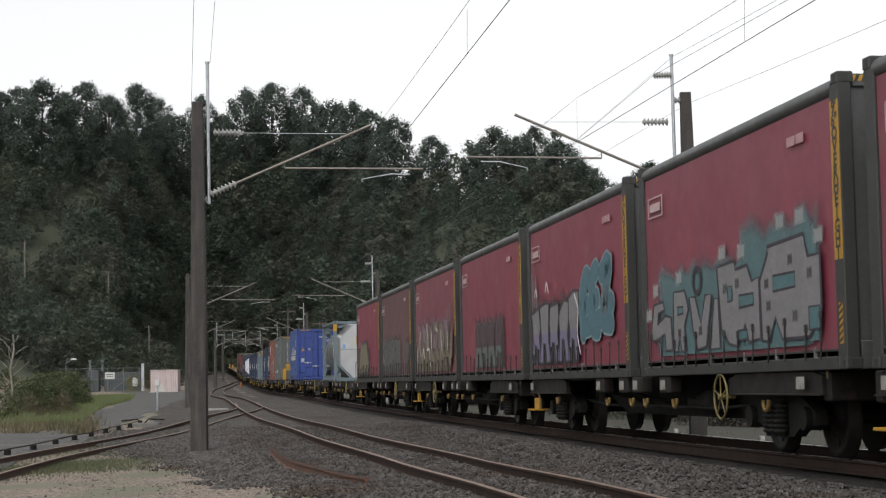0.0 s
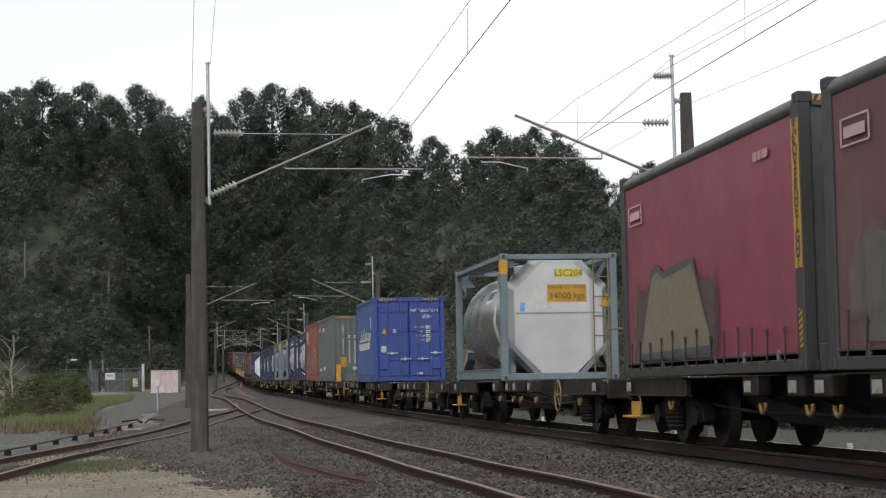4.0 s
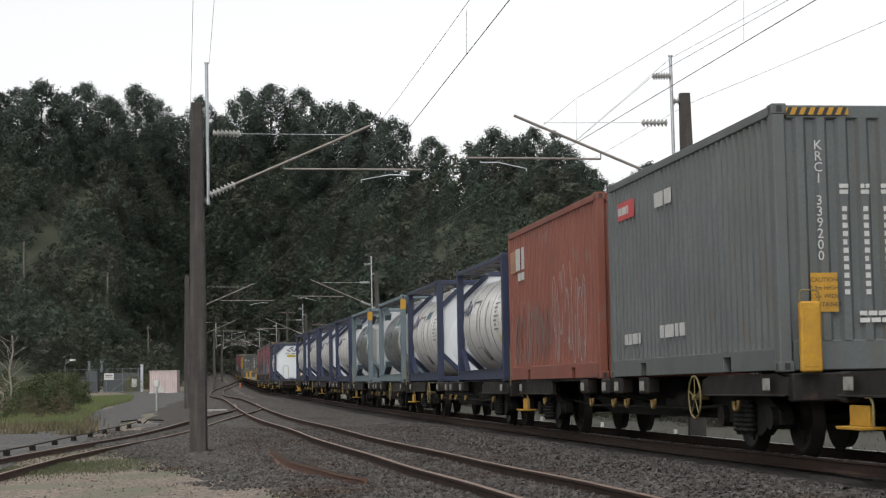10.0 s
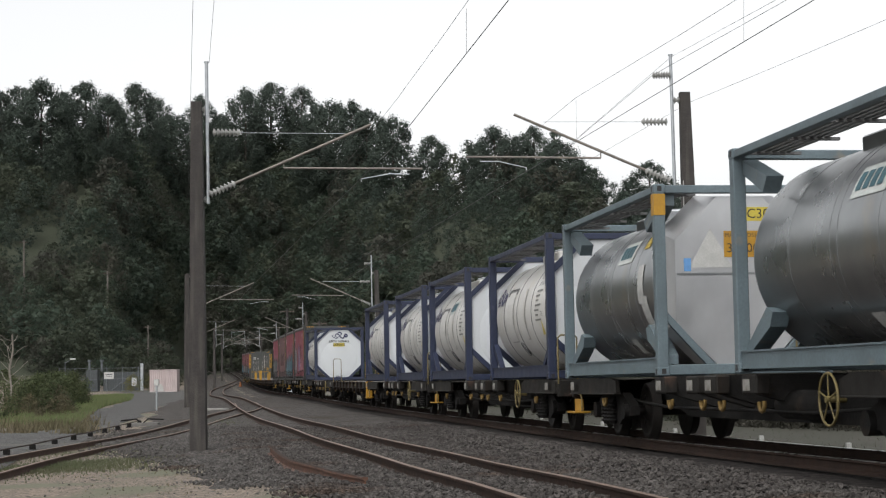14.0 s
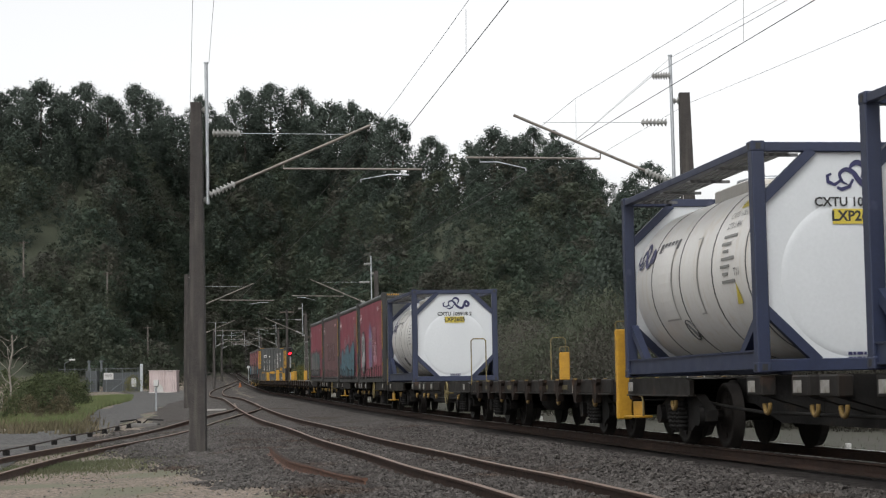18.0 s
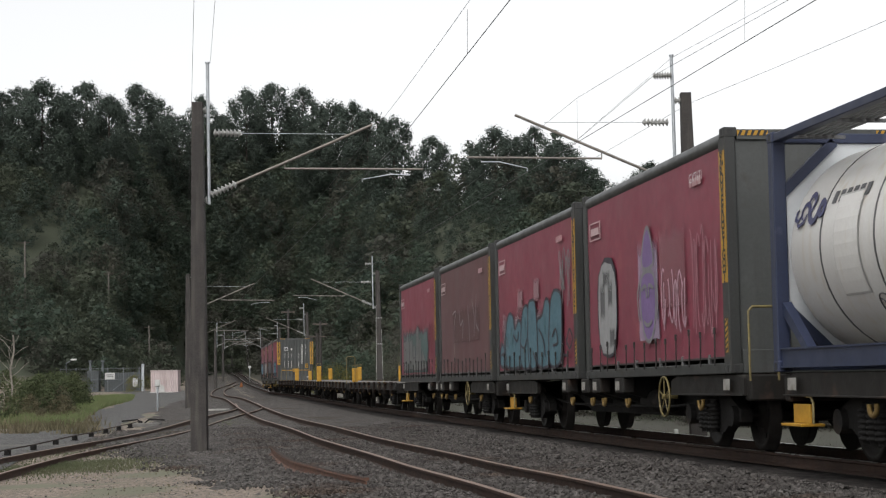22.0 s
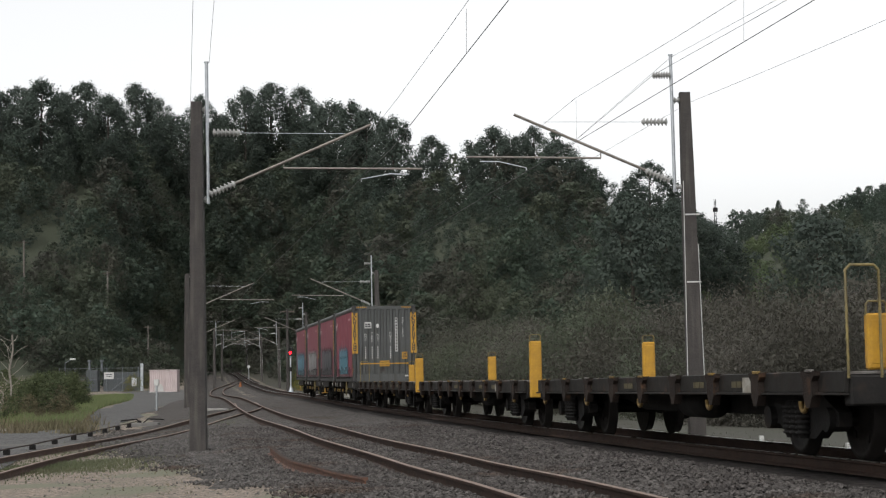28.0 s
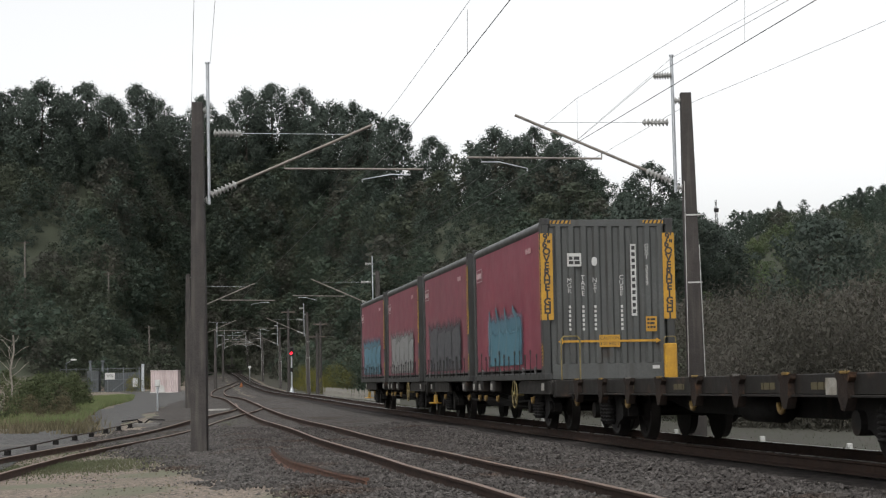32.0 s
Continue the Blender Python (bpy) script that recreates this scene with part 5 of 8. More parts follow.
def ribbed(n, span, height, depth, slope=0.25, lean=0.0):
    """A pressed sheet with n upright ribs, along local x, y outwards, z up."""
    m = Mesh()
    p = span / n
    prof = []
    for i in range(n):
        x = i * p
        prof += [(x, 0), (x + p * 0.34, 0), (x + p * 0.48, -depth), (x + p * 0.82, -depth)]
    prof.append((span, 0))
    vs = [(x, y, 0) for x, y in prof] + [(x, y, height) for x, y in prof]
    k = len(prof)
    m.add(vs, [(i, i + 1, k + i + 1, k + i) for i in range(k - 1)])
    back = [(x, y - 0.01, z) for x, y, z in vs]
    return m.add(back, [(i, k + i, k + i + 1, i + 1) for i in range(k - 1)])


LABEL = "9'\n6\"\nO\nV\nE\nR\nH\nE\nI\nG\nH\nT"


def overheight(c, at, h=1.56, w=0.22):
    p = part("height_label", plate(w, h, 0.004), YELLOW, c, "yellow overheight warning label", at)
    writing("lettering", LABEL, 0.185, BLACK, p, pose(0, -0.005, 0.006), 1.0, 0.70 * h / 1.56, bold=0.007)
    return p


def curtain_sider(tone, waves=0, front=True, label=True, L=7.68, H=2.90):
    """A curtain-sided container: dark frame, round roof tubes, red tarpaulin sides held down by straps."""
    c = thing("curtain_container", ("bright red", "faded red", "dusty brown red")[tone] + " curtain-sided container sprayed with graffiti", "container", group="curtain containers")
    z = 0.945
    for x in (0.0, L - 0.24):
        for y in (-1.219, 1.08):
            part("corner_post", Mesh().box(x, x + 0.24, y, y + 0.139, z + 0.1, z + H - 0.1, 0.012), FRAMEGREY, c)
    castings(c, L, H, FRAMEGREY)
    for sgn in (-1, 1):
        part("roof_tube", Mesh().tube((0.2, sgn * 1.12, z + H - 0.13), (L - 0.2, sgn * 1.12, z + H - 0.13), 0.105, n=14), TUBEGREY, c, "grey round roof tube")
        b = Mesh().box(0.2, L - 0.2, sgn * 1.17 - 0.05, sgn * 1.17 + 0.05, z + 0.0, z + 0.13, 0.01)
        b.box(0.2, L - 0.2, sgn * 1.2 - 0.014, sgn * 1.2 + 0.014, z + 0.18, z + 0.205, 0.003)
        part("bottom_rail", b, FRAMEGREY, c)
        for x in (0.9, 2.1, 3.2, 4.5, 5.6, 6.7):
            part("bracket", Mesh().box(x - 0.03, x + 0.03, sgn * 1.195 - 0.02, sgn * 1.195 + 0.02, z + 0.02, z + 0.24, 0.006), DULLGALV, c)
    part("roof", Mesh().box(0.1, L - 0.1, -1.1, 1.1, z + H - 0.07, z + H - 0.03, 0.01), TUBEGREY, c)
    if front:
        m = ribbed(9, 2.12, H - 0.42, 0.045)
        part("end_wall", m, ENDGREY, c, "grey corrugated end wall", Matrix.Translation((0.065, 1.06, z + 0.28)) @ Matrix.Rotation(-math.pi / 2, 4, "Z"))
    else:
        part("end_wall", Mesh().box(0.05, 0.09, -1.08, 1.08, z + 0.1, z + H - 0.1, 0.01), ENDGREY, c)
    part("end_wall", Mesh().box(L - 0.09, L - 0.05, -1.08, 1.08, z + 0.1, z + H - 0.1, 0.01), ENDGREY, c)
    part("header", Mesh().box(0.02, 0.13, -1.06, 1.06, z + H - 0.15, z + H - 0.02, 0.01), ENDGREY, c)
    part("end_sill", Mesh().box(0.015, 0.15, -1.06, 1.06, z, z + 0.28, 0.01), ENDGREY, c)
    part("floor", Mesh().box(0.15, L - 0.15, -1.1, 1.1, z + 0.01, z + 0.1, 0.01), UNDER, c)
    for y in (-0.86, 0.86):
        stripes("hazard_strip", c, on_front(y, z + H - 0.065, 0.02), 0.38, 0.06, 5)
    rg = random.Random(waves)
    x0, x1 = 0.25, L - 0.25
    for sgn in (-1, 1):
        n, k = (56, 16) if sgn > 0 else (8, 3)
        vs = []
        for j in range(k + 1):
            h = j / k
            for i in range(n + 1):
                u = i / n
                low = max(0, 1 - h * 5.5)
                bul = 0.010 * math.sin(math.pi * u) * math.sin(math.pi * h) + 0.004 * math.sin(u * 17 + waves) * (1 - h) + 0.010 * low * math.sin(u * 47 + waves) + 0.003 * math.sin(h * 9 + u * 5 + waves)
                zz = z + 0.19 + h * (H - 0.40) + 0.008 * low * math.sin(u * 47 + waves + 1)
                vs.append((x0 + (x1 - x0) * u, sgn * (1.193 + bul), zz))
        fs = [(j * (n + 1) + i, j * (n + 1) + i + 1, (j + 1) * (n + 1) + i + 1, (j + 1) * (n + 1) + i) for j in range(k) for i in range(n)]
        m = Mesh().add(vs, fs, True)
        m.add([(x, y - sgn * 0.01, zz) for x, y, zz in vs], fs, True)
        part("curtain", m, CURTAIN[tone], c, ("bright red", "faded red", "dusty brown red")[tone] + " tarpaulin curtain")
    for i in range(13):
        x = 0.55 + i * (L - 1.1) / 12 + rg.uniform(-0.06, 0.06)
        h = rg.uniform(0.16, 0.30)
        part("strap", Mesh().path([(x + 0.05, 1.245, z + 0.10), (x, 1.252, z + 0.26), (x - 0.015, 1.252, z + 0.28 + h)], 0.011, 4).box(x - 0.035, x + 0.02, 1.243, 1.264, z + 0.22 + h, z + 0.30 + h, 0.006), STRAP, c)
    if tone:
        for x, w in ((0.5, 0.34), (L - 0.5, 0.5), (1.9, 0.26)):
            part("loose_flap", Mesh().add([(x - w, 1.06, z + H - 0.035), (x + w, 1.05, z + H - 0.035), (x + w * 0.6, 0.9, z + H + 0.035), (x - w * 0.3, 0.92, z + H + 0.05), (x - w * 1.1, 0.95, z + H - 0.01)], [(0, 1, 2, 3, 4)]), TUBEGREY, c)
    if label:
        overheight(c, on_side(0.115, z + H - 0.27 - 0.78, 1.2195))
        stripes("hazard_strip", c, on_side(0.115, z + 0.45, 1.2195), 0.1, 0.4, 6, 0.7, True)
    m = Mesh()
    for a, b, e, f in ((-0.36, 0.36, 0.12, 0.14), (-0.36, 0.36, -0.14, -0.12), (-0.36, -0.33, -0.14, 0.14), (0.33, 0.36, -0.14, 0.14), (-0.27, 0.25, -0.06, 0.05)):
        m.box(a, b, e, f, -0.001, 0.004)
    part("data_panel", m, paint("pale data panel", (0.42, 0.30, 0.30) if tone else (0.5, 0.35, 0.36)), c, "pale framed data panel", on_side(L - 0.85, z + H - 0.62, 1.222))
    bars("small_print", c, on_side(1.25, z + H - 0.5, 1.222), 1, 0.5, 0.1, 0.03, paint("pale print", (0.42, 0.24, 0.25)), waves)
    return c


def box_container(name, label, L, H, paint_side, paint_end, ribs, doors=False):
    """A corrugated steel container; its end that faces up the train is ribbed or has doors."""
    c = thing(name, label, "container", group="box containers")
    z = 0.945
    for x in (0.0, L - 0.16):
        for y in (-1.219, 1.079):
            part("corner_post", Mesh().box(x, x + 0.16, y, y + 0.14, z + 0.1, z + H - 0.1, 0.015), paint_end, c)
    castings(c, L, H, paint_end)
    for sgn in (-1, 1):
        part("top_rail", Mesh().box(0.16, L - 0.16, sgn * 1.18 - 0.035, sgn * 1.18 + 0.035, z + H - 0.12, z + H - 0.01, 0.01), paint_side, c)
        b = Mesh()
        cuts = [0.16, 1.75, 2.05, L - 2.05, L - 1.75, L - 0.16]
        if doors:
            b.box(0.16, L - 0.16, sgn * 1.165 - 0.045, sgn * 1.165 + 0.045, z + 0.02, z + 0.30, 0.008).box(0.16, L - 0.16, sgn * 1.185 - 0.04, sgn * 1.185 + 0.04, z + 0.26, z + 0.31, 0.006)
            for i in range(5):
                b.box(0.6 + i * 1.15, 0.68 + i * 1.15, sgn * 1.19 - 0.04, sgn * 1.19 + 0.04, z + 0.03, z + 0.27)
        else:
            for a, e in ((cuts[0], cuts[1]), (cuts[2], cuts[3]), (cuts[4], cuts[5])):
                b.box(a, e, sgn * 1.175 - 0.045, sgn * 1.175 + 0.045, z + 0.02, z + 0.26, 0.008)
            b.box(cuts[1], cuts[2], sgn * 1.175 - 0.045, sgn * 1.175 + 0.045, z + 0.2, z + 0.26).box(cuts[3], cuts[4], sgn * 1.175 - 0.045, sgn * 1.175 + 0.045, z + 0.2, z + 0.26)
            b.box(cuts[1], cuts[2], sgn * 1.10 - 0.02, sgn * 1.10 + 0.02, z + 0.02, z + 0.2)
        part("bottom_rail", b, paint_side, c)
        wall = ribbed(ribs, L - 0.32, H - 0.37, 0.052)
        part("side_wall", wall, paint_side, c, "corrugated side wall", pose(0.16, 1.2, z + 0.255) if sgn > 0 else pose(L - 0.16, -1.2, z + 0.255, 0, 0, 180))
    part("roof", ribbed(int(L / 0.35), L - 0.2, 2.3, 0.03), paint_side, c, at=pose(0.1, 1.15, z + H - 0.02, 90, 0, 0))
    part("floor", Mesh().box(0.15, L - 0.15, -1.1, 1.1, z + 0.05, z + 0.15), UNDER, c)
    part("rear_wall", Mesh().box(L - 0.12, L - 0.07, -1.08, 1.08, z + 0.1, z + H - 0.1, 0.01), paint_end, c)
    part("header", Mesh().box(0.02, 0.14, -1.06, 1.06, z + H - 0.16, z + H - 0.015, 0.012), paint_end, c)
    part("end_sill", Mesh().box(0.02, 0.14, -1.06, 1.06, z + 0.015, z + (0.16 if doors else 0.34), 0.012), paint_end, c)
    if not doors:
        part("end_wall", ribbed(9, 2.14, H - 0.48, 0.045), paint_end, c, "corrugated end wall", Matrix.Translation((0.065, 1.07, z + 0.33)) @ Matrix.Rotation(-math.pi / 2, 4, "Z"))
        return c
    for sgn in (-1, 1):
        d = Mesh()
        y0, y1 = (0.012, 1.07) if sgn > 0 else (-1.07, -0.012)
        d.box(0.05, 0.09, y0, y1, z + 0.16, z + H - 0.16, 0.008)
        for h0, h1 in ((0.2, 0.62), (0.72, 1.60), (1.70, 2.28), (2.38, H - 0.2)):
            d.box(0.028, 0.06, y0 + 0.03, y1 - 0.03, z + h0, z + min(h1, H - 0.2), 0.02)
        door = part("door", d, paint_end, c, "blue container door leaf")
        for yy in (0.30, 0.75):
            y = sgn * yy * 1.0
            rod = part("lock_rod", Mesh().tube((0.0, y, z + 0.08), (0.0, y, z + H - 0.08), 0.021, n=8), BOXROD, door, "blue painted locking rod, worn grey")
            m = Mesh()
            for h in (0.1, 0.75, 1.35, 2.0, H - 0.12):
                m.box(-0.015, 0.06, y - 0.05, y + 0.05, z + h - 0.05, z + h + 0.05, 0.01)
            hh = 0.78 if yy < 0.5 else 0.98
            part("rod_bracket", m, BOXROD, door)
            part("lock_handle", Mesh().box(-0.02, 0.005, min(y, y - 0.36), max(y, y - 0.36) + 0.03, z + hh - 0.02, z + hh + 0.02, 0.006).box(-0.03, 0.02, y - 0.18, y - 0.11, z + hh - 0.06, z + hh + 0.05, 0.01), GALV, door)
        for h in (0.35, 0.95, 1.55, 2.15, 2.6):
            part("hinge", Mesh().box(0.0, 0.07, sgn * 1.06 - 0.06, sgn * 1.06 + 0.06, z + h - 0.04, z + h + 0.04, 0.01), paint_end, door)
        part("vent_box", Mesh().box(-0.03, 0.06, sgn * 0.9 - 0.19, sgn * 0.9 + 0.13, z + 0.42, z + 0.84, 0.02), paint_end, door)
    return c


# ---- tanks ----
R_TANK = 1.13


def on_shell(x, a, w, h, rings=8, r=R_TANK + 0.006, zc=2.21):
    """A sheet that lies on the tank's shell: x along, angle a (degrees above the side), w long and h round."""
    m = Mesh()
    vs = []
    for i in range(rings + 1):
        t = math.radians(a) + (i / rings - 0.5) * h / r
        for dx in (-w / 2, w / 2):
            vs.append((x + dx, r * math.cos(t), zc + r * math.sin(t)))
    n = len(vs)
    vs += [(q[0], q[1] * 0.996, zc + (q[2] - zc) * 0.996) for q in vs]
    fs = [(2 * i, 2 * i + 1, 2 * i + 3, 2 * i + 2) for i in range(rings)] + [(n + 2 * i, n + 2 * i + 2, n + 2 * i + 3, n + 2 * i + 1) for i in range(rings)]
    return m.add(vs, fs)


def tank_frame(c, mat_frame, z=0.945, L=6.058, H=2.591):
    for x in (0.0, L - 0.15):
        for y in (-1.219, 1.069):
            part("corner_post", Mesh().box(x, x + 0.15, y, y + 0.15, z + 0.1, z + H - 0.1, 0.012), mat_frame, c)
    castings(c, L, H, mat_frame)
    for x in (0.02, L - 0.13):
        part("end_beam", Mesh().box(x, x + 0.11, -1.08, 1.08, z + H - 0.12, z + H - 0.01, 0.01), mat_frame, c)
        part("end_beam", Mesh().box(x, x + 0.11, -1.08, 1.08, z + 0.01, z + 0.15, 0.01), mat_frame, c)
    for sgn in (-1, 1):
        part("top_rail", Mesh().box(0.15, L - 0.15, sgn * 1.16 - 0.05, sgn * 1.16 + 0.05, z + H - 0.11, z + H - 0.02, 0.008), mat_frame, c)
        part("bottom_rail", Mesh().box(0.15, L - 0.15, sgn * 1.15 - 0.03, sgn * 1.15 + 0.03, z + 0.06, z + 0.24, 0.006).box(0.15, L - 0.15, sgn * 1.15 - 0.05, sgn * 1.15 + 0.05, z + 0.235, z + 0.255).box(0.15, L - 0.15, sgn * 1.15 - 0.05, sgn * 1.15 + 0.05, z + 0.045, z + 0.065), mat_frame, c)
    walk_way = Mesh()
    for k in range(5):
        walk_way.box(0.2, L - 0.2, 0.62 + k * 0.09, 0.67 + k * 0.09, z + H - 0.075, z + H - 0.045)
    for x in (0.5, 1.8, 3.1, 4.4, 5.6):
        walk_way.box(x, x + 0.05, 0.5, 1.12, z + H - 0.11, z + H - 0.075)
    part("walkway", walk_way, mat("galvanised grating", (0.15, 0.15, 0.15), (0.09, 0.09, 0.09), 4, 0.6, 0.4), c, "galvanised top walkway grating")


def tank_common(c, steel):
    z = 0.945
    bars_ = Mesh()
    part("manhole", Mesh().lathe([(z + 2.30, 0.36), (z + 2.46, 0.36), (z + 2.47, 0.42), (z + 2.50, 0.42), (z + 2.53, 0.3)], "z", (3.0, 0, 0), 20), GALV, c)
    part("spill_box", Mesh().box(2.3, 3.8, -0.5, 0.5, z + 2.24, z + 2.44, 0.02), TANKSTEEL if steel else TANKWHITE, c)


def brace(m, p, q, w=0.11, d=0.10):
    """A flat square bar between two points of one end frame, in the y-z plane."""
    (x, y0, z0), (_, y1, z1) = p, q
    k = math.hypot(y1 - y0, z1 - z0)
    uy, uz = -(z1 - z0) / k * w / 2, (y1 - y0) / k * w / 2
    return m.prism([(y0 - uy, z0 - uz), (y1 - uy, z1 - uz), (y1 + uy, z1 + uz), (y0 + uy, z0 + uz)], x, x + d, "x")


def octagon(w, h0, h1, cut):
    return [(-w, h0 + cut), (-w + cut, h0), (w - cut, h0), (w, h0 + cut), (w, h1 - cut), (w - cut, h1), (-w + cut, h1), (-w, h1 - cut)]


def ribbon(pts, w, d=0.004):
    """A flat band of varying width along points, in one piece."""
    n = len(pts)
    left, right = [], []
    for i, (x, y) in enumerate(pts):
        ax, ay = pts[max(0, i - 1)]
        bx, by = pts[min(n - 1, i + 1)]
        k = math.hypot(bx - ax, by - ay) or 1
        h = w * math.sin(math.pi * (i + 0.6) / (n + 0.2)) ** 0.6
        left.append((x - (by - ay) / k * h, y + (bx - ax) / k * h))
        right.append((x + (by - ay) / k * h, y - (bx - ax) / k * h))
    vs = [(*p, d) for p in left + right] + [(*p, 0.0) for p in left + right]
    m = 2 * n
    fs = [(i, i + 1, n + i + 1, n + i) for i in range(n - 1)]
    fs += [(i + 1, i, m + i, m + i + 1) for i in range(n - 1)] + [(n + i, n + i + 1, m + n + i + 1, m + n + i) for i in range(n - 1)]
    return Mesh().add(vs, fs)


def swirl(parent, at, k=1.0):
    """The maker's mark: a plain coiled shape with curled ends."""
    coil = [(0.44 * k + 0.018 * k * i ** 0.8 * math.cos(i * 0.6 + 2.2), -0.02 * k + 0.018 * k * i ** 0.8 * math.sin(i * 0.6 + 2.2)) for i in range(11)]
    body = coil + [(0.30 * k, -0.13 * k), (0.16 * k, -0.12 * k), (0.06 * k, -0.03 * k), (-0.02 * k, 0.08 * k), (-0.13 * k, 0.12 * k), (-0.22 * k, 0.06 * k), (-0.19 * k, -0.05 * k), (-0.10 * k, -0.10 * k)]
    em = part("emblem", ribbon(smooth_line(body, 4), 0.046 * k), NAVYINK, parent, "dark blue coiled emblem", at)
    part("crest", ribbon(smooth_line([(0.10 * k, 0.0), (0.16 * k, 0.13 * k), (0.07 * k, 0.22 * k), (-0.02 * k, 0.20 * k), (-0.07 * k, 0.13 * k)], 4), 0.04 * k), NAVYINK, em)
    part("curl", ribbon([(-0.18 * k, -0.02 * k), (-0.30 * k, -0.10 * k), (-0.40 * k, -0.06 * k), (-0.41 * k, 0.03 * k), (-0.35 * k, 0.06 * k)], 0.028 * k), NAVYINK, em)
    part("curl", ribbon([(-0.02 * k, -0.02 * k), (-0.08 * k, -0.13 * k), (-0.2 * k, -0.17 * k), (-0.27 * k, -0.14 * k)], 0.028 * k), NAVYINK, em)
    return em


def white_tank(code=True, seed=0):
    """A cream tank in a navy frame with a white eight-sided end panel."""
    c = thing("tank_container", "cream white tank container in a navy blue steel frame", "tank container", group="tank containers")
    z, L, H = 0.945, 6.058, 2.591
    tank_frame(c, FRAMEBLUE)
    zc = 2.21
    shell = part("tank", Mesh().lathe([(0.12, 0.5), (0.16, 0.9), (0.3, R_TANK - 0.05), (0.45, R_TANK), (5.65, R_TANK), (5.8, R_TANK - 0.05), (5.93, 0.85), (5.95, 0.3)], "x", (0, 0, zc), 48), TANKWHITE, c, "stained cream tank cladding")
    for x in (0.62, 1.95, 3.4, 4.8):
        part("band", Mesh().lathe([(x - 0.018, R_TANK + 0.004), (x + 0.018, R_TANK + 0.004)], "x", (0, 0, zc), 48), BAND, shell)
    oc = octagon(1.07, z + 0.14, z + H - 0.12, 0.56)
    panel = part("end_panel", Mesh().prism(oc, 0.075, 0.10, "x"), PANELWHITE, c, "glossy white eight-sided end panel")
    part("dish", Mesh().lathe([(0.09, 0.93), (0.074, 0.90), (0.064, 0.82), (0.056, 0.62), (0.050, 0.35), (0.048, 0.01)], "x", (0, 0, z + 1.05), 40), PANELWHITE, panel)
    for y in (-1, 1):
        for h0, h1 in ((z + 0.72, z + 0.12), (z + H - 0.68, z + H - 0.1)):
            part("brace", brace(Mesh(), (0.02, y * 1.12, h0), (0.02, y * 0.50, h1)), FRAMEBLUE, c)
            part("brace", brace(Mesh(), (L - 0.13, y * 1.12, h0), (L - 0.13, y * 0.50, h1)), FRAMEBLUE, c)
    part("rear_panel", Mesh().prism(oc, L - 0.1, L - 0.075, "x"), PANELWHITE, c)
    for sgn in (-1, 1):
        for x0, x1 in ((0.15, 0.9), (L - 0.15, L - 0.9)):
            m = Mesh().prism([(x0, z + 0.75), (x0, z + 0.6), (x1, z + 0.12), (x1 + (0.16 if x1 > x0 else -0.16), z + 0.12)], sgn * 1.1 - 0.05, sgn * 1.1 + 0.05)
            part("side_brace", m, FRAMEBLUE, c)
    swirl(panel, on_front(0.0, z + 2.18, 0.070), 0.78)
    writing("lettering", "CXTU 105918 2", 0.145, BLACK, panel, on_front(0.0, z + 1.90, 0.046), bold=0.004)
    y = part("code_plate", plate(0.56, 0.17), PLATE, panel, "yellow code plate", on_front(0.0, z + 1.74, 0.046))
    writing("lettering", "LXP2605", 0.16, BLACK, y, pose(0, 0, 0.006), bold=0.005)
    bars("maker_print", panel, on_front(0.0, z + 0.2, 0.06), 2, 0.3, 0.035, 0.02, NAVYINK, seed)
    tangent = lambda x, a: Matrix.Translation((x, 0, zc)) @ Matrix.Rotation(math.radians(a), 4, "X") @ on_side(0, 0, R_TANK + 0.010)
    swirl(shell, tangent(5.25, 20), 0.85)
    for i in range(6):
        part("letter_bar", on_shell(4.58 - i * 0.17, 25, 0.11, 0.14, 3), BAND, shell)
    if seed in (1, 5):
        part("sign", on_shell(2.85, 27, 0.82, 0.34, 6, R_TANK + 0.008), paint("pale green sign", (0.45, 0.5, 0.48)), shell, "pale rectangular owner's sign")
        for i in range(4):
            part("sign_bar", on_shell(3.13 - i * 0.17, 27, 0.13, 0.22, 3, R_TANK + 0.016), paint("dark teal", (0.05, 0.13, 0.16)), shell)
    OUTLINE = paint("grey seam", (0.40, 0.40, 0.385))
    for x, w, h in ((4.1, 0.66, 1.05), (2.65, 0.2, 1.0)):
        hatch = part("hatch", on_shell(x, -1, w, h, 8, R_TANK + 0.007), OUTLINE, shell, "riveted cover plate")
        part("cover", on_shell(x, -1, w - 0.045, h - 0.045, 8, R_TANK + 0.013), TANKWHITE, hatch)
    part("plate", on_shell(1.2, 43, 0.5, 0.16, 4, R_TANK + 0.008), PLATE, shell, "yellow code plate")
    writing("lettering", "LXP2701", 0.13, BLACK, shell, tangent(1.2, 43) @ pose(0, 0, 0.006))
    writing("lettering", "CXTU 106335", 0.125, BAND, shell, tangent(1.25, 33.5))
    writing("lettering", "22T6 L4BN", 0.115, BAND, shell, tangent(1.3, 26))
    for i in range(7):
        part("print_bar", on_shell(1.3 + (0.1 if i % 3 else 0), 19 - i * 4.6, 0.5 - 0.14 * (i % 3), 0.035, 2, R_TANK + 0.010), paint("grey print", (0.2, 0.2, 0.19)), shell)
    writing("lettering", "T11", 0.14, BAND, shell, tangent(0.95, -4))
    part("warning_triangle", flat_shape([(-0.10, -0.12), (0.10, -0.12), (0.05, 0.14)]), PLATE, shell, "small yellow triangle", tangent(1.05, -17))
    ring_m = Mesh()
    ring(ring_m, (0, 0, 0), 0.16, 0.008, "y", 18)
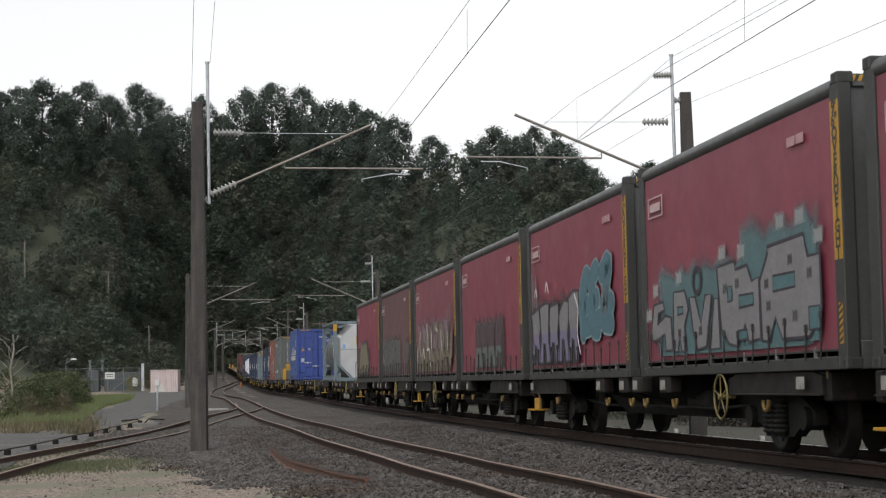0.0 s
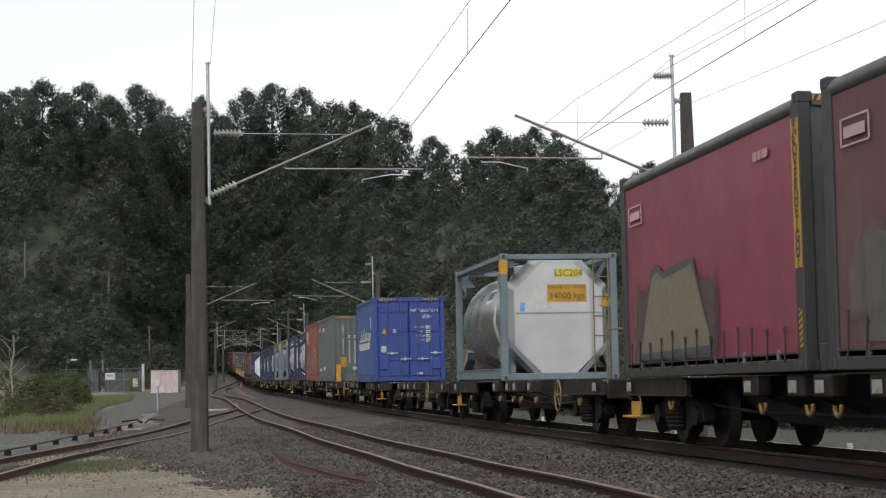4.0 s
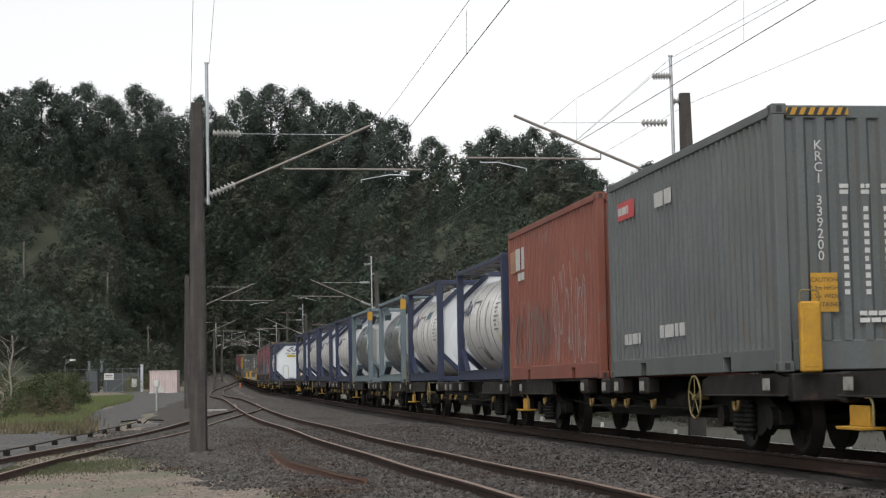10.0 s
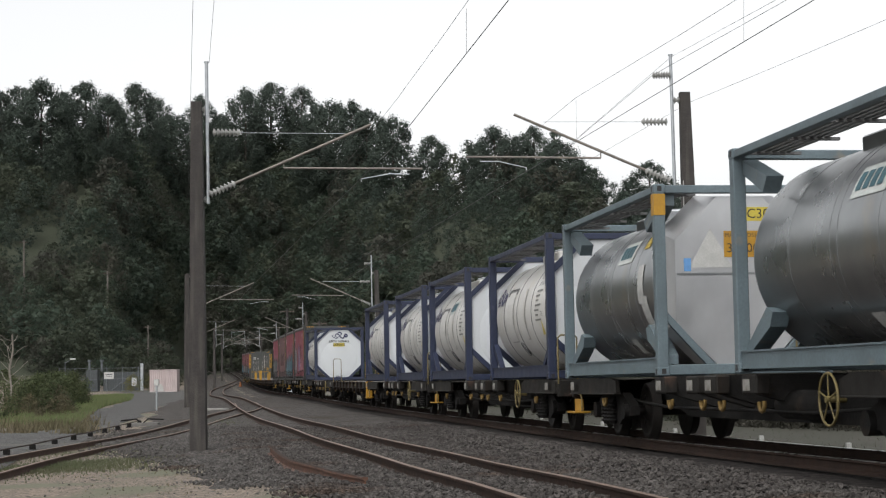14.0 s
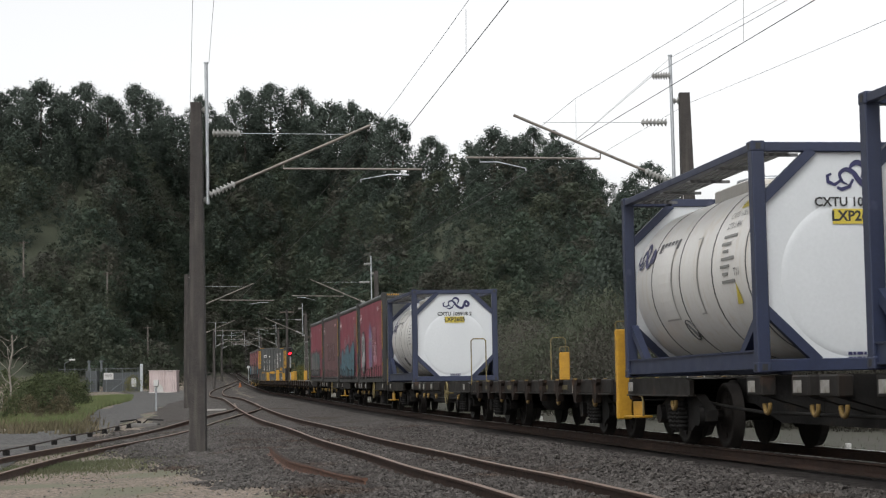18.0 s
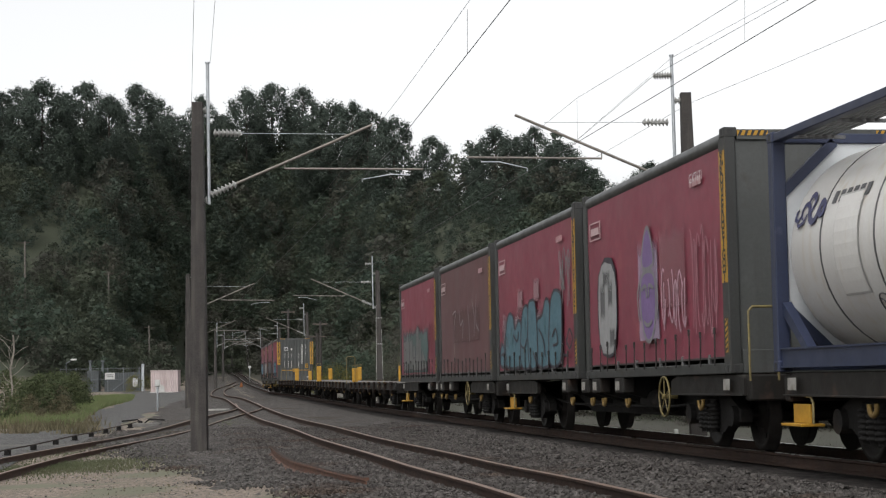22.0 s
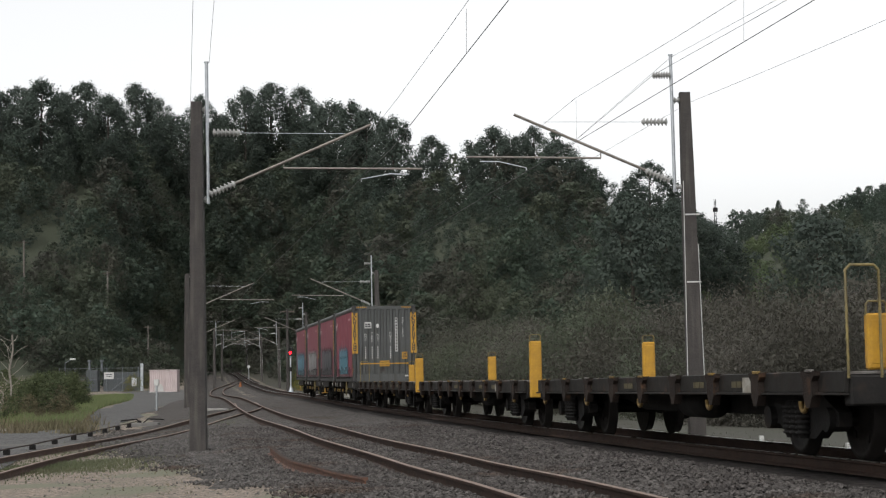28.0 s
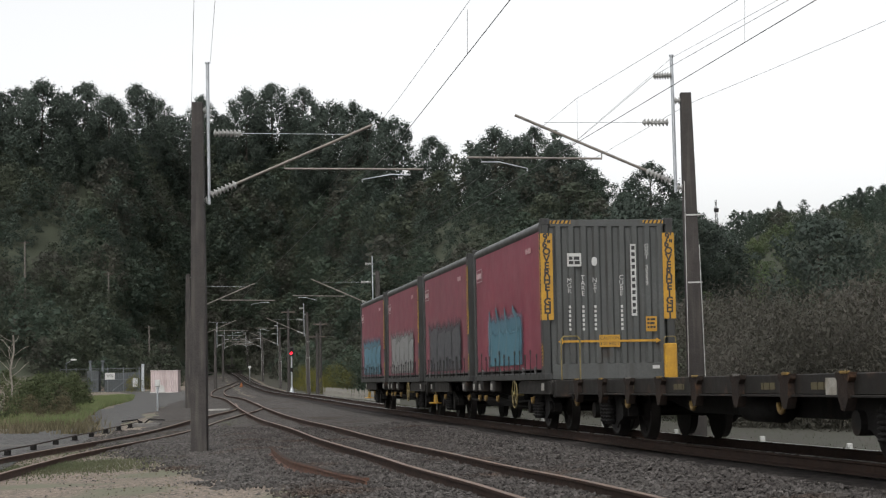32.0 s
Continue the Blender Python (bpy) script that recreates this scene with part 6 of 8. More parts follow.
    part("round_mark", ring_m, BAND, shell, "round outlined mark", Matrix.Translation((3.55, 0, zc)) @ Matrix.Rotation(math.radians(-36), 4, "X") @ pose(0, R_TANK + 0.006, 0))
    part("mark_bar", Mesh().tube((-0.10, 0, -0.10), (0.10, 0, 0.10), 0.03, 0.008, n=6), BAND, shell, at=Matrix.Translation((3.55, 0, zc)) @ Matrix.Rotation(math.radians(-36), 4, "X") @ pose(0, R_TANK, 0))
    tank_common(c, False)
    return c


def steel_tank(code, seed=0):
    """A bare steel tank in a pale blue frame with a faceted silver end."""
    c = thing("tank_container", "dented bare steel tank container in a pale blue frame", "tank container", group="tank containers")
    z, L, H = 0.945, 6.058, 2.591
    tank_frame(c, FRAMEPALE)
    zc = 2.21
    shell = part("tank", Mesh().lathe([(0.25, 0.5), (0.3, 0.9), (0.45, R_TANK - 0.04), (0.62, R_TANK), (5.5, R_TANK), (5.68, R_TANK - 0.05), (5.85, 0.85), (5.9, 0.3)], "x", (0, 0, zc), 48), TANKSTEEL, c, "dull steel tank cladding")
    for x in (1.55, 1.95, 3.0, 3.2, 4.4):
        part("seam", Mesh().lathe([(x - 0.012, R_TANK + 0.004), (x + 0.012, R_TANK + 0.004)], "x", (0, 0, zc), 48), TANKSTEEL, shell)
    out, mid, inn = octagon(1.06, z + 0.12, z + H - 0.12, 0.50), octagon(0.92, z + 0.10, z + H - 0.16, 0.60), octagon(0.60, z + 0.30, z + H - 0.2, 0.30)
    m = Mesh()
    vs = [(0.36, y, h) for y, h in out] + [(0.10, y, h) for y, h in mid]
    m.add(vs, [(i, (i + 1) % 8, 8 + (i + 1) % 8, 8 + i) for i in range(8)] + [tuple(range(8, 16))])
    panel = part("end_panel", m, mat("dented bright steel sheet", (0.58, 0.585, 0.595), (0.48, 0.485, 0.495), 1.2, 0.36, 0.8, bump=0.08, fine=1.6), c, "dented bright steel end panel")
    part("end_seam", Mesh().box(0.09, 0.10, -0.9, 0.9, z + 1.36, z + 1.39), TANKSTEEL, panel)
    for y in (-1, 1):
        part("brace", brace(Mesh(), (0.03, y * 1.12, z + 0.85), (0.03, y * 0.45, z + 0.12), 0.09, 0.08), FRAMEPALE, c)
        for x0, s in ((0.1, 1), (L - 0.1, -1)):
            part("side_brace", Mesh().prism([(x0, z + 0.16), (x0, z + 0.28), (x0 + s * 0.75, z + 0.72), (x0 + s * 0.95, z + 0.66), (x0 + s * 0.85, z + 0.5)], y * 1.05 - 0.14, y * 1.05 + 0.06), FRAMEPALE, c, "pale blue gusset")
            part("side_brace", Mesh().prism([(x0, z + H - 0.12), (x0, z + H - 0.28), (x0 + s * 0.75, z + H - 0.58), (x0 + s * 0.9, z + H - 0.42)], y * 1.05 - 0.14, y * 1.05 + 0.06), FRAMEPALE, c, "pale blue gusset")
    part("post_mark", Mesh().box(-0.004, 0.152, 1.065, 1.2225, z + H - 0.42, z + H - 0.13), YELLOW, c, "yellow painted post head")
    pl = part("code_plate", plate(0.52, 0.19), PLATE, panel, "yellow code plate", on_front(-0.22, z + 2.19, 0.098))
    writing("lettering", code, 0.19, BLACK, pl, pose(0, 0, 0.006))
    pl = part("weight_plate", plate(0.82, 0.36), YELLOW, panel, "yellow weight plate", on_front(-0.18, z + 1.78, 0.098))
    writing("lettering", "34000 kgs", 0.185, BLACK, pl, pose(0, -0.06, 0.006))
    writing("lettering", "MAX GROSS WEIGHT", 0.082, BLACK, pl, pose(0, 0.12, 0.006))
    part("triangle_mark", flat_shape([(-0.3, -0.2), (0.3, -0.2), (0.0, 0.34)]), WHITE, panel, "white triangle", on_front(0.42, z + 1.66, 0.098))
    tri = part("warning_triangle", flat_shape([(-0.15, -0.12), (0.15, -0.12), (0.0, 0.16)]), YELLOW, c, "yellow electric warning triangle", on_front(-1.0, z + 1.62, 0.02))
    part("bolt_mark", flat_shape([(-0.03, -0.07), (0.01, -0.01), (-0.02, 0.0), (0.02, 0.09), (0.0, 0.02), (0.03, 0.01)]), BLACK, tri, at=pose(0, 0, 0.004))
    part("blue_mark", Mesh().box(-0.05, 0.05, -0.09, 0.09, 0, 0.004, 0.002), paint("blue chalk", (0.12, 0.3, 0.6)), panel, at=on_front(0.75, z + 1.5, 0.098))
    part("ladder", Mesh().tube((0.0, -0.72, z + 0.1), (0.0, -0.72, z + H - 0.05), 0.016, n=6).tube((0.0, -1.03, z + 0.1), (0.0, -1.03, z + H - 0.05), 0.016, n=6).path([(0.0, -0.72, z + 0.5), (0.0, -1.03, z + 0.5)], 0.012).path([(0.0, -0.72, z + 0.9), (0.0, -1.03, z + 0.9)], 0.012)
         .path([(0.0, -0.72, z + 1.3), (0.0, -1.03, z + 1.3)], 0.012).path([(0.0, -0.72, z + 1.7), (0.0, -1.03, z + 1.7)], 0.012).path([(0.0, -0.72, z + 2.1), (0.0, -1.03, z + 2.1)], 0.012), PALEYELLOW, c)
    part("sign", on_shell(2.35, 30, 0.85, 0.36, 6, R_TANK + 0.008), paint("pale sign", (0.55, 0.58, 0.56)), shell, "pale rectangular owner's sign")
    for i in range(4):
        part("sign_bar", on_shell(2.64 - i * 0.18, 30, 0.13, 0.21, 3, R_TANK + 0.016), paint("dark teal", (0.05, 0.13, 0.16)), shell)
    part("plate", on_shell(1.3, 34, 0.28, 0.2, 4, R_TANK + 0.010), paint("yellow plate", (0.5, 0.36, 0.05)), shell)
    part("patch", on_shell(1.2, 2, 0.30, 0.55, 6, R_TANK + 0.010), WHITE, shell, "white patch")
    part("patch", on_shell(1.05, -22, 0.34, 0.6, 6, R_TANK + 0.012), WHITE, shell, "white patch")
    part("patch", on_shell(2.6, -46, 0.30, 0.3, 6, R_TANK + 0.010), WHITE, shell, "white patch")
    tank_common(c, True)
    return c


# ---- the train, from its head to its tail ----
def red(s0, tone, seed, front=False, label=True):
    c = curtain_sider(tone, seed, front, label)
    load_on(c, s0, 7.68)
    return c


ZB = 0.945
SY = 1.226     # just off the curtain
TEAL, INKC = (0.085, 0.16, 0.17), (0.05, 0.045, 0.05)
P_LAV, P_GREENGREY = paint("lavender spray paint", (0.17, 0.145, 0.235)), paint("green grey spray paint", (0.115, 0.14, 0.125))
P_SILVER = paint("silver grey spray paint", (0.185, 0.18, 0.185))
c = red(-157.3, 1, 1)
haze(c, on_side(3.8, ZB + 0.26, SY), 6.8, 1.2, (0.22, 0.13, 0.15), 0.6)
c = red(-149.0, 0, 2)
haze(c, on_side(3.84, ZB + 0.26, SY), 7.1, 1.45, TEAL)
haze(c, on_side(1.9, ZB + 0.3, SY + 0.001), 3.0, 1.75, TEAL)
g = blocks(c, on_side(7.3, ZB + 0.27, SY + 0.002) @ Matrix.Diagonal((1.04, 0.7, 1, 1)), [
    [(0.1, 0.3), (0.3, 0.98), (0.75, 1.02), (0.8, 0.85), (0.5, 0.8), (0.45, 0.6), (0.85, 0.75), (1.1, 0.7), (1.15, 0.1), (0.85, 0.08), (0.8, 0.4), (0.45, 0.3)],
    [(1.2, 0.05), (1.25, 1.15), (1.75, 1.15), (1.9, 0.8), (1.7, 0.5), (1.78, 0.05), (1.55, 0.05), (1.5, 0.42), (1.4, 0.05)],
    [(1.95, 1.0), (2.1, 0.35), (2.25, 0.05), (2.62, 0.1), (2.88, 0.98), (2.62, 1.0), (2.42, 0.5), (2.2, 1.0)],
    [(2.75, 0.05), (2.95, 0.9), (3.12, 0.9), (3.15, 0.05)],
    [(3.22, 0.35), (3.1, 1.42), (3.75, 1.47), (3.78, 1.32), (4.2, 1.35), (4.35, 1.08), (4.6, 1.12), (4.6, 0.15), (4.2, 0.1), (4.1, 0.4), (3.8, 0.05), (3.5, 0.1)],
    [(4.66, 0.1), (4.62, 1.05), (4.9, 1.45), (4.9, 1.56), (6.0, 1.62), (6.1, 1.28), (6.45, 1.28), (6.45, 0.5), (6.1, 0.1), (5.3, 0.1), (5.1, 0.45), (4.9, 0.1)]], P_SILVER, P_INK, r=0.03)
for x, z, w, h in ((3.5, 0.8, 0.16, 0.26), (3.9, 0.68, 0.5, 0.2), (5.05, 0.85, 0.68, 0.24), (3.82, 0.14, 0.34, 0.17), (6.1, 0.2, 0.3, 0.34), (1.42, 0.72, 0.26, 0.14)):
    q = [(x, z), (x + w, z + 0.02), (x + w, z + h), (x, z + h)]
    part("window_shape", Mesh().prism(q, 0.0098, 0.0104, "z"), P_TEAL, g)
    part("contour", dab(q, 0.02, 0.011, True), P_INK, g)
part("ring", dab([(2.3 + 0.17 * math.cos(a * 0.449), 1.28 + 0.22 * math.sin(a * 0.449)) for a in range(14)], 0.045, 0.0112, True), P_INK, g)
for x, z in ((3.4, 1.0), (3.85, 1.05), (4.85, 0.95), (5.6, 1.25), (6.15, 1.0), (1.5, 0.35), (2.4, 0.35), (5.7, 0.4), (4.9, 0.6)):
    haze(g, pose(x, z - 0.12, 0.0112), 0.24, 0.32, (0.07, 0.065, 0.07), 0.7)
for x, z in ((0.4, 1.05), (1.5, 1.2), (3.3, 1.45), (4.0, 1.4), (5.3, 1.7), (5.9, 1.7), (6.4, 1.35), (0.05, 0.6)):
    haze(g, pose(x, z - 0.05, 0.0008), 0.45, 0.5, (0.32, 0.34, 0.34), 0.7)
c = red(-140.7, 0, 3)
haze(c, on_side(5.3, ZB + 0.26, SY), 4.5, 1.5, INKC, 0.75)
g = blocks(c, on_side(7.4, ZB + 0.26, SY + 0.002), jagged(random.Random(31), 0.1, 4.1, 5, 1.16), P_LAV, P_INK, P_SILVER, 0.55, 0.03)
strokes(g, [[(0.5, 1.25), (0.6, 1.37), (0.7, 1.25)], [(1.5, 1.3), (1.6, 1.43), (1.75, 1.27)], [(3.9, 1.1), (4.15, 0.85), (4.05, 0.5), (4.25, 0.15)]], 0.03, P_WHITE)
fat(c, on_side(2.95, ZB + 0.66, SY + 0.003) @ Matrix.Diagonal((1.0, 0.78, 1, 1)), [[(0.02, 0.1), (0.0, 0.8), (0.25, 1.18), (0.42, 1.2)], [(0.05, 0.62), (0.35, 0.64)], [(1.0, 1.3), (0.75, 1.1), (0.7, 0.25), (1.05, 0.12)], [(0.75, 0.7), (1.0, 0.74)],
     [(1.4, 1.2), (1.85, 1.38), (1.6, 0.8), (1.5, 0.5), (1.95, 0.6)], [(1.5, 0.25), (1.9, 0.2)], [(0.3, 0.2), (1.5, 0.35)]], P_BLUE, paint("pale teal spray paint", (0.2, 0.3, 0.31)), 0.21, 0.045)
scrawl(c, on_side(1.3, ZB + 0.95, SY + 0.018), 0.7, 0.5, 4, P_SILVER, 12)
scrawl(c, on_side(7.05, ZB + 1.1, SY), 0.5, 1.0, 4, P_SILVER, 44)
c = red(-132.25, 0, 4)
haze(c, on_side(3.6, ZB + 0.26, SY), 4.3, 1.4, (0.075, 0.05, 0.055), 0.8)
g = blocks(c, on_side(5.45, ZB + 0.26, SY + 0.002), jagged(random.Random(32), 0.0, 3.3, 4, 1.05), P_GREENGREY, P_DARK, paint("dark maroon spray paint", (0.065, 0.028, 0.034)), 0.45, 0.028)
strokes(g, [[(0.3, 0.95), (0.4, 0.55), (0.3, 0.15)], [(1.1, 1.0), (1.05, 0.6), (1.2, 0.2)], [(2.0, 1.0), (2.1, 0.5), (2.0, 0.15)], [(2.8, 0.95), (2.7, 0.4)]], 0.014, P_SILVER)
c = red(-123.6, 1, 5)
haze(c, on_side(3.84, ZB + 0.26, SY), 7.15, 1.7, (0.23, 0.15, 0.185))
haze(c, on_side(3.84, ZB + 0.26, SY + 0.0006), 7.1, 0.75, (0.15, 0.135, 0.09))
fat(c, on_side(7.2, ZB + 0.3, SY + 0.002) @ Matrix.Diagonal((1.0, 0.8, 1, 1)), [[(0.3, 0.1), (0.5, 0.7), (0.85, 1.15)], [(1.05, 1.2), (1.0, 0.6), (1.35, 0.35), (1.55, 0.75), (1.8, 0.3)], [(2.2, 0.2), (2.15, 1.0), (2.4, 1.45), (2.55, 0.8), (2.9, 0.35)],
     [(3.2, 1.3), (3.1, 0.6), (3.5, 0.3)], [(3.7, 1.35), (4.2, 1.3), (4.0, 0.7), (4.4, 0.3)], [(4.8, 0.2), (4.9, 1.3), (5.3, 1.0), (5.1, 0.55), (5.6, 0.2)], [(6.0, 1.2), (5.9, 0.5), (6.4, 0.3), (6.6, 1.0)]],
    P_OLIVE, paint("maroon spray paint", (0.10, 0.03, 0.035)), 0.15, 0.075,
    [[(1.0, 1.3), (0.85, 0.9), (0.95, 0.5)], [(1.4, 0.5), (1.6, 0.7), (1.75, 0.4)], [(2.3, 1.5), (2.45, 1.1), (2.4, 0.7)], [(2.35, 0.65), (2.75, 0.66), (2.8, 0.3), (3.0, 0.1)], [(3.2, 1.2), (3.15, 0.7)], [(4.0, 1.35), (4.25, 1.2)],
     [(4.9, 1.2), (5.0, 0.6)], [(0.35, 0.7), (0.3, 0.35)], [(5.95, 1.1), (5.98, 0.6)]])
scrawl(c, on_side(0.95, ZB + 1.15, SY + 0.012), 0.9, 0.75, 5, P_SILVER, 16)
c = red(-115.2, 2, 6)
haze(c, on_side(4.6, ZB + 0.26, SY), 5.4, 1.45, (0.105, 0.105, 0.10), 0.75)
for k, x in enumerate((6.9, 6.4, 5.7, 5.2, 4.4, 4.1, 3.6)):
    haze(c, on_side(x, ZB + 0.26, SY + 0.001 + 0.0003 * k), 0.5, 1.0 + 0.15 * (k % 3), (0.125, 0.125, 0.12), 0.65)
haze(c, on_side(0.9, ZB + 0.26, SY), 1.2, 1.3, (0.10, 0.095, 0.09), 0.7)
c = red(-106.9, 0, 7)
haze(c, on_side(5.0, ZB + 0.22, SY), 4.8, 1.3, (0.075, 0.06, 0.055), 0.8)
blocks(c, on_side(6.9, ZB + 0.22, SY + 0.002), [[(0.2, 0.05), (0.9, 1.15), (1.2, 1.25), (1.5, 1.12), (2.6, 1.2), (2.9, 1.22), (3.7, 0.1)]], P_OLIVE, P_DARK, None, 0.6, 0.05)
load_on(steel_tank("LSC204", 1), -88.95, 6.058)

blue = box_container("box_container", "strong blue steel container with locked double doors", 6.058, 2.896, BOXBLUESIDE, BOXBLUE, 22, True)
load_on(blue, -64.4, 6.058)
writing("lettering", "MFTU", 0.17, WHITE, blue, on_front(-0.27, ZB + 2.42, 0.026))
writing("lettering", "001083", 0.17, WHITE, blue, on_front(-0.68, ZB + 2.42, 0.026))
writing("lettering", "3", 0.15, WHITE, blue, on_front(-0.98, ZB + 2.42, 0.026))
writing("lettering", "2EB0", 0.17, WHITE, blue, on_front(-0.62, ZB + 2.22, 0.025))
for i, wd in enumerate(("MAX. GROSS", "TARE", "PAYLOAD", "CU. CAP.")):
    writing("lettering", wd, 0.075, WHITE, blue, on_front(-0.40, ZB + 1.86 - 0.15 * i, 0.024))
    bars("small_print", blue, on_front(-0.68, ZB + 1.89 - 0.15 * i, 0.024), 2, 0.2, 0.045, 0.02, WHITE, i)
part("warning_triangle", flat_shape([(-0.1, -0.08), (0.1, -0.08), (0, 0.11)]), YELLOW, blue, "yellow warning triangle", on_front(0.86, ZB + 1.72, 0.024))
part("data_plate", plate(0.18, 0.22), GALV, blue, "bare metal data plate", on_front(0.88, ZB + 1.12, 0.024))
bars("small_print", blue, on_front(0.5, ZB + 1.78, 0.024), 3, 0.12, 0.03, 0.015, WHITE, 9)
part("maker_plate", plate(0.2, 0.07, 0.004, 0.002), WHITE, blue, "small white plate", on_front(-0.35, ZB + 0.28, 0.022))
for y in (-0.75, 0.75):
    stripes("hazard_strip", blue, on_front(y, ZB + 2.82, 0.018), 0.55, 0.07, 5)
hull = part("side_emblem", flat_shape([(-2.15, 0.12), (-1.98, -0.14), (1.52, -0.13), (1.64, 0.06), (1.98, 0.36), (1.88, 0.47), (1.80, 0.42), (1.50, 0.41), (1.36, 0.12), (0.1, 0.11), (-1.95, 0.10)]), WHITE, blue, "white ship-shaped emblem", on_side(3.1, ZB + 1.28, 1.203))
for i, (x, w, h) in enumerate(((-1.72, 0.20, 0.30), (-1.36, 0.16, 0.52), (-0.98, 0.30, 0.34), (-0.52, 0.18, 0.58), (-0.16, 0.34, 0.36), (0.36, 0.20, 0.42), (0.74, 0.34, 0.32), (1.2, 0.22, 0.30))):
    z0, h = 0.20, 0.72 * h
    part("emblem_bar", flat_shape([(x, z0), (x + w, z0 + 0.02), (x + w + 0.16, z0 + h), (x + 0.30 * w + 0.14, z0 + h + 0.03), (x + 0.3 * w + 0.08, z0 + 0.6 * h)]), WHITE, hull)
part("emblem_bar", flat_shape([(-1.75, 0.17), (1.25, 0.185), (1.3, 0.23), (0.2, 0.22), (-1.7, 0.23)], 0.004), WHITE, hull)
part("emblem_bar", flat_shape([(-2.12, 0.15), (-1.9, 0.14), (-1.92, 0.25), (-2.06, 0.27)], 0.0045), paint("emblem red", (0.5, 0.05, 0.05)), hull)
part("side_plate", plate(0.22, 0.4), WHITE, blue, "white notice", on_side(1.1, ZB + 2.05, 1.203))

g = box_container("box_container", "grey corrugated steel container with stencilled numbers", 7.68, 2.896, BOXGREY, BOXGREY, 34)
load_on(g, -47.2, 7.68)
for y in (-0.72, 0.72):
    stripes("hazard_strip", g, on_front(y, ZB + 2.815, 0.006), 0.72, 0.08, 7)
writing("lettering", "K\nR\nC\n1\n\n3\n3\n9\n2\n0\n0\n\n5", 0.15, WHITE, g, on_front(0.72, ZB + 1.72, 0.006), 1, 0.8)
writing("lettering", "5\nE\nG\nX", 0.15, WHITE, g, on_front(-0.50, ZB + 2.15, 0.006), 1, 0.75)
writing("lettering", "G\nS\nM\n\n3\n3\n9\n2", 0.15, WHITE, g, on_front(-0.76, ZB + 2.0, 0.006), 1, 0.75)
writing("lettering", "2\n0\n0\n0\n0\nK\nG", 0.14, WHITE, g, on_front(-0.50, ZB + 1.15, 0.006), 1, 0.75)
bars("small_print", g, on_front(-0.50, ZB + 1.75, 0.006), 4, 0.14, 0.06, 0.03, WHITE, 3)
for k, y in enumerate((0.44, 0.20, -0.03, -0.27)):
    bars("small_print", g, on_front(y, ZB + 2.0, 0.006), 2, 0.1, 0.045, 0.02, WHITE, k)
    bars("small_print", g, on_front(y, ZB + 1.75, 0.006), 11, 0.055, 0.055, 0.035, WHITE, k + 4)
bars("small_print", g, on_front(0.0, ZB + 0.62, 0.006), 2, 0.62, 0.05, 0.025, WHITE, 12)
y = part("caution_plate", plate(0.30, 0.42), YELLOW, g, "yellow caution plate", on_front(0.70, ZB + 0.85, 0.007))
writing("lettering", "CAUTION\n2.9m HIGH\n2.5m WIDE\nCONTAINER", 0.068, BLACK, y, pose(0, 0, 0.006), 1, 1.3)
part("small_plate", plate(0.16, 0.12), WHITE, g, "small white plate", on_front(-0.72, ZB + 0.2, 0.013))
part("sign", plate(0.95, 0.26), paint("red sign", (0.45, 0.05, 0.05)), g, "red owner's sign", on_side(6.6, ZB + 2.42, 1.203))
bars("lettering_bar", g, on_side(6.75, ZB + 2.42, 1.208), 1, 0.6, 0.11, 0.02, WHITE, 5)
bars("lettering_bar", g, on_side(4.6, ZB + 2.38, 1.203), 1, 0.85, 0.2, 0.02, WHITE, 6)
bars("lettering_bar", g, on_side(6.4, ZB + 0.55, 1.203), 1, 0.9, 0.15, 0.02, WHITE, 7)
bars("lettering_bar", g, on_side(4.3, ZB + 0.6, 1.203), 1, 1.2, 0.17, 0.02, WHITE, 8)

b = box_container("box_container", "weathered brown red steel container scrawled with white paint", 7.68, 2.896, BOXBROWN, BOXBROWN, 30)
load_on(b, -38.75, 7.68)
bars("logo_bar", b, on_side(6.55, ZB + 2.32, 1.203), 1, 0.9, 0.42, 0.02, WHITE, 4)
bars("logo_bar", b, on_side(6.4, ZB + 1.98, 1.203), 1, 0.7, 0.15, 0.02, WHITE, 5)
for i in range(5):
    part("faded_bar", plate(0.10, 0.42), paint("faded ochre", (0.32, 0.17, 0.09)), b, at=on_side(7.0 + 0.12 * i, ZB + 2.3, 1.203))
scrawl(b, on_side(5.4, ZB + 0.35, 1.204), 3.6, 1.1, 16, P_GREY, 21, 0.011)
scrawl(b, on_side(2.2, ZB + 0.35, 1.204), 2.6, 1.5, 10, paint("pale scrawl", (0.42, 0.33, 0.31)), 22, 0.012)

for i, (s0, k) in enumerate(((-30.24, 0), (-21.05, 0), (-13.4, "LSC301"), (-3.95, "LSC302"), (3.54, 0), (12.8, 0), (20.25, 0), (29.45, 0), (60.1, 0))):
    load_on(steel_tank(k, i) if k else white_tank(True, i), s0, 6.058)

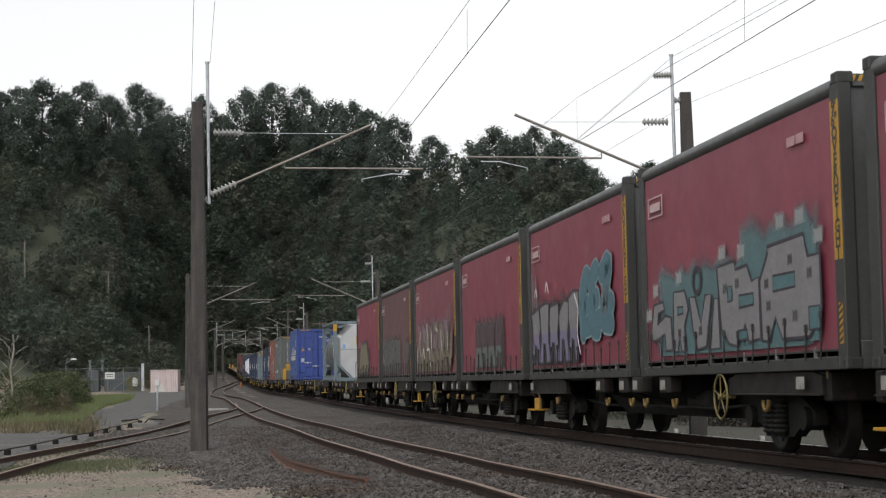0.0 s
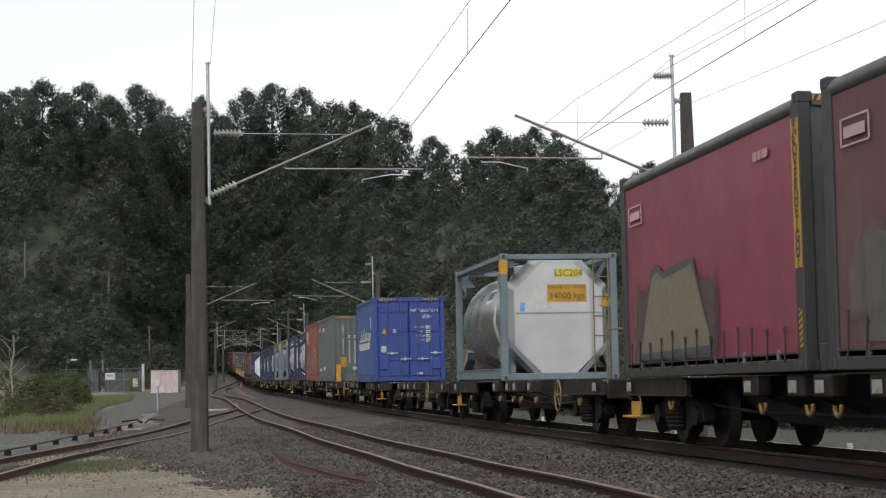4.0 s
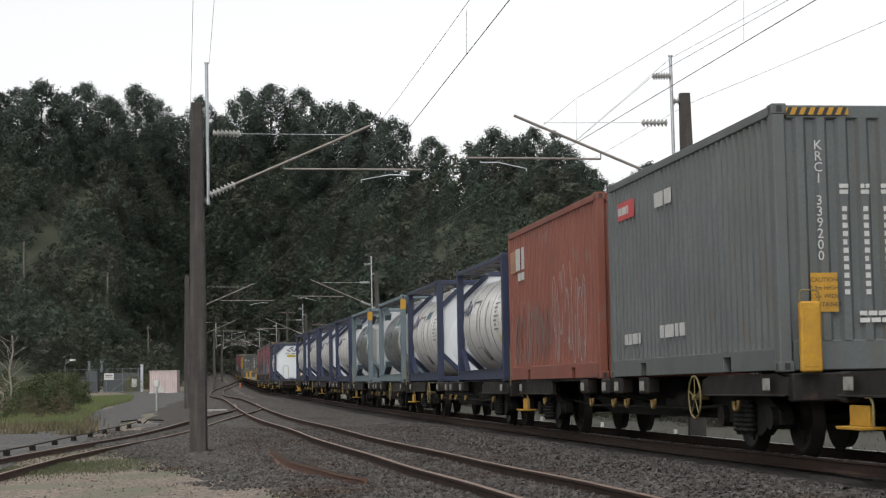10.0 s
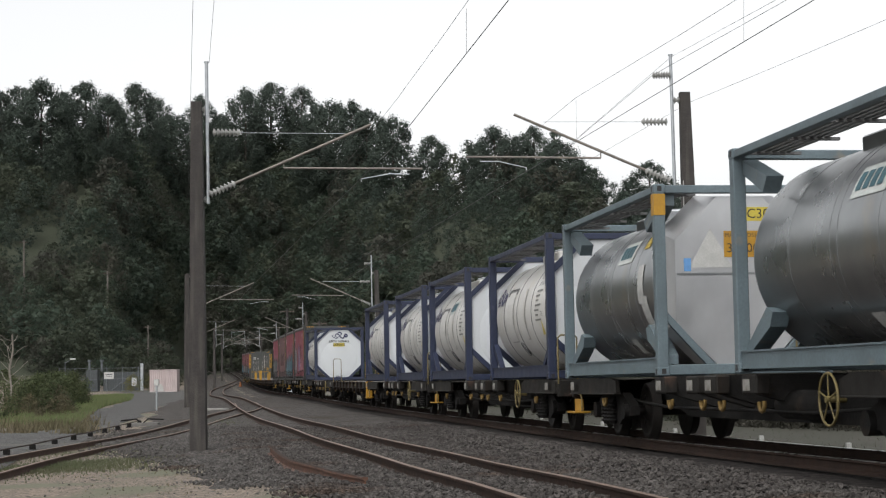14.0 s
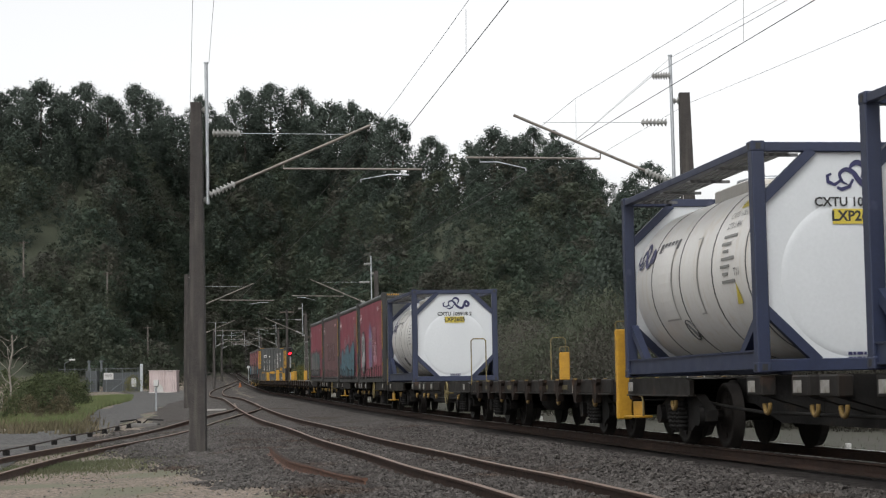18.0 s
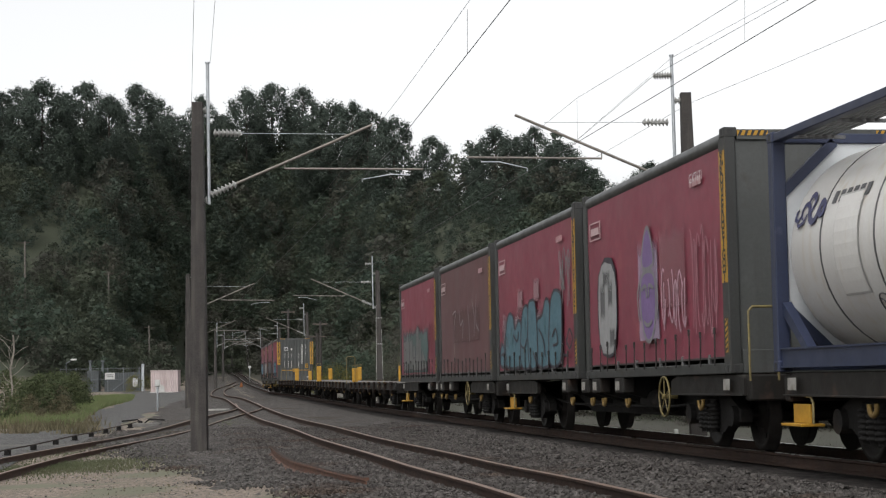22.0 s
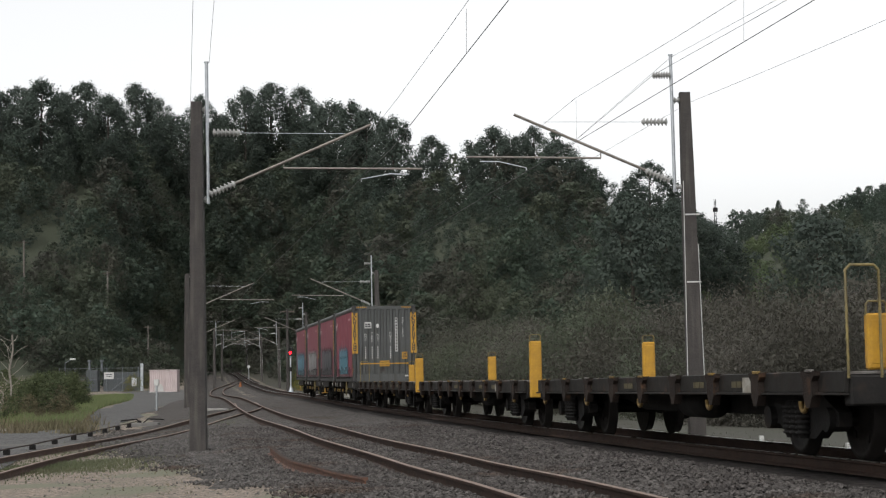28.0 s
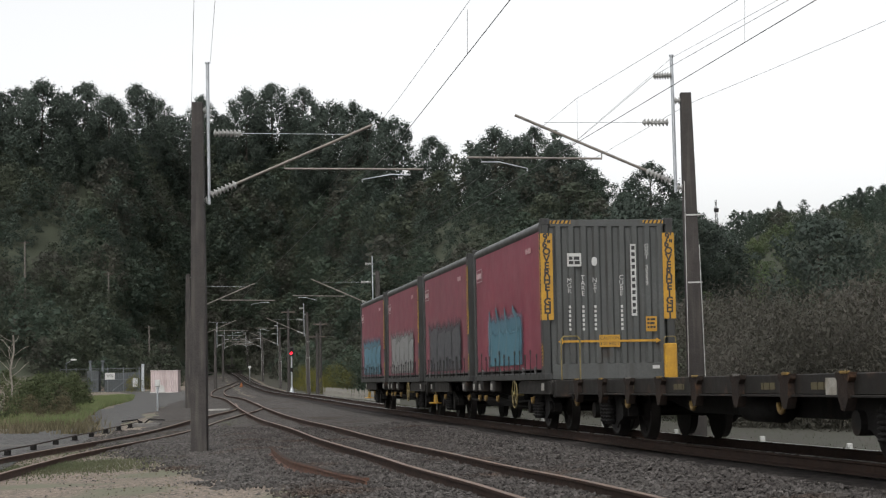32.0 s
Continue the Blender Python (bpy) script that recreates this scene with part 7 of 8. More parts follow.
c = red(67.55, 0, 21)
writing("lettering", "GXT671", 0.17, P_WHITE, c, on_side(1.2, ZB + 2.45, SY))
face = part("painted_oval", flat_shape(blob(random.Random(5), 0, 0.75, 1.25, 1.5, 18, 0.04)), P_INK, c, "large painted pale oval with grey shading", on_side(6.1, ZB + 0.3, SY))
part("oval", flat_shape(blob(random.Random(6), 0, 0.75, 1.15, 1.4, 18, 0.04), 0.0045), P_PALE, face)
for x, z, w, h in ((-0.28, 0.35, 0.5, 1.0), (0.22, 0.6, 0.45, 0.7), (0.3, 0.05, 0.5, 0.5), (0.0, 1.0, 0.7, 0.4)):
    haze(face, pose(x, z, 0.0052), w, h, (0.10, 0.10, 0.105), 0.6)
haze(c, on_side(3.65, ZB + 0.5, SY), 1.3, 1.75, (0.34, 0.26, 0.36), 0.75)
g = blocks(c, on_side(4.15, ZB + 0.5, SY + 0.002), [[(0.1, 0.45), (0.25, 0.1), (0.5, -0.02), (0.75, 0.1), (0.9, 0.45), (0.85, 0.85), (0.5, 0.95), (0.15, 0.85)], [(0.25, 1.0), (0.3, 1.35), (0.55, 1.55), (0.75, 1.3), (0.8, 1.02)]], P_VIOLET, P_SILVER, None, 0.6, 0.03, True)
strokes(g, [[(0.2, 0.7), (0.4, 0.75), (0.45, 0.6)], [(0.55, 0.6), (0.6, 0.75), (0.8, 0.7)], [(0.3, 0.25), (0.5, 0.2), (0.7, 0.25)], [(0.02, 0.3), (-0.05, 0.6), (0.05, 0.8)], [(0.98, 0.3), (1.05, 0.6), (0.95, 0.8)]], 0.028, P_SILVER)
haze(c, on_side(2.4, ZB + 0.9, SY), 1.5, 1.3, (0.30, 0.13, 0.15), 0.5)
scrawl(c, on_side(2.35, ZB + 0.6, SY), 1.2, 0.8, 6, P_PINK, 24, 0.018)
scrawl(c, on_side(1.0, ZB + 0.5, SY), 1.2, 1.4, 7, paint("thin pink spray paint", (0.34, 0.15, 0.18)), 25)
c = red(75.75, 0, 22)
haze(c, on_side(4.0, ZB + 0.26, SY), 7.0, 1.3, (0.20, 0.15, 0.17), 0.7)
for x, z in ((4.9, 1.15), (3.3, 1.25)):
    haze(c, on_side(x, ZB + z, SY + 0.0006), 0.8, 0.75, (0.30, 0.17, 0.19), 0.75)
g = blocks(c, on_side(7.2, ZB + 0.27, SY + 0.002) @ Matrix.Diagonal((1.22, 0.8, 1, 1)), [
    [(0.45, 0.05), (0.6, 0.9), (0.9, 1.3), (1.25, 1.2), (1.4, 0.9), (1.75, 1.1), (2.0, 0.85), (2.1, 0.05)], [(1.9, 0.05), (2.0, 1.1), (2.3, 1.4), (2.6, 1.2), (2.65, 0.05)],
    [(2.55, 0.05), (2.55, 1.3), (2.85, 1.5), (3.15, 1.3), (3.2, 0.05)], [(3.15, 0.05), (3.2, 0.95), (3.6, 1.1), (3.9, 1.45), (4.2, 1.2), (4.15, 0.05)],
    [(4.1, 0.05), (4.2, 1.2), (4.5, 1.58), (4.95, 1.45), (5.0, 0.9), (4.85, 0.05)], [(0.1, 0.05), (0.1, 0.45), (0.35, 0.55), (0.55, 0.05)]], P_BLUE, P_INK, None, 0.6, 0.034, True)
strokes(g, [[(1.3, 0.75), (1.6, 0.6), (1.75, 0.8)], [(1.9, 0.5), (2.2, 0.42), (2.4, 0.6)], [(3.4, 0.8), (3.7, 0.55), (3.8, 0.2)], [(4.35, 0.6), (4.6, 0.75), (4.7, 0.45), (4.4, 0.4)], [(5.3, 0.4), (5.5, 0.7), (5.7, 0.5), (5.5, 0.3), (5.3, 0.5)],
            [(0.2, 0.3), (0.5, 0.35)], [(2.9, 0.3), (3.1, 0.1)], [(4.9, 0.2), (5.4, 0.15)]], 0.03, P_INK)
strokes(g, [[(1.1, 0.95), (1.2, 0.5)], [(2.3, 1.1), (2.35, 0.7)], [(3.8, 1.1), (3.85, 0.7)]], 0.02, P_TEAL)
scrawl(c, on_side(0.85, ZB + 1.3, SY), 0.9, 0.9, 5, P_SILVER, 27, 0.018)
scrawl(c, on_side(6.9, ZB + 0.25, SY + 0.004), 1.2, 0.7, 6, P_DARK, 28, 0.018)
c = red(84.0, 2, 23)
g = haze(c, on_side(3.4, ZB + 0.9, SY), 4.6, 1.0, (0.14, 0.075, 0.075), 0.4)
strokes(g, [[(-1.9, 0.7), (-1.4, 0.75), (-1.7, 0.4), (-1.75, 0.0), (-1.6, -0.4)], [(-0.9, 0.75), (-0.7, 0.4), (-0.3, 0.5), (-0.45, 0.1)], [(0.4, 0.8), (0.55, 0.3), (0.6, 0.0)], [(1.0, 0.9), (1.3, 0.5), (1.2, 0.1)],
            [(1.6, 1.0), (1.5, 0.4), (1.9, 0.2)]], 0.022, paint("thin pale paint", (0.2, 0.17, 0.17)), 0.003)
c = red(92.25, 0, 24)
haze(c, on_side(4.1, ZB + 0.26, SY), 6.3, 1.5, (0.075, 0.125, 0.12), 0.85)
g = blocks(c, on_side(6.85, ZB + 0.27, SY + 0.002) @ Matrix.Diagonal((1.05, 0.8, 1, 1)), [
    [(0.2, 0.05), (0.15, 1.1), (0.8, 1.15), (1.05, 1.45), (1.35, 1.05), (1.4, 0.5), (1.25, 0.05)], [(1.4, 0.1), (1.5, 1.25), (1.75, 1.1), (2.1, 1.2), (2.15, 0.1)], [(2.15, 0.05), (2.3, 0.9), (2.6, 0.95), (2.8, 0.05)],
    [(2.75, 0.05), (2.9, 1.45), (3.1, 1.6), (3.4, 1.5), (3.4, 0.05)], [(3.4, 0.05), (3.5, 1.1), (3.8, 1.15), (3.95, 0.05)], [(3.95, 0.05), (4.1, 0.75), (4.4, 0.55), (5.0, 0.1)]], P_GREY, P_INK, None, 0.6, 0.034)
strokes(g, [[(0.55, 0.35), (0.5, 0.75), (0.85, 0.8), (0.85, 0.35), (0.55, 0.35)], [(1.8, 0.9), (1.85, 0.3)], [(3.1, 1.3), (3.15, 0.6)], [(2.3, 0.5), (2.7, 0.5)], [(3.9, 0.6), (4.3, 0.2)]], 0.024, P_DARK)
scrawl(c, on_side(0.85, ZB + 0.8, SY), 0.8, 0.9, 4, P_MAROON, 45, 0.02)
c = red(169.4, 0, 31, True)
haze(c, on_side(3.9, ZB + 0.3, SY), 4.6, 1.3, (0.062, 0.165, 0.22), 0.85)
strokes(haze(c, on_side(3.9, ZB + 0.3, SY + 0.001), 4.0, 0.9, (0.075, 0.2, 0.26), 0.8), [[(-1.7, 1.1), (-1.5, 0.5), (-1.6, 0.1)], [(-0.9, 1.15), (-0.5, 0.7), (-0.8, 0.2)], [(0.1, 1.1), (0.3, 0.6), (0.1, 0.2)], [(1.0, 1.1), (1.4, 0.8), (1.1, 0.2)]], 0.07, P_BLUE, 0.003)
overheight(c, on_front(-1.13, ZB + 1.85, 0.0))
ov = overheight(c, on_front(1.13, ZB + 1.85, 0.0))
part("square_mark", plate(0.26, 0.24), WHITE, c, "white square sign", on_front(0.62, ZB + 2.15, 0.006))
bars("sign_bar", c, on_front(0.62, ZB + 2.18, 0.001), 2, 0.2, 0.06, 0.02, BLACK, 3)
part("oval_mark", flat_shape(blob(random.Random(3), 0, 0, 0.1, 0.16, 12, 0.0)), WHITE, c, at=on_front(0.25, ZB + 2.12, 0.006))
for wd, y in (("M\nG\nR", 0.72), ("T\nA\nR\nE", 0.47), ("N\nE\nT", 0.25), ("C\nU\nB\nE", -0.24)):
    writing("lettering", wd, 0.12, WHITE, c, on_front(y, ZB + 1.68, 0.006), 1, 0.8)
    bars("small_print", c, on_front(y, ZB + 1.3, 0.006), 6, 0.04, 0.05, 0.03, WHITE, 5)
part("number_strip", plate(0.1, 1.3), WHITE, c, "white number strip", on_front(-0.47, ZB + 1.78, 0.007))
bars("number_bar", c, on_front(-0.47, ZB + 2.36, 0.002), 11, 0.06, 0.07, 0.045, BLACK, 6)
writing("lettering", "G\nX\nT\n\n3\n5\n5\n9", 0.12, WHITE, c, on_front(-0.72, ZB + 2.05, 0.006), 1, 0.8)
y = part("caution_plate", plate(0.2, 0.27), YELLOW, c, "yellow caution plate", on_front(-0.78, ZB + 0.98, 0.007))
bars("plate_bar", y, pose(0, 0.08, 0.005), 3, 0.15, 0.04, 0.03, BLACK, 8)
arrow = part("width_arrow", flat_shape([(-0.95, 0), (-0.86, 0.05), (-0.86, 0.02), (0.86, 0.02), (0.86, 0.05), (0.95, 0), (0.86, -0.05), (0.86, -0.02), (-0.86, -0.02), (-0.86, -0.05)]), YELLOW, c, "yellow width arrow", on_front(0.0, ZB + 0.68, 0.006))
part("arrow_plate", plate(0.38, 0.22), YELLOW, arrow, at=pose(0, 0, 0.003))
writing("lettering", "CAUTION\n2.50 WIDE", 0.08, BLACK, arrow, pose(0, 0, 0.009), 1, 1.2)
part("small_plate", plate(0.13, 0.06), WHITE, c, at=on_front(-0.85, ZB + 0.2, 0.014))
for s0, tone, seed, col, letters in ((177.85, 1, 33, (0.05, 0.05, 0.055), 4), (186.5, 1, 35, (0.19, 0.19, 0.185), 5), (195.0, 1, 37, (0.065, 0.16, 0.21), 4)):
    c = red(s0, tone, seed)
    haze(c, on_side(3.84, ZB + 0.26, SY), 6.6, 1.55, col, 0.85)
    blocks(c, on_side(6.4, ZB + 0.28, SY + 0.002), jagged(random.Random(seed), 0.0, 5.2, letters, 1.05), paint("faded spray paint", tuple(round(v * 1.2, 3) for v in col)), P_DARK, None, 0.6, 0.02)

# wagons
proto = {True: container_wagon(True), False: container_wagon(False)}
flat = flat_wagon()
used = set()


def put_wagon(key, model, s0, length):
    if key in used:
        w = copy_thing(model, Matrix())
    else:
        used.add(key)
        w = model
    load_on(w, s0, length)
    return w


PITCH = 16.83
for k in range(-7, 5):
    w = put_wagon(k not in (-5, -1, 1), proto[k not in (-5, -1, 1)], -47.3 + PITCH * k, 15.7)
for s0 in (50.35, 67.15, 83.95, 168.95, 185.75):
    put_wagon(True, proto[True], s0, 15.7)
flats = [put_wagon("flat", flat, s0, 15.4) for s0 in (101.6, 118.5, 135.2, 152.1)]
short = load_on(flat_wagon(13.0), 36.6, 13.0)
wagons = [t for t in TRAIN if t[0].name.startswith(("container_wagon", "flat_wagon"))]
at = {round(s0): ob for ob, s0, _ in wagons}
for s0 in (-148, -131, -115, -98):
    handrail(at[s0], 0.06, 0.95, 0.75)
    post_box(at[s0], 0.1, -0.9, YELLOW)
handrail(at[-64], -0.02, 0.92, 0.95, ORANGE)
post_box(at[-64], -0.08, -0.92, YELLOW, 0.72)
post_box(at[-81], 0.2, 0.75, ORANGE, 0.78)
post_box(at[-47], -0.1, 0.95, YELLOW, 0.75)
handrail(at[-47], -0.06, -0.9, 0.75)
for s0 in (-30, -14, 3, 20):
    handrail(at[s0], 0.0, 0.95, 0.75)
post_box(at[37], 0.0, 1.0, YELLOW, 0.74, 0.32)
post_box(at[37], 12.9, -0.87, YELLOW, 0.62)
handrail(at[50], 0.05, 0.95, 0.95)
handrail(at[50], 0.05, -0.9, 0.95)
handrail(at[67], 0.0, 0.95, 0.75)
post_box(at[102], 15.2, -0.87, YELLOW, 0.62)
handrail(at[118], 0.0, 0.98, 1.0)
post_box(at[118], 0.12, 0.80, YELLOW, 0.55)
post_box(at[118], 15.2, -0.87, YELLOW, 0.66)
post_box(at[135], -0.2, 1.0, YELLOW, 0.74, 0.6)
post_box(at[135], 15.3, -0.87, YELLOW, 0.66)
post_box(at[152], -0.3, 1.0, YELLOW, 0.66, 0.62)
handrail(at[169], 0.1, 0.8, 0.75)
post_box(at[169], -0.05, -0.98, YELLOW, 0.62, 0.62)


# ---- along the line: wires, further masts, signal, fences ----
def wire(name, pts, r, label, sag=0.0):
    """One overhead wire through its supports; it hangs a little between them."""
    out = []
    for a, b in zip(pts, pts[1:]):
        a, b = Vector(a), Vector(b)
        for i in range(8):
            t = i / 8
            p = a.lerp(b, t)
            out.append(p - Vector((0, 0, sag * 4 * t * (1 - t))))
    out.append(Vector(pts[-1]))
    return single(name, Mesh().path(out, r, 5), WIRE, label, "overhead wire", group="overhead wires")


mast_left, mast_right = [o for o in bpy.data.objects if o.name.startswith("catenary_mast")]
if mast_left.children[0].data.vertices[0].co.x > 0:
    mast_left, mast_right = mast_right, mast_left
for z in (P(1213, 383)[2], P(1217, 502)[2]):
    band = Mesh().box(5.12 - 0.15, 5.12 + 0.15, Y1 - 0.15, Y1 + 0.15, z, z + 0.03)
    part("band", band, WHITE, mast_right, "white band")
part("conduit", Mesh().tube((4.93, Y1 - 0.17, 0.6), (4.95, Y1 - 0.15, 4.9), 0.009, n=6), WHITE, mast_right, "white cable conduit")
part("conduit", Mesh().tube((5.28, Y1 - 0.17, 0.2), (5.22, Y1 - 0.15, 3.6), 0.009, n=6), WHITE, mast_right, "white cable conduit")
ins = P(1155, 135)
part("feeder_insulator", insulator(Mesh(), P(1187, 134), ins, 7), PORCELAIN, mast_right)
far_masts = (94, 152, 210, 268, 326)
for y in far_masts:
    dz = float(rise(y))
    copy_thing(mast_right, pose(float(main_x(y) - main_x(Y1)), y - Y1, dz))
for y, x in ((94, -13.7), (152, -21.6), (210, -27.4), (268, -33.8), (326, -39.5)):
    copy_thing(mast_left, pose(x + 5.03, y - Y1, float(rise(y))))

near = [(float(main_x(y)), y) for y in (-22, 36)]
span = [-22, 36, 94, 152, 210, 268, 326]
wire("contact_wire", [(float(main_x(y)) + (0.12 if i % 2 else -0.12), y, 5.62 + float(rise(y))) for i, y in enumerate(span)], 0.0065, "taut dark contact wire over the main track", 0.0)
wire("messenger_wire", [(float(main_x(y)) + 0.45, y, 6.72 + float(rise(y))) for y in span], 0.0042, "thin messenger wire hung over the main track", 0.35)
sid = lambda y: float(np.interp(y, [p.y for p in SIDING], [p.x for p in SIDING]))
span2 = [-22, 36, 94, 152, 210]
wire("contact_wire", [(6.75, -22, 5.7), (-1.0, 36, 5.7)] + [(sid(y) + 0.3, y, 5.7 + float(rise(y))) for y in span2[2:]], 0.0065, "taut dark contact wire over the siding")
wire("messenger_wire", [(6.55, -22, 6.55), (-0.88, 36, 6.72)] + [(sid(y) + 0.3, y, 6.72 + float(rise(y))) for y in span2[2:]], 0.0042, "thin messenger wire hung over the siding", 0.3)
wire("feeder_wire", [Vector((6.15, 30.59, 7.5)) + (Vector((6.15, 30.59, 7.5)) - ins) * 6, ins], 0.005, "feeder wire from the mast top", 0.0)
wire("feeder_wire", [ins, at_depth(*BEAR(1000, 266), 60)], 0.0055, "feeder wire that drops from the insulator")
wire("second_feeder", [Vector((6.4, 30.4, 7.72)) + Vector((8, -36, 0.2)), P(1187, 103), at_depth(*BEAR(1004, 262), 61)], 0.0038, "second thin feeder wire")
wire("earth_wire", [Vector((6.99, 27.2, 6.5)) * 2 - Vector((5.1, 35.8, 6.5)) + Vector((3, -14, 0)), P(1220, 183), (float(main_x(94)) + 2.75, 94, 6.4)], 0.0038, "earth wire along the post tops", 0.1)
wire("stay_wire", [(-1.0, 8, 6.9), P(338, 180), P(333, 352)], 0.0038, "thin wire beside the post")
wire("stay_wire", [(-1.2, 12, 7.7), P(371, 112)], 0.0038, "thin wire from the tube's top")
for px, py, qx, qy in ((826, 17, 826, 97), (1317, 0, 1317, 73), (1020, 177, 1021, 247)):
    d = 22.5 if px < 1000 else 25.5 if px > 1100 else 36.5
    single("dropper", Mesh().tube(at_depth(*BEAR(px, py), d * 1.02), at_depth(*BEAR(qx, qy), d), 0.003, n=5), WIRE, "thin dropper between two overhead wires", "overhead wire", group="overhead wires")

# plain timber poles beyond
for x, y, h in ((-12.1, 171, 7.2), (-15.2, 171, 8.0), (-10.9, 150, 5.5), (-62, 260, 9), (-50, 262, 8.5), (-44, 262, 8.8), (-75, 262, 9)):
    z = float(ground_z(x, y))
    pole = thing("timber_pole", "plain grey timber pole with a short crossarm", "pole", pose(x, y, z), group="timber poles")
    part("shaft", Mesh().tube((0, 0, -0.5), (0, 0, h), 0.16, 0.11, 10), POLE if x > -20 else mat("grey timber", (0.16, 0.14, 0.12), (0.1, 0.09, 0.08), 3, 0.8), pole)
    part("crossarm", Mesh().box(-0.7, 0.7, -0.05, 0.05, h - 0.35, h - 0.22, 0.01), SLEEPER, pole)

# the signal, at danger
SX, SYY = -14.4, 165.0
sz = float(ground_z(SX, SYY))
signal = thing("railway_signal", "railway colour-light signal showing red", "signal", pose(SX, SYY, sz))
part("post", Mesh().tube((0, 0, -0.2), (0, 0, 3.6), 0.075, n=10), GALV, signal, "pale signal post")
part("foot", Mesh().tube((0, 0, -0.1), (0, 0, 0.5), 0.26, 0.1, 10), GALV, signal)
part("band", Mesh().tube((0, 0, 1.9), (0, 0, 2.3), 0.11, n=10), UNDER, signal)
head = part("head", Mesh().box(-0.22, 0.22, -0.1, 0.1, 3.35, 4.2, 0.03), BLACK, signal, "black signal head")
for i, z in enumerate((3.62, 3.95)):
    part("hood", Mesh().tube((0, -0.1, z + 0.02), (0, -0.34, z + 0.04), 0.15, 0.14, 14, False), BLACK, head)
lamp = bpy.data.materials.new("red signal lens")
lamp.use_nodes = True
lb = lamp.node_tree.nodes["Principled BSDF"]
lb.inputs["Base Color"].default_value = (0.6, 0.02, 0.02, 1)
lb.inputs["Emission Color"].default_value = (1.0, 0.006, 0.014, 1)
lb.inputs["Emission Strength"].default_value = 7
part("red_lens", Mesh().tube((0, -0.11, 3.62), (0, -0.15, 3.62), 0.12, n=16), lamp, head, "glowing red lens")

# low palisade and marker pegs beyond the main track
fence = thing("paling_fence", "weathered low paling fence beside the track", "fence")
PALE = mat("grey paling", (0.26, 0.25, 0.22), (0.18, 0.17, 0.15), 4, 0.85)
pale_me = Mesh().prism([(-0.05, -0.3), (0.05, -0.3), (0.05, 0.85), (0.0, 0.95), (-0.05, 0.85)], -0.012, 0.012, "y").data("paling", PALE)
for i in range(90):
    s = 88 + i * 0.62
    p = track(s, -4.1 + 0.05 * math.sin(i))
    part("paling", pale_me, None, fence, at=pose(p.x, p.y, float(ground_z(p.x, p.y)) + random.uniform(-0.08, 0.06), random.uniform(-3, 3), random.uniform(-5, 5), 8))
for h in (0.25, 0.6):
    part("fence_rail", Mesh().path([track(s, -4.13) + Vector((0, 0, float(ground_z(track(s, -4.13).x, track(s, -4.13).y)) - track(s, -4.13).z + h)) for s in range(88, 145, 3)], 0.03, 5), PALE, fence)
PEG = Mesh().box(-0.045, 0.045, -0.045, 0.045, -0.2, 0.42, 0.008).data("marker_peg", WHITE)
for s in (7.5, 11.4, 15.4, 19.5, 24, 30, 37, 45):
    p = track(s, -3.3)
    single("marker_peg", PEG, None, "small white marker peg in the grass", "marker peg", pose(p.x, p.y, float(ground_z(p.x, p.y))), "marker pegs")

# ---- to the left: road, rodding, huts ----
ROADMAT = mat("worn grey tar seal", (0.056, 0.054, 0.052), (0.041, 0.040, 0.039), 0.5, 0.9, bump=0.4, fine=30, spots=(0.085, 0.08, 0.07), spot_scale=0.4, grit=0.6, cells=12.0)
cl = spline([(-7.5, 12, 0), (-9.9, 34, 0), (-11.3, 48, 0), (-14.6, 75, 0), (-21.3, 130, 0), (-29, 188, 0), (-36, 215, 0)], 3)
lefts, rights = [], []
for i, (p, a, b) in enumerate(zip(cl, beside(cl, 1.7), beside(cl, -1.5))):
    wide = 1 + 1.6 * float(smooth01((p.y - 105) / 70))
    for q, out in ((p + (a - p) * wide, lefts), (p + (b - p) * wide, rights)):
        x = q.x + 0.25 * math.sin(i * 1.3)
        out.append((x, q.y, float(ground_z(x, q.y)) + 0.025))
strip("road", lefts, rights, ROADMAT, "narrow grey access road", category="road")

rod = thing("point_rodding", "row of black point rodding rollers with a steel rod", "point rodding")
ys = [31 + 3.3 * i for i in range(11)]
line = [Vector((-8.9 - 0.066 * (y - 31), y, 0)) for y in ys]
for p in line:
    p.z = float(ground_z(p.x, p.y))
stand_me = Mesh().box(-0.07, 0.07, -0.05, 0.05, -0.1, 0.15, 0.02).box(-0.11, 0.11, -0.07, 0.07, -0.1, 0.03, 0.01)
stand_me = stand_me.data("roller_stand", UNDER)
for p in line:
    part("roller_stand", stand_me, None, rod, at=pose(p.x, p.y, p.z))
part("rod", Mesh().path([p + Vector((0, 0, 0.15)) for p in line], 0.016, 6), RUST, rod, "thin steel rod")
crank = thing("point_crank", "pale concrete crank base with bent steel cranks", "point crank", pose(-10.5, 61.5, float(ground_z(-10.5, 61.5))))
part("base", Mesh().box(-0.55, 0.55, -0.3, 0.3, -0.1, 0.12, 0.02), mat("stained concrete", (0.17, 0.165, 0.155), (0.11, 0.105, 0.1), 3, 0.9), crank)
part("lever", Mesh().path([(-0.8, 0, 0.2), (-0.25, 0, 0.25), (-0.05, 0, 0.08), (0.15, 0, 0.25), (0.7, 0, 0.22)], 0.026, 6), UNDER, crank)

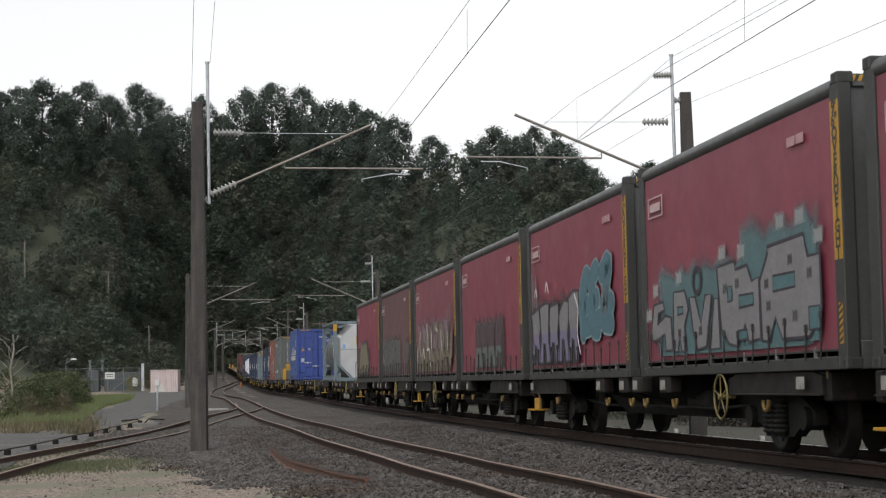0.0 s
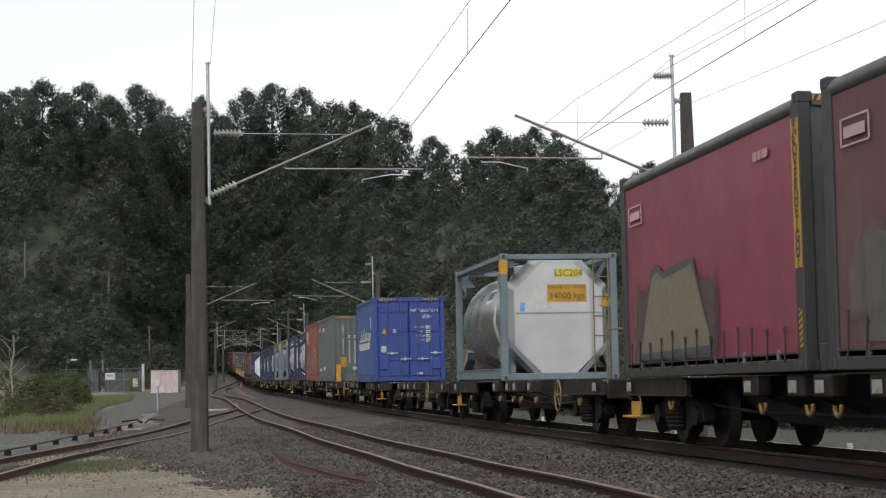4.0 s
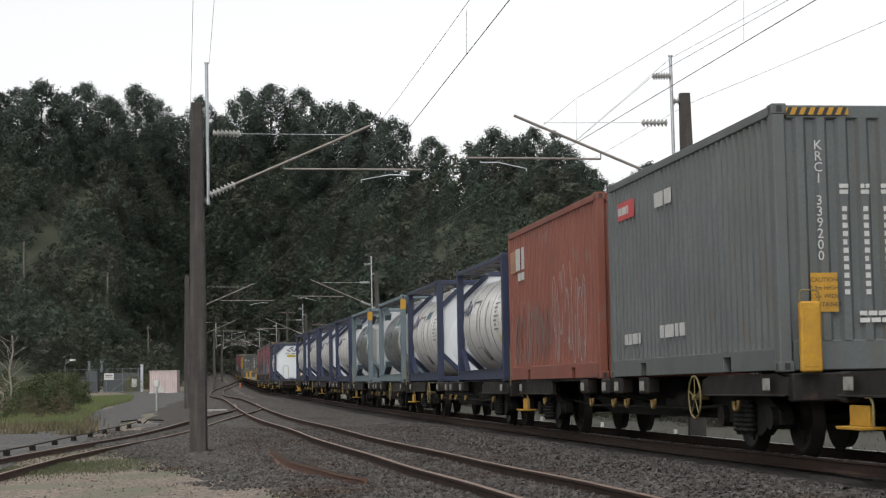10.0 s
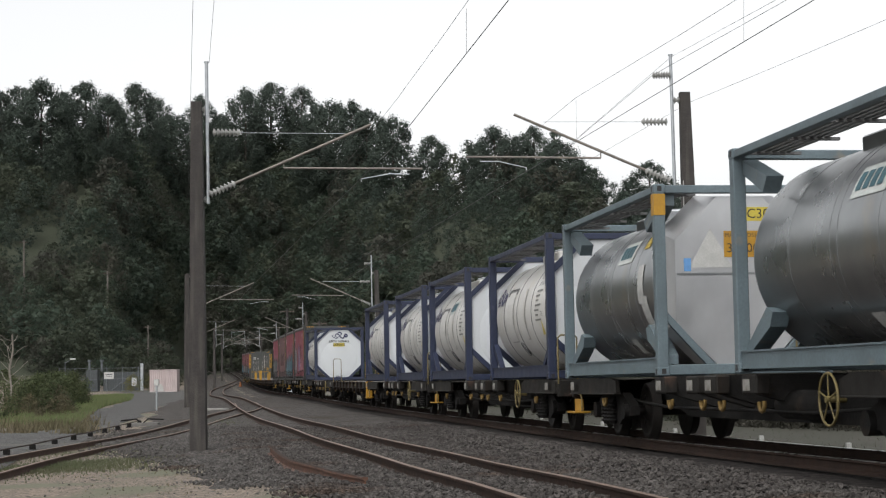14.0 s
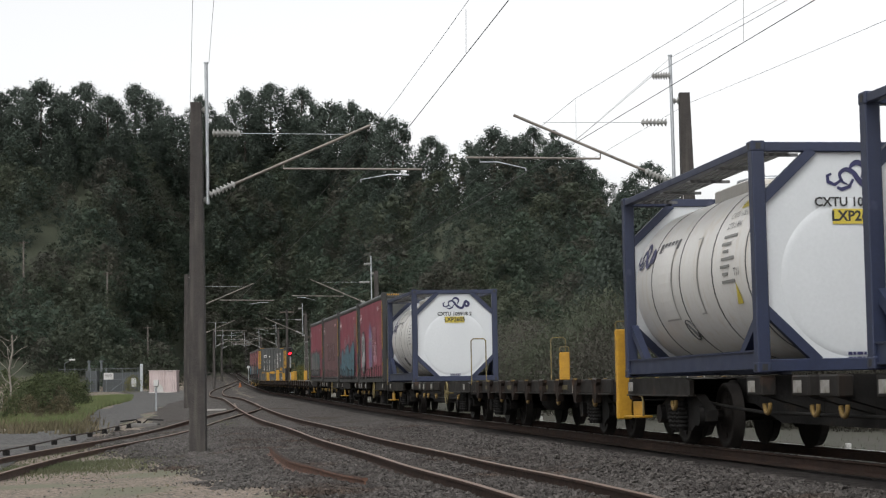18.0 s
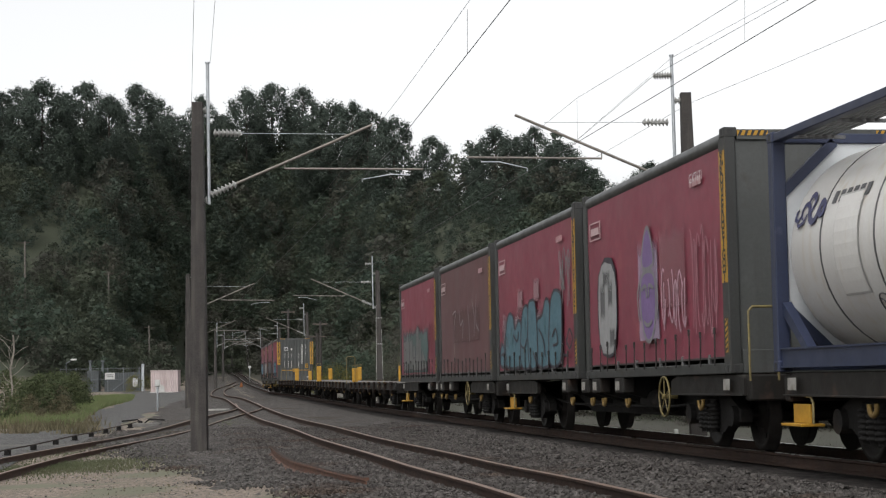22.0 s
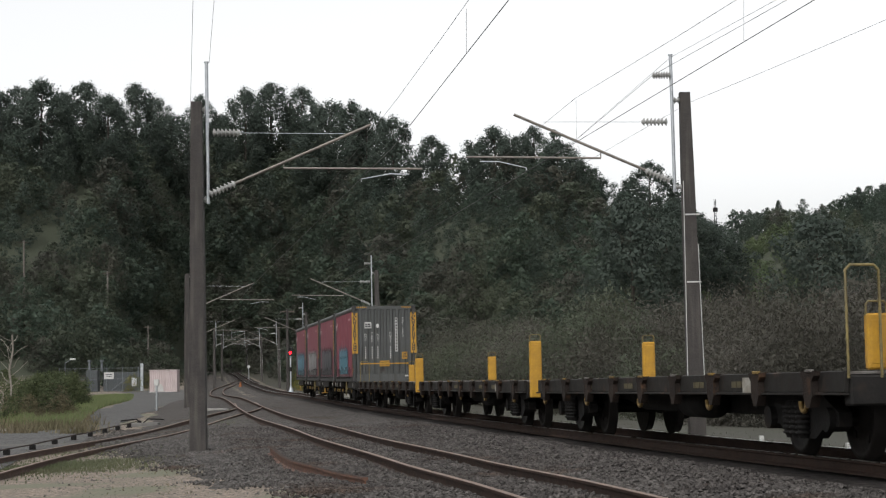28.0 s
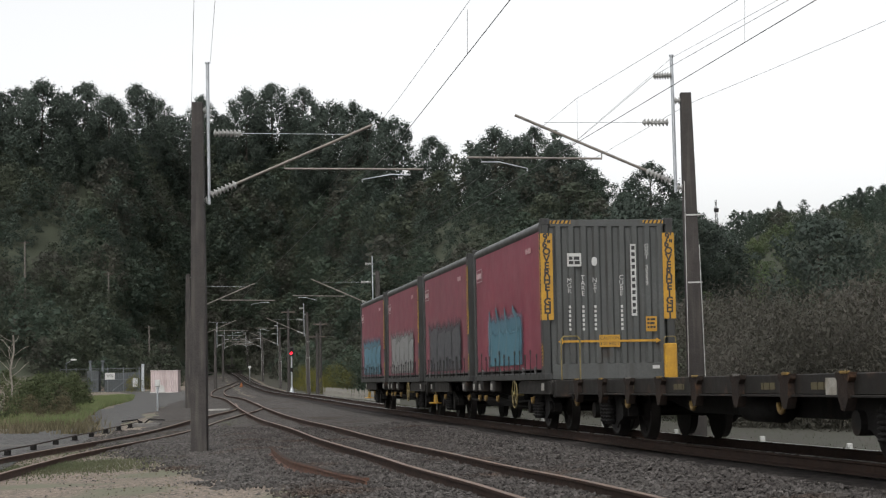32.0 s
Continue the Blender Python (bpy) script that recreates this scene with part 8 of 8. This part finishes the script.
HUT = mat("pale pink cabinet paint", (0.46, 0.38, 0.37), (0.4, 0.33, 0.32), 1, 0.6, streak=(0.3, 0.26, 0.25))
for x, w, d in ((-31.4, 2.1, 195), (-29.75, 1.2, 193)):
    z = float(ground_z(x, d))
    hut = thing("equipment_hut", "pale pinkish steel equipment hut", "hut", pose(x, d, z), group="equipment huts")
    part("cladding", ribbed(int(w / 0.2), w, 2.35, 0.03), HUT, hut, at=pose(-w / 2 + w, -1.0, 0.12, 0, 0, 180))
    part("body", Mesh().box(-w / 2, w / 2, -0.96, 1.0, 0.12, 2.45, 0.02), HUT, hut)
    part("roof", Mesh().box(-w / 2 - 0.06, w / 2 + 0.06, -1.06, 1.06, 2.45, 2.53, 0.02), HUT, hut)
    part("plinth", Mesh().box(-w / 2 - 0.08, w / 2 + 0.08, -1.1, 1.05, -0.2, 0.12, 0.02), WHITE, hut)
    if w > 2.0:
        part("panel", Mesh().prism([(-0.5, 0.15), (0.5, 0.15), (0.45, 0.7), (0.2, 0.95), (-0.2, 0.95), (-0.5, 0.6)], -1.06, -1.03), WHITE, hut, "white painted arch")

FENCEGREY = mat("dull fence steel", (0.15, 0.165, 0.175), (0.10, 0.11, 0.12), 3, 0.6, 0.3)
yard = thing("fenced_compound", "wire mesh fenced electrical compound with grey cabinets", "compound", pose(-40.3, 212, float(ground_z(-40.3, 212))))
for i in range(6):
    part("fence_post", Mesh().tube((-6 + i * 1.9, 0, -0.2), (-6 + i * 1.9, 0, 2.9), 0.05, n=8), FENCEGREY, yard)
part("corner_post", Mesh().box(3.75, 4.1, -0.1, 0.1, -0.2, 3.3, 0.03), GALV, yard, "wide pale post")
for h in (0.1, 1.5, 2.8):
    part("fence_rail", Mesh().tube((-6, 0, h), (4, 0, h), 0.025, n=6), FENCEGREY, yard)
mesh_wires = Mesh()
for i in range(50):
    mesh_wires.tube((-6 + i * 0.2, 0, 0.05), (-6 + i * 0.2, 0, 2.8), 0.010, n=4, caps=False)
tagged(part("mesh", mesh_wires, FENCEGREY, yard, "thin wire mesh"), kind="stuff")
part("sign", Mesh().box(-0.6, 0.55, -0.06, -0.03, 1.5, 2.3), WHITE, yard, "white notice board")
part("sign_bar", Mesh().box(-0.45, 0.4, -0.066, -0.06, 2.0, 2.08).box(-0.4, 0.35, -0.066, -0.06, 1.8, 1.86), BLACK, yard)
part("notice", Mesh().box(2.7, 3.3, -0.06, -0.03, 0.6, 1.6), WHITE, yard)
GREYCAB = mat("grey green cabinet", (0.05, 0.058, 0.06), (0.038, 0.043, 0.045), 1, 0.6)
part("cabinet", Mesh().box(-3.2, -1.8, 2.0, 3.5, 0, 2.6, 0.04), GREYCAB, yard)
part("cabinet", Mesh().box(-1.2, 3.4, 2.5, 4.0, 0, 2.3, 0.04), GREYCAB, yard)
for x in (-2.9, -1.4):
    part("bushing", Mesh().tube((x, 2.6, 2.5), (x, 2.6, 3.7), 0.16, 0.12, 10).tube((x, 2.6, 3.6), (x, 2.6, 3.85), 0.24, 0.24, 10), FENCEGREY, yard, "pale bushing")
part("lamp_post", Mesh().path([(-5.4, 0.5, 0), (-5.4, 0.5, 3.5), (-4.6, 0.3, 3.9)], 0.06, 8), FENCEGREY, yard)
part("lamp_head", Mesh().box(-4.8, -4.1, 0.15, 0.45, 3.85, 4.05, 0.05), WHITE, yard)
part("brace", Mesh().tube((0.2, -0.02, 0.1), (2.6, -0.02, 1.9), 0.05, n=8), FENCEGREY, yard)

telephone = thing("line_telephone_post", "thin grey post with a small white cap", "post", pose(-14.7, 90, float(ground_z(-14.7, 90))))
part("shaft", Mesh().tube((0, 0, -0.2), (0, 0, 1.4), 0.05, n=8), GALV, telephone)
part("cap", Mesh().box(-0.13, 0.13, -0.1, 0.1, 1.25, 1.6, 0.03), WHITE, telephone)
for x, y, h, w in ((-30.5, 255, 1.6, 0.9), ):
    disc = thing("round_sign", "white round speed board on a post", "sign", pose(x + 2.2, y, float(ground_z(x + 2.2, y))))
    part("post", Mesh().tube((0, 0, -0.2), (0, 0, 2.0), 0.05, n=8), GALV, disc)
    part("board", Mesh().tube((0, -0.05, 2.2), (0, -0.09, 2.2), 0.22, n=18), WHITE, disc)
for x, y in ((-24.9, 215), ):
    cone = thing("ground_marker", "small orange marker between the tracks", "marker", pose(x, y, float(ground_z(x, y))))
    part("body", Mesh().tube((0, 0, 0), (0, 0, 0.6), 0.22, 0.08, 12), ORANGE, cone)
slab = single("concrete_slab", Mesh().box(-0.7, 0.7, -0.3, 0.3, -0.05, 0.1, 0.02), mat("pale slab", (0.3, 0.29, 0.27), (0.22, 0.21, 0.2), 2, 0.9), "pale concrete slab by the siding", "slab", pose(-10.6, 80.5, float(ground_z(-10.6, 80.5))))

# radio tower on the skyline
TY = 404.0
tx = BEAR(1267, 400)[0] * TY
tz = float(ground_z(tx, TY))
tower = thing("lattice_tower", "slender lattice radio tower on the ridge", "tower", pose(tx, TY, tz))
top = 0.985 + BEAR(1267, 354)[1] * TY - tz
m = Mesh()
for a, b in ((-1, -1), (1, -1), (1, 1), (-1, 1)):
    m.tube((a * 0.42, b * 0.42, -0.5), (a * 0.16, b * 0.16, top), 0.05, n=5)
part("leg", m, UNDER, tower)
k = Mesh()
for i in range(14):
    h = top * i / 14
    w = 0.42 - 0.26 * i / 14
    k.tube((-w, -w, h), (w, -w, h + top / 14), 0.035, n=4).tube((w, w, h), (-w, w, h + top / 14), 0.035, n=4)
part("lattice", k, UNDER, tower)
for i in range(3):
    part("aerial", Mesh().box(-0.55, 0.55, -0.5, -0.3, top * (0.45 + 0.2 * i), top * (0.5 + 0.2 * i), 0.02), UNDER, tower)


# ---- grass ----
def grass(name, n, where, height, material, label, seed, wide=0.012):
    rg = np.random.default_rng(seed)
    x, y = where(rg, n)
    z = ground_z(x, y)
    n = len(x)
    a = rg.uniform(0, 2 * np.pi, n)
    h = height * rg.uniform(0.4, 1.25, n)
    lean = h * rg.uniform(0.1, 0.7, n)
    b = a + rg.normal(0, 1, n)
    base = np.stack([x, y, z - 0.01], 1)
    u = np.stack([np.cos(a), np.sin(a), 0 * a], 1) * wide
    tip = base + np.stack([np.cos(b) * lean, np.sin(b) * lean, h], 1)
    v = np.stack([base - u, base + u, tip], 1).reshape(-1, 3)
    return single(name, raw(name, v, np.arange(len(v)).reshape(-1, 3), material), None, label, "grass", kind="stuff")


def patch(x0, x1, y0, y1, clump=0.6):
    def where(rg, n):
        k = max(1, n // 40)
        cx, cy = rg.uniform(x0, x1, k), rg.uniform(y0, y1, k)
        i = rg.integers(0, k, n)
        return cx[i] + rg.normal(0, clump, n), cy[i] + rg.normal(0, clump, n)
    return where


def verge(rg, n):
    y = rg.uniform(62, 168, n)
    return -0.172 * y - 2.4 + 1.6 * smooth01((y - 95) / 50) - np.abs(rg.normal(0, 1.7, n)), y


def corner(rg, n):
    k = rg.integers(0, 34, n)
    cy, cw = np.random.default_rng(2).uniform(52, 88, 34), np.random.default_rng(3).uniform(-0.3, 3.2, 34)
    return -0.206 * cy[k] - cw[k] + rg.normal(0, 0.26, n), cy[k] + rg.normal(0, 0.4, n)


def far_side(rg, n):
    y = rg.uniform(14, 90, n)
    return main_x(y) + 2.7 + np.abs(rg.normal(0, 2.2, n)), y


def spurside(rg, n):
    y = rg.uniform(26, 62, n)
    return -7.75 + rg.normal(0, 0.9, n) + 0.4 * np.sin(y * 0.7), y


grass("verge_grass", 42000, verge, 0.34, GRASS, "bright green roadside grass", 5, 0.035)
grass("dry_grass", 3000, corner, 0.36, DRYGRASS, "tall pale dry grass by the road", 6, 0.03)
# lineside blades are darkened too, for the shade behind the train
grass("lineside_grass", 22000, far_side, 0.26, leafy("shade-darkened weeds", (0.048, 0.058, 0.03), (0.066, 0.066, 0.04), 0.4), "rank grass beyond the main track", 7, 0.02)
grass("spur_grass", 6000, spurside, 0.06, DULLGRASS, "short grass between the spur rails", 8, 0.014)
grass("yard_grass", 4500, patch(-7.6, -5.4, 29.5, 33.5, 0.45), 0.07, DULLGRASS, "short green grass at the edge of the yard", 11, 0.012)
grass("thin_grass", 500, patch(-7.0, -3.0, 22, 29, 0.5), 0.04, DRYGRASS, "thin dry grass on bare earth", 9, 0.012)


def in_yard(rng, n):
    y = 20 + 22 * rng.random(n)
    x = main_x(y) - rng.uniform(6.2, 9.6, n)
    return x, y, ground_z(x, y) - 0.005


stones("scattered_stones", 900, in_yard, 0.035, BALLAST, "small stones scattered over the earth")


# ---- how it all moves ----
# how the couplings stretch along the train: place, and metres by which a vehicle runs ahead
SLACK = np.array([(-157, -0.30), (-149, -0.32), (-140.7, -0.15), (-132, -0.27), (-123.6, -0.55), (-115, -0.49), (-64.4, -0.46), (-47.2, -0.32), (-38.7, -0.32),
                  (-30, -0.4), (-21, -0.31), (30, -0.5), (60.1, -0.75), (76, -0.5), (92, -0.44), (169.4, -0.6)])


def set_out(s0, length, t):
    """Where a vehicle of the train stands at t."""
    s = s0 + float(np.interp(s0, SLACK[:, 0], SLACK[:, 1])) - gone(t)
    a, b = track(s), track(s + length)
    d = (b - a).normalized()
    y = Vector((-d.y, d.x, 0)).normalized()
    m = Matrix((d, y, d.cross(y))).transposed().to_4x4()
    m.translation = a
    return m


def motions():
    for ob, s0, length in TRAIN:
        seat = pose(0, 0, 0 if "wagon" in ob.name else -0.008)        # loads sit down on the locks
        walk(ob, [(t, set_out(s0, length, t) @ seat) for t in range(0, 33)])
    steps = [i / 30 for i in range(270)] + [9 + i / 15 for i in range(346)]
    turns = [math.degrees((gone(t) - gone(0)) / 0.43) for t in steps]
    for ob, _, _ in TRAIN:
        for w in ob.children_recursive:
            if w.get("axle"):
                x, y, z = w.location
                walk(w, [(t, pose(x, y, z, 0, -a, 0)) for t, a in zip(steps, turns)])


motions()
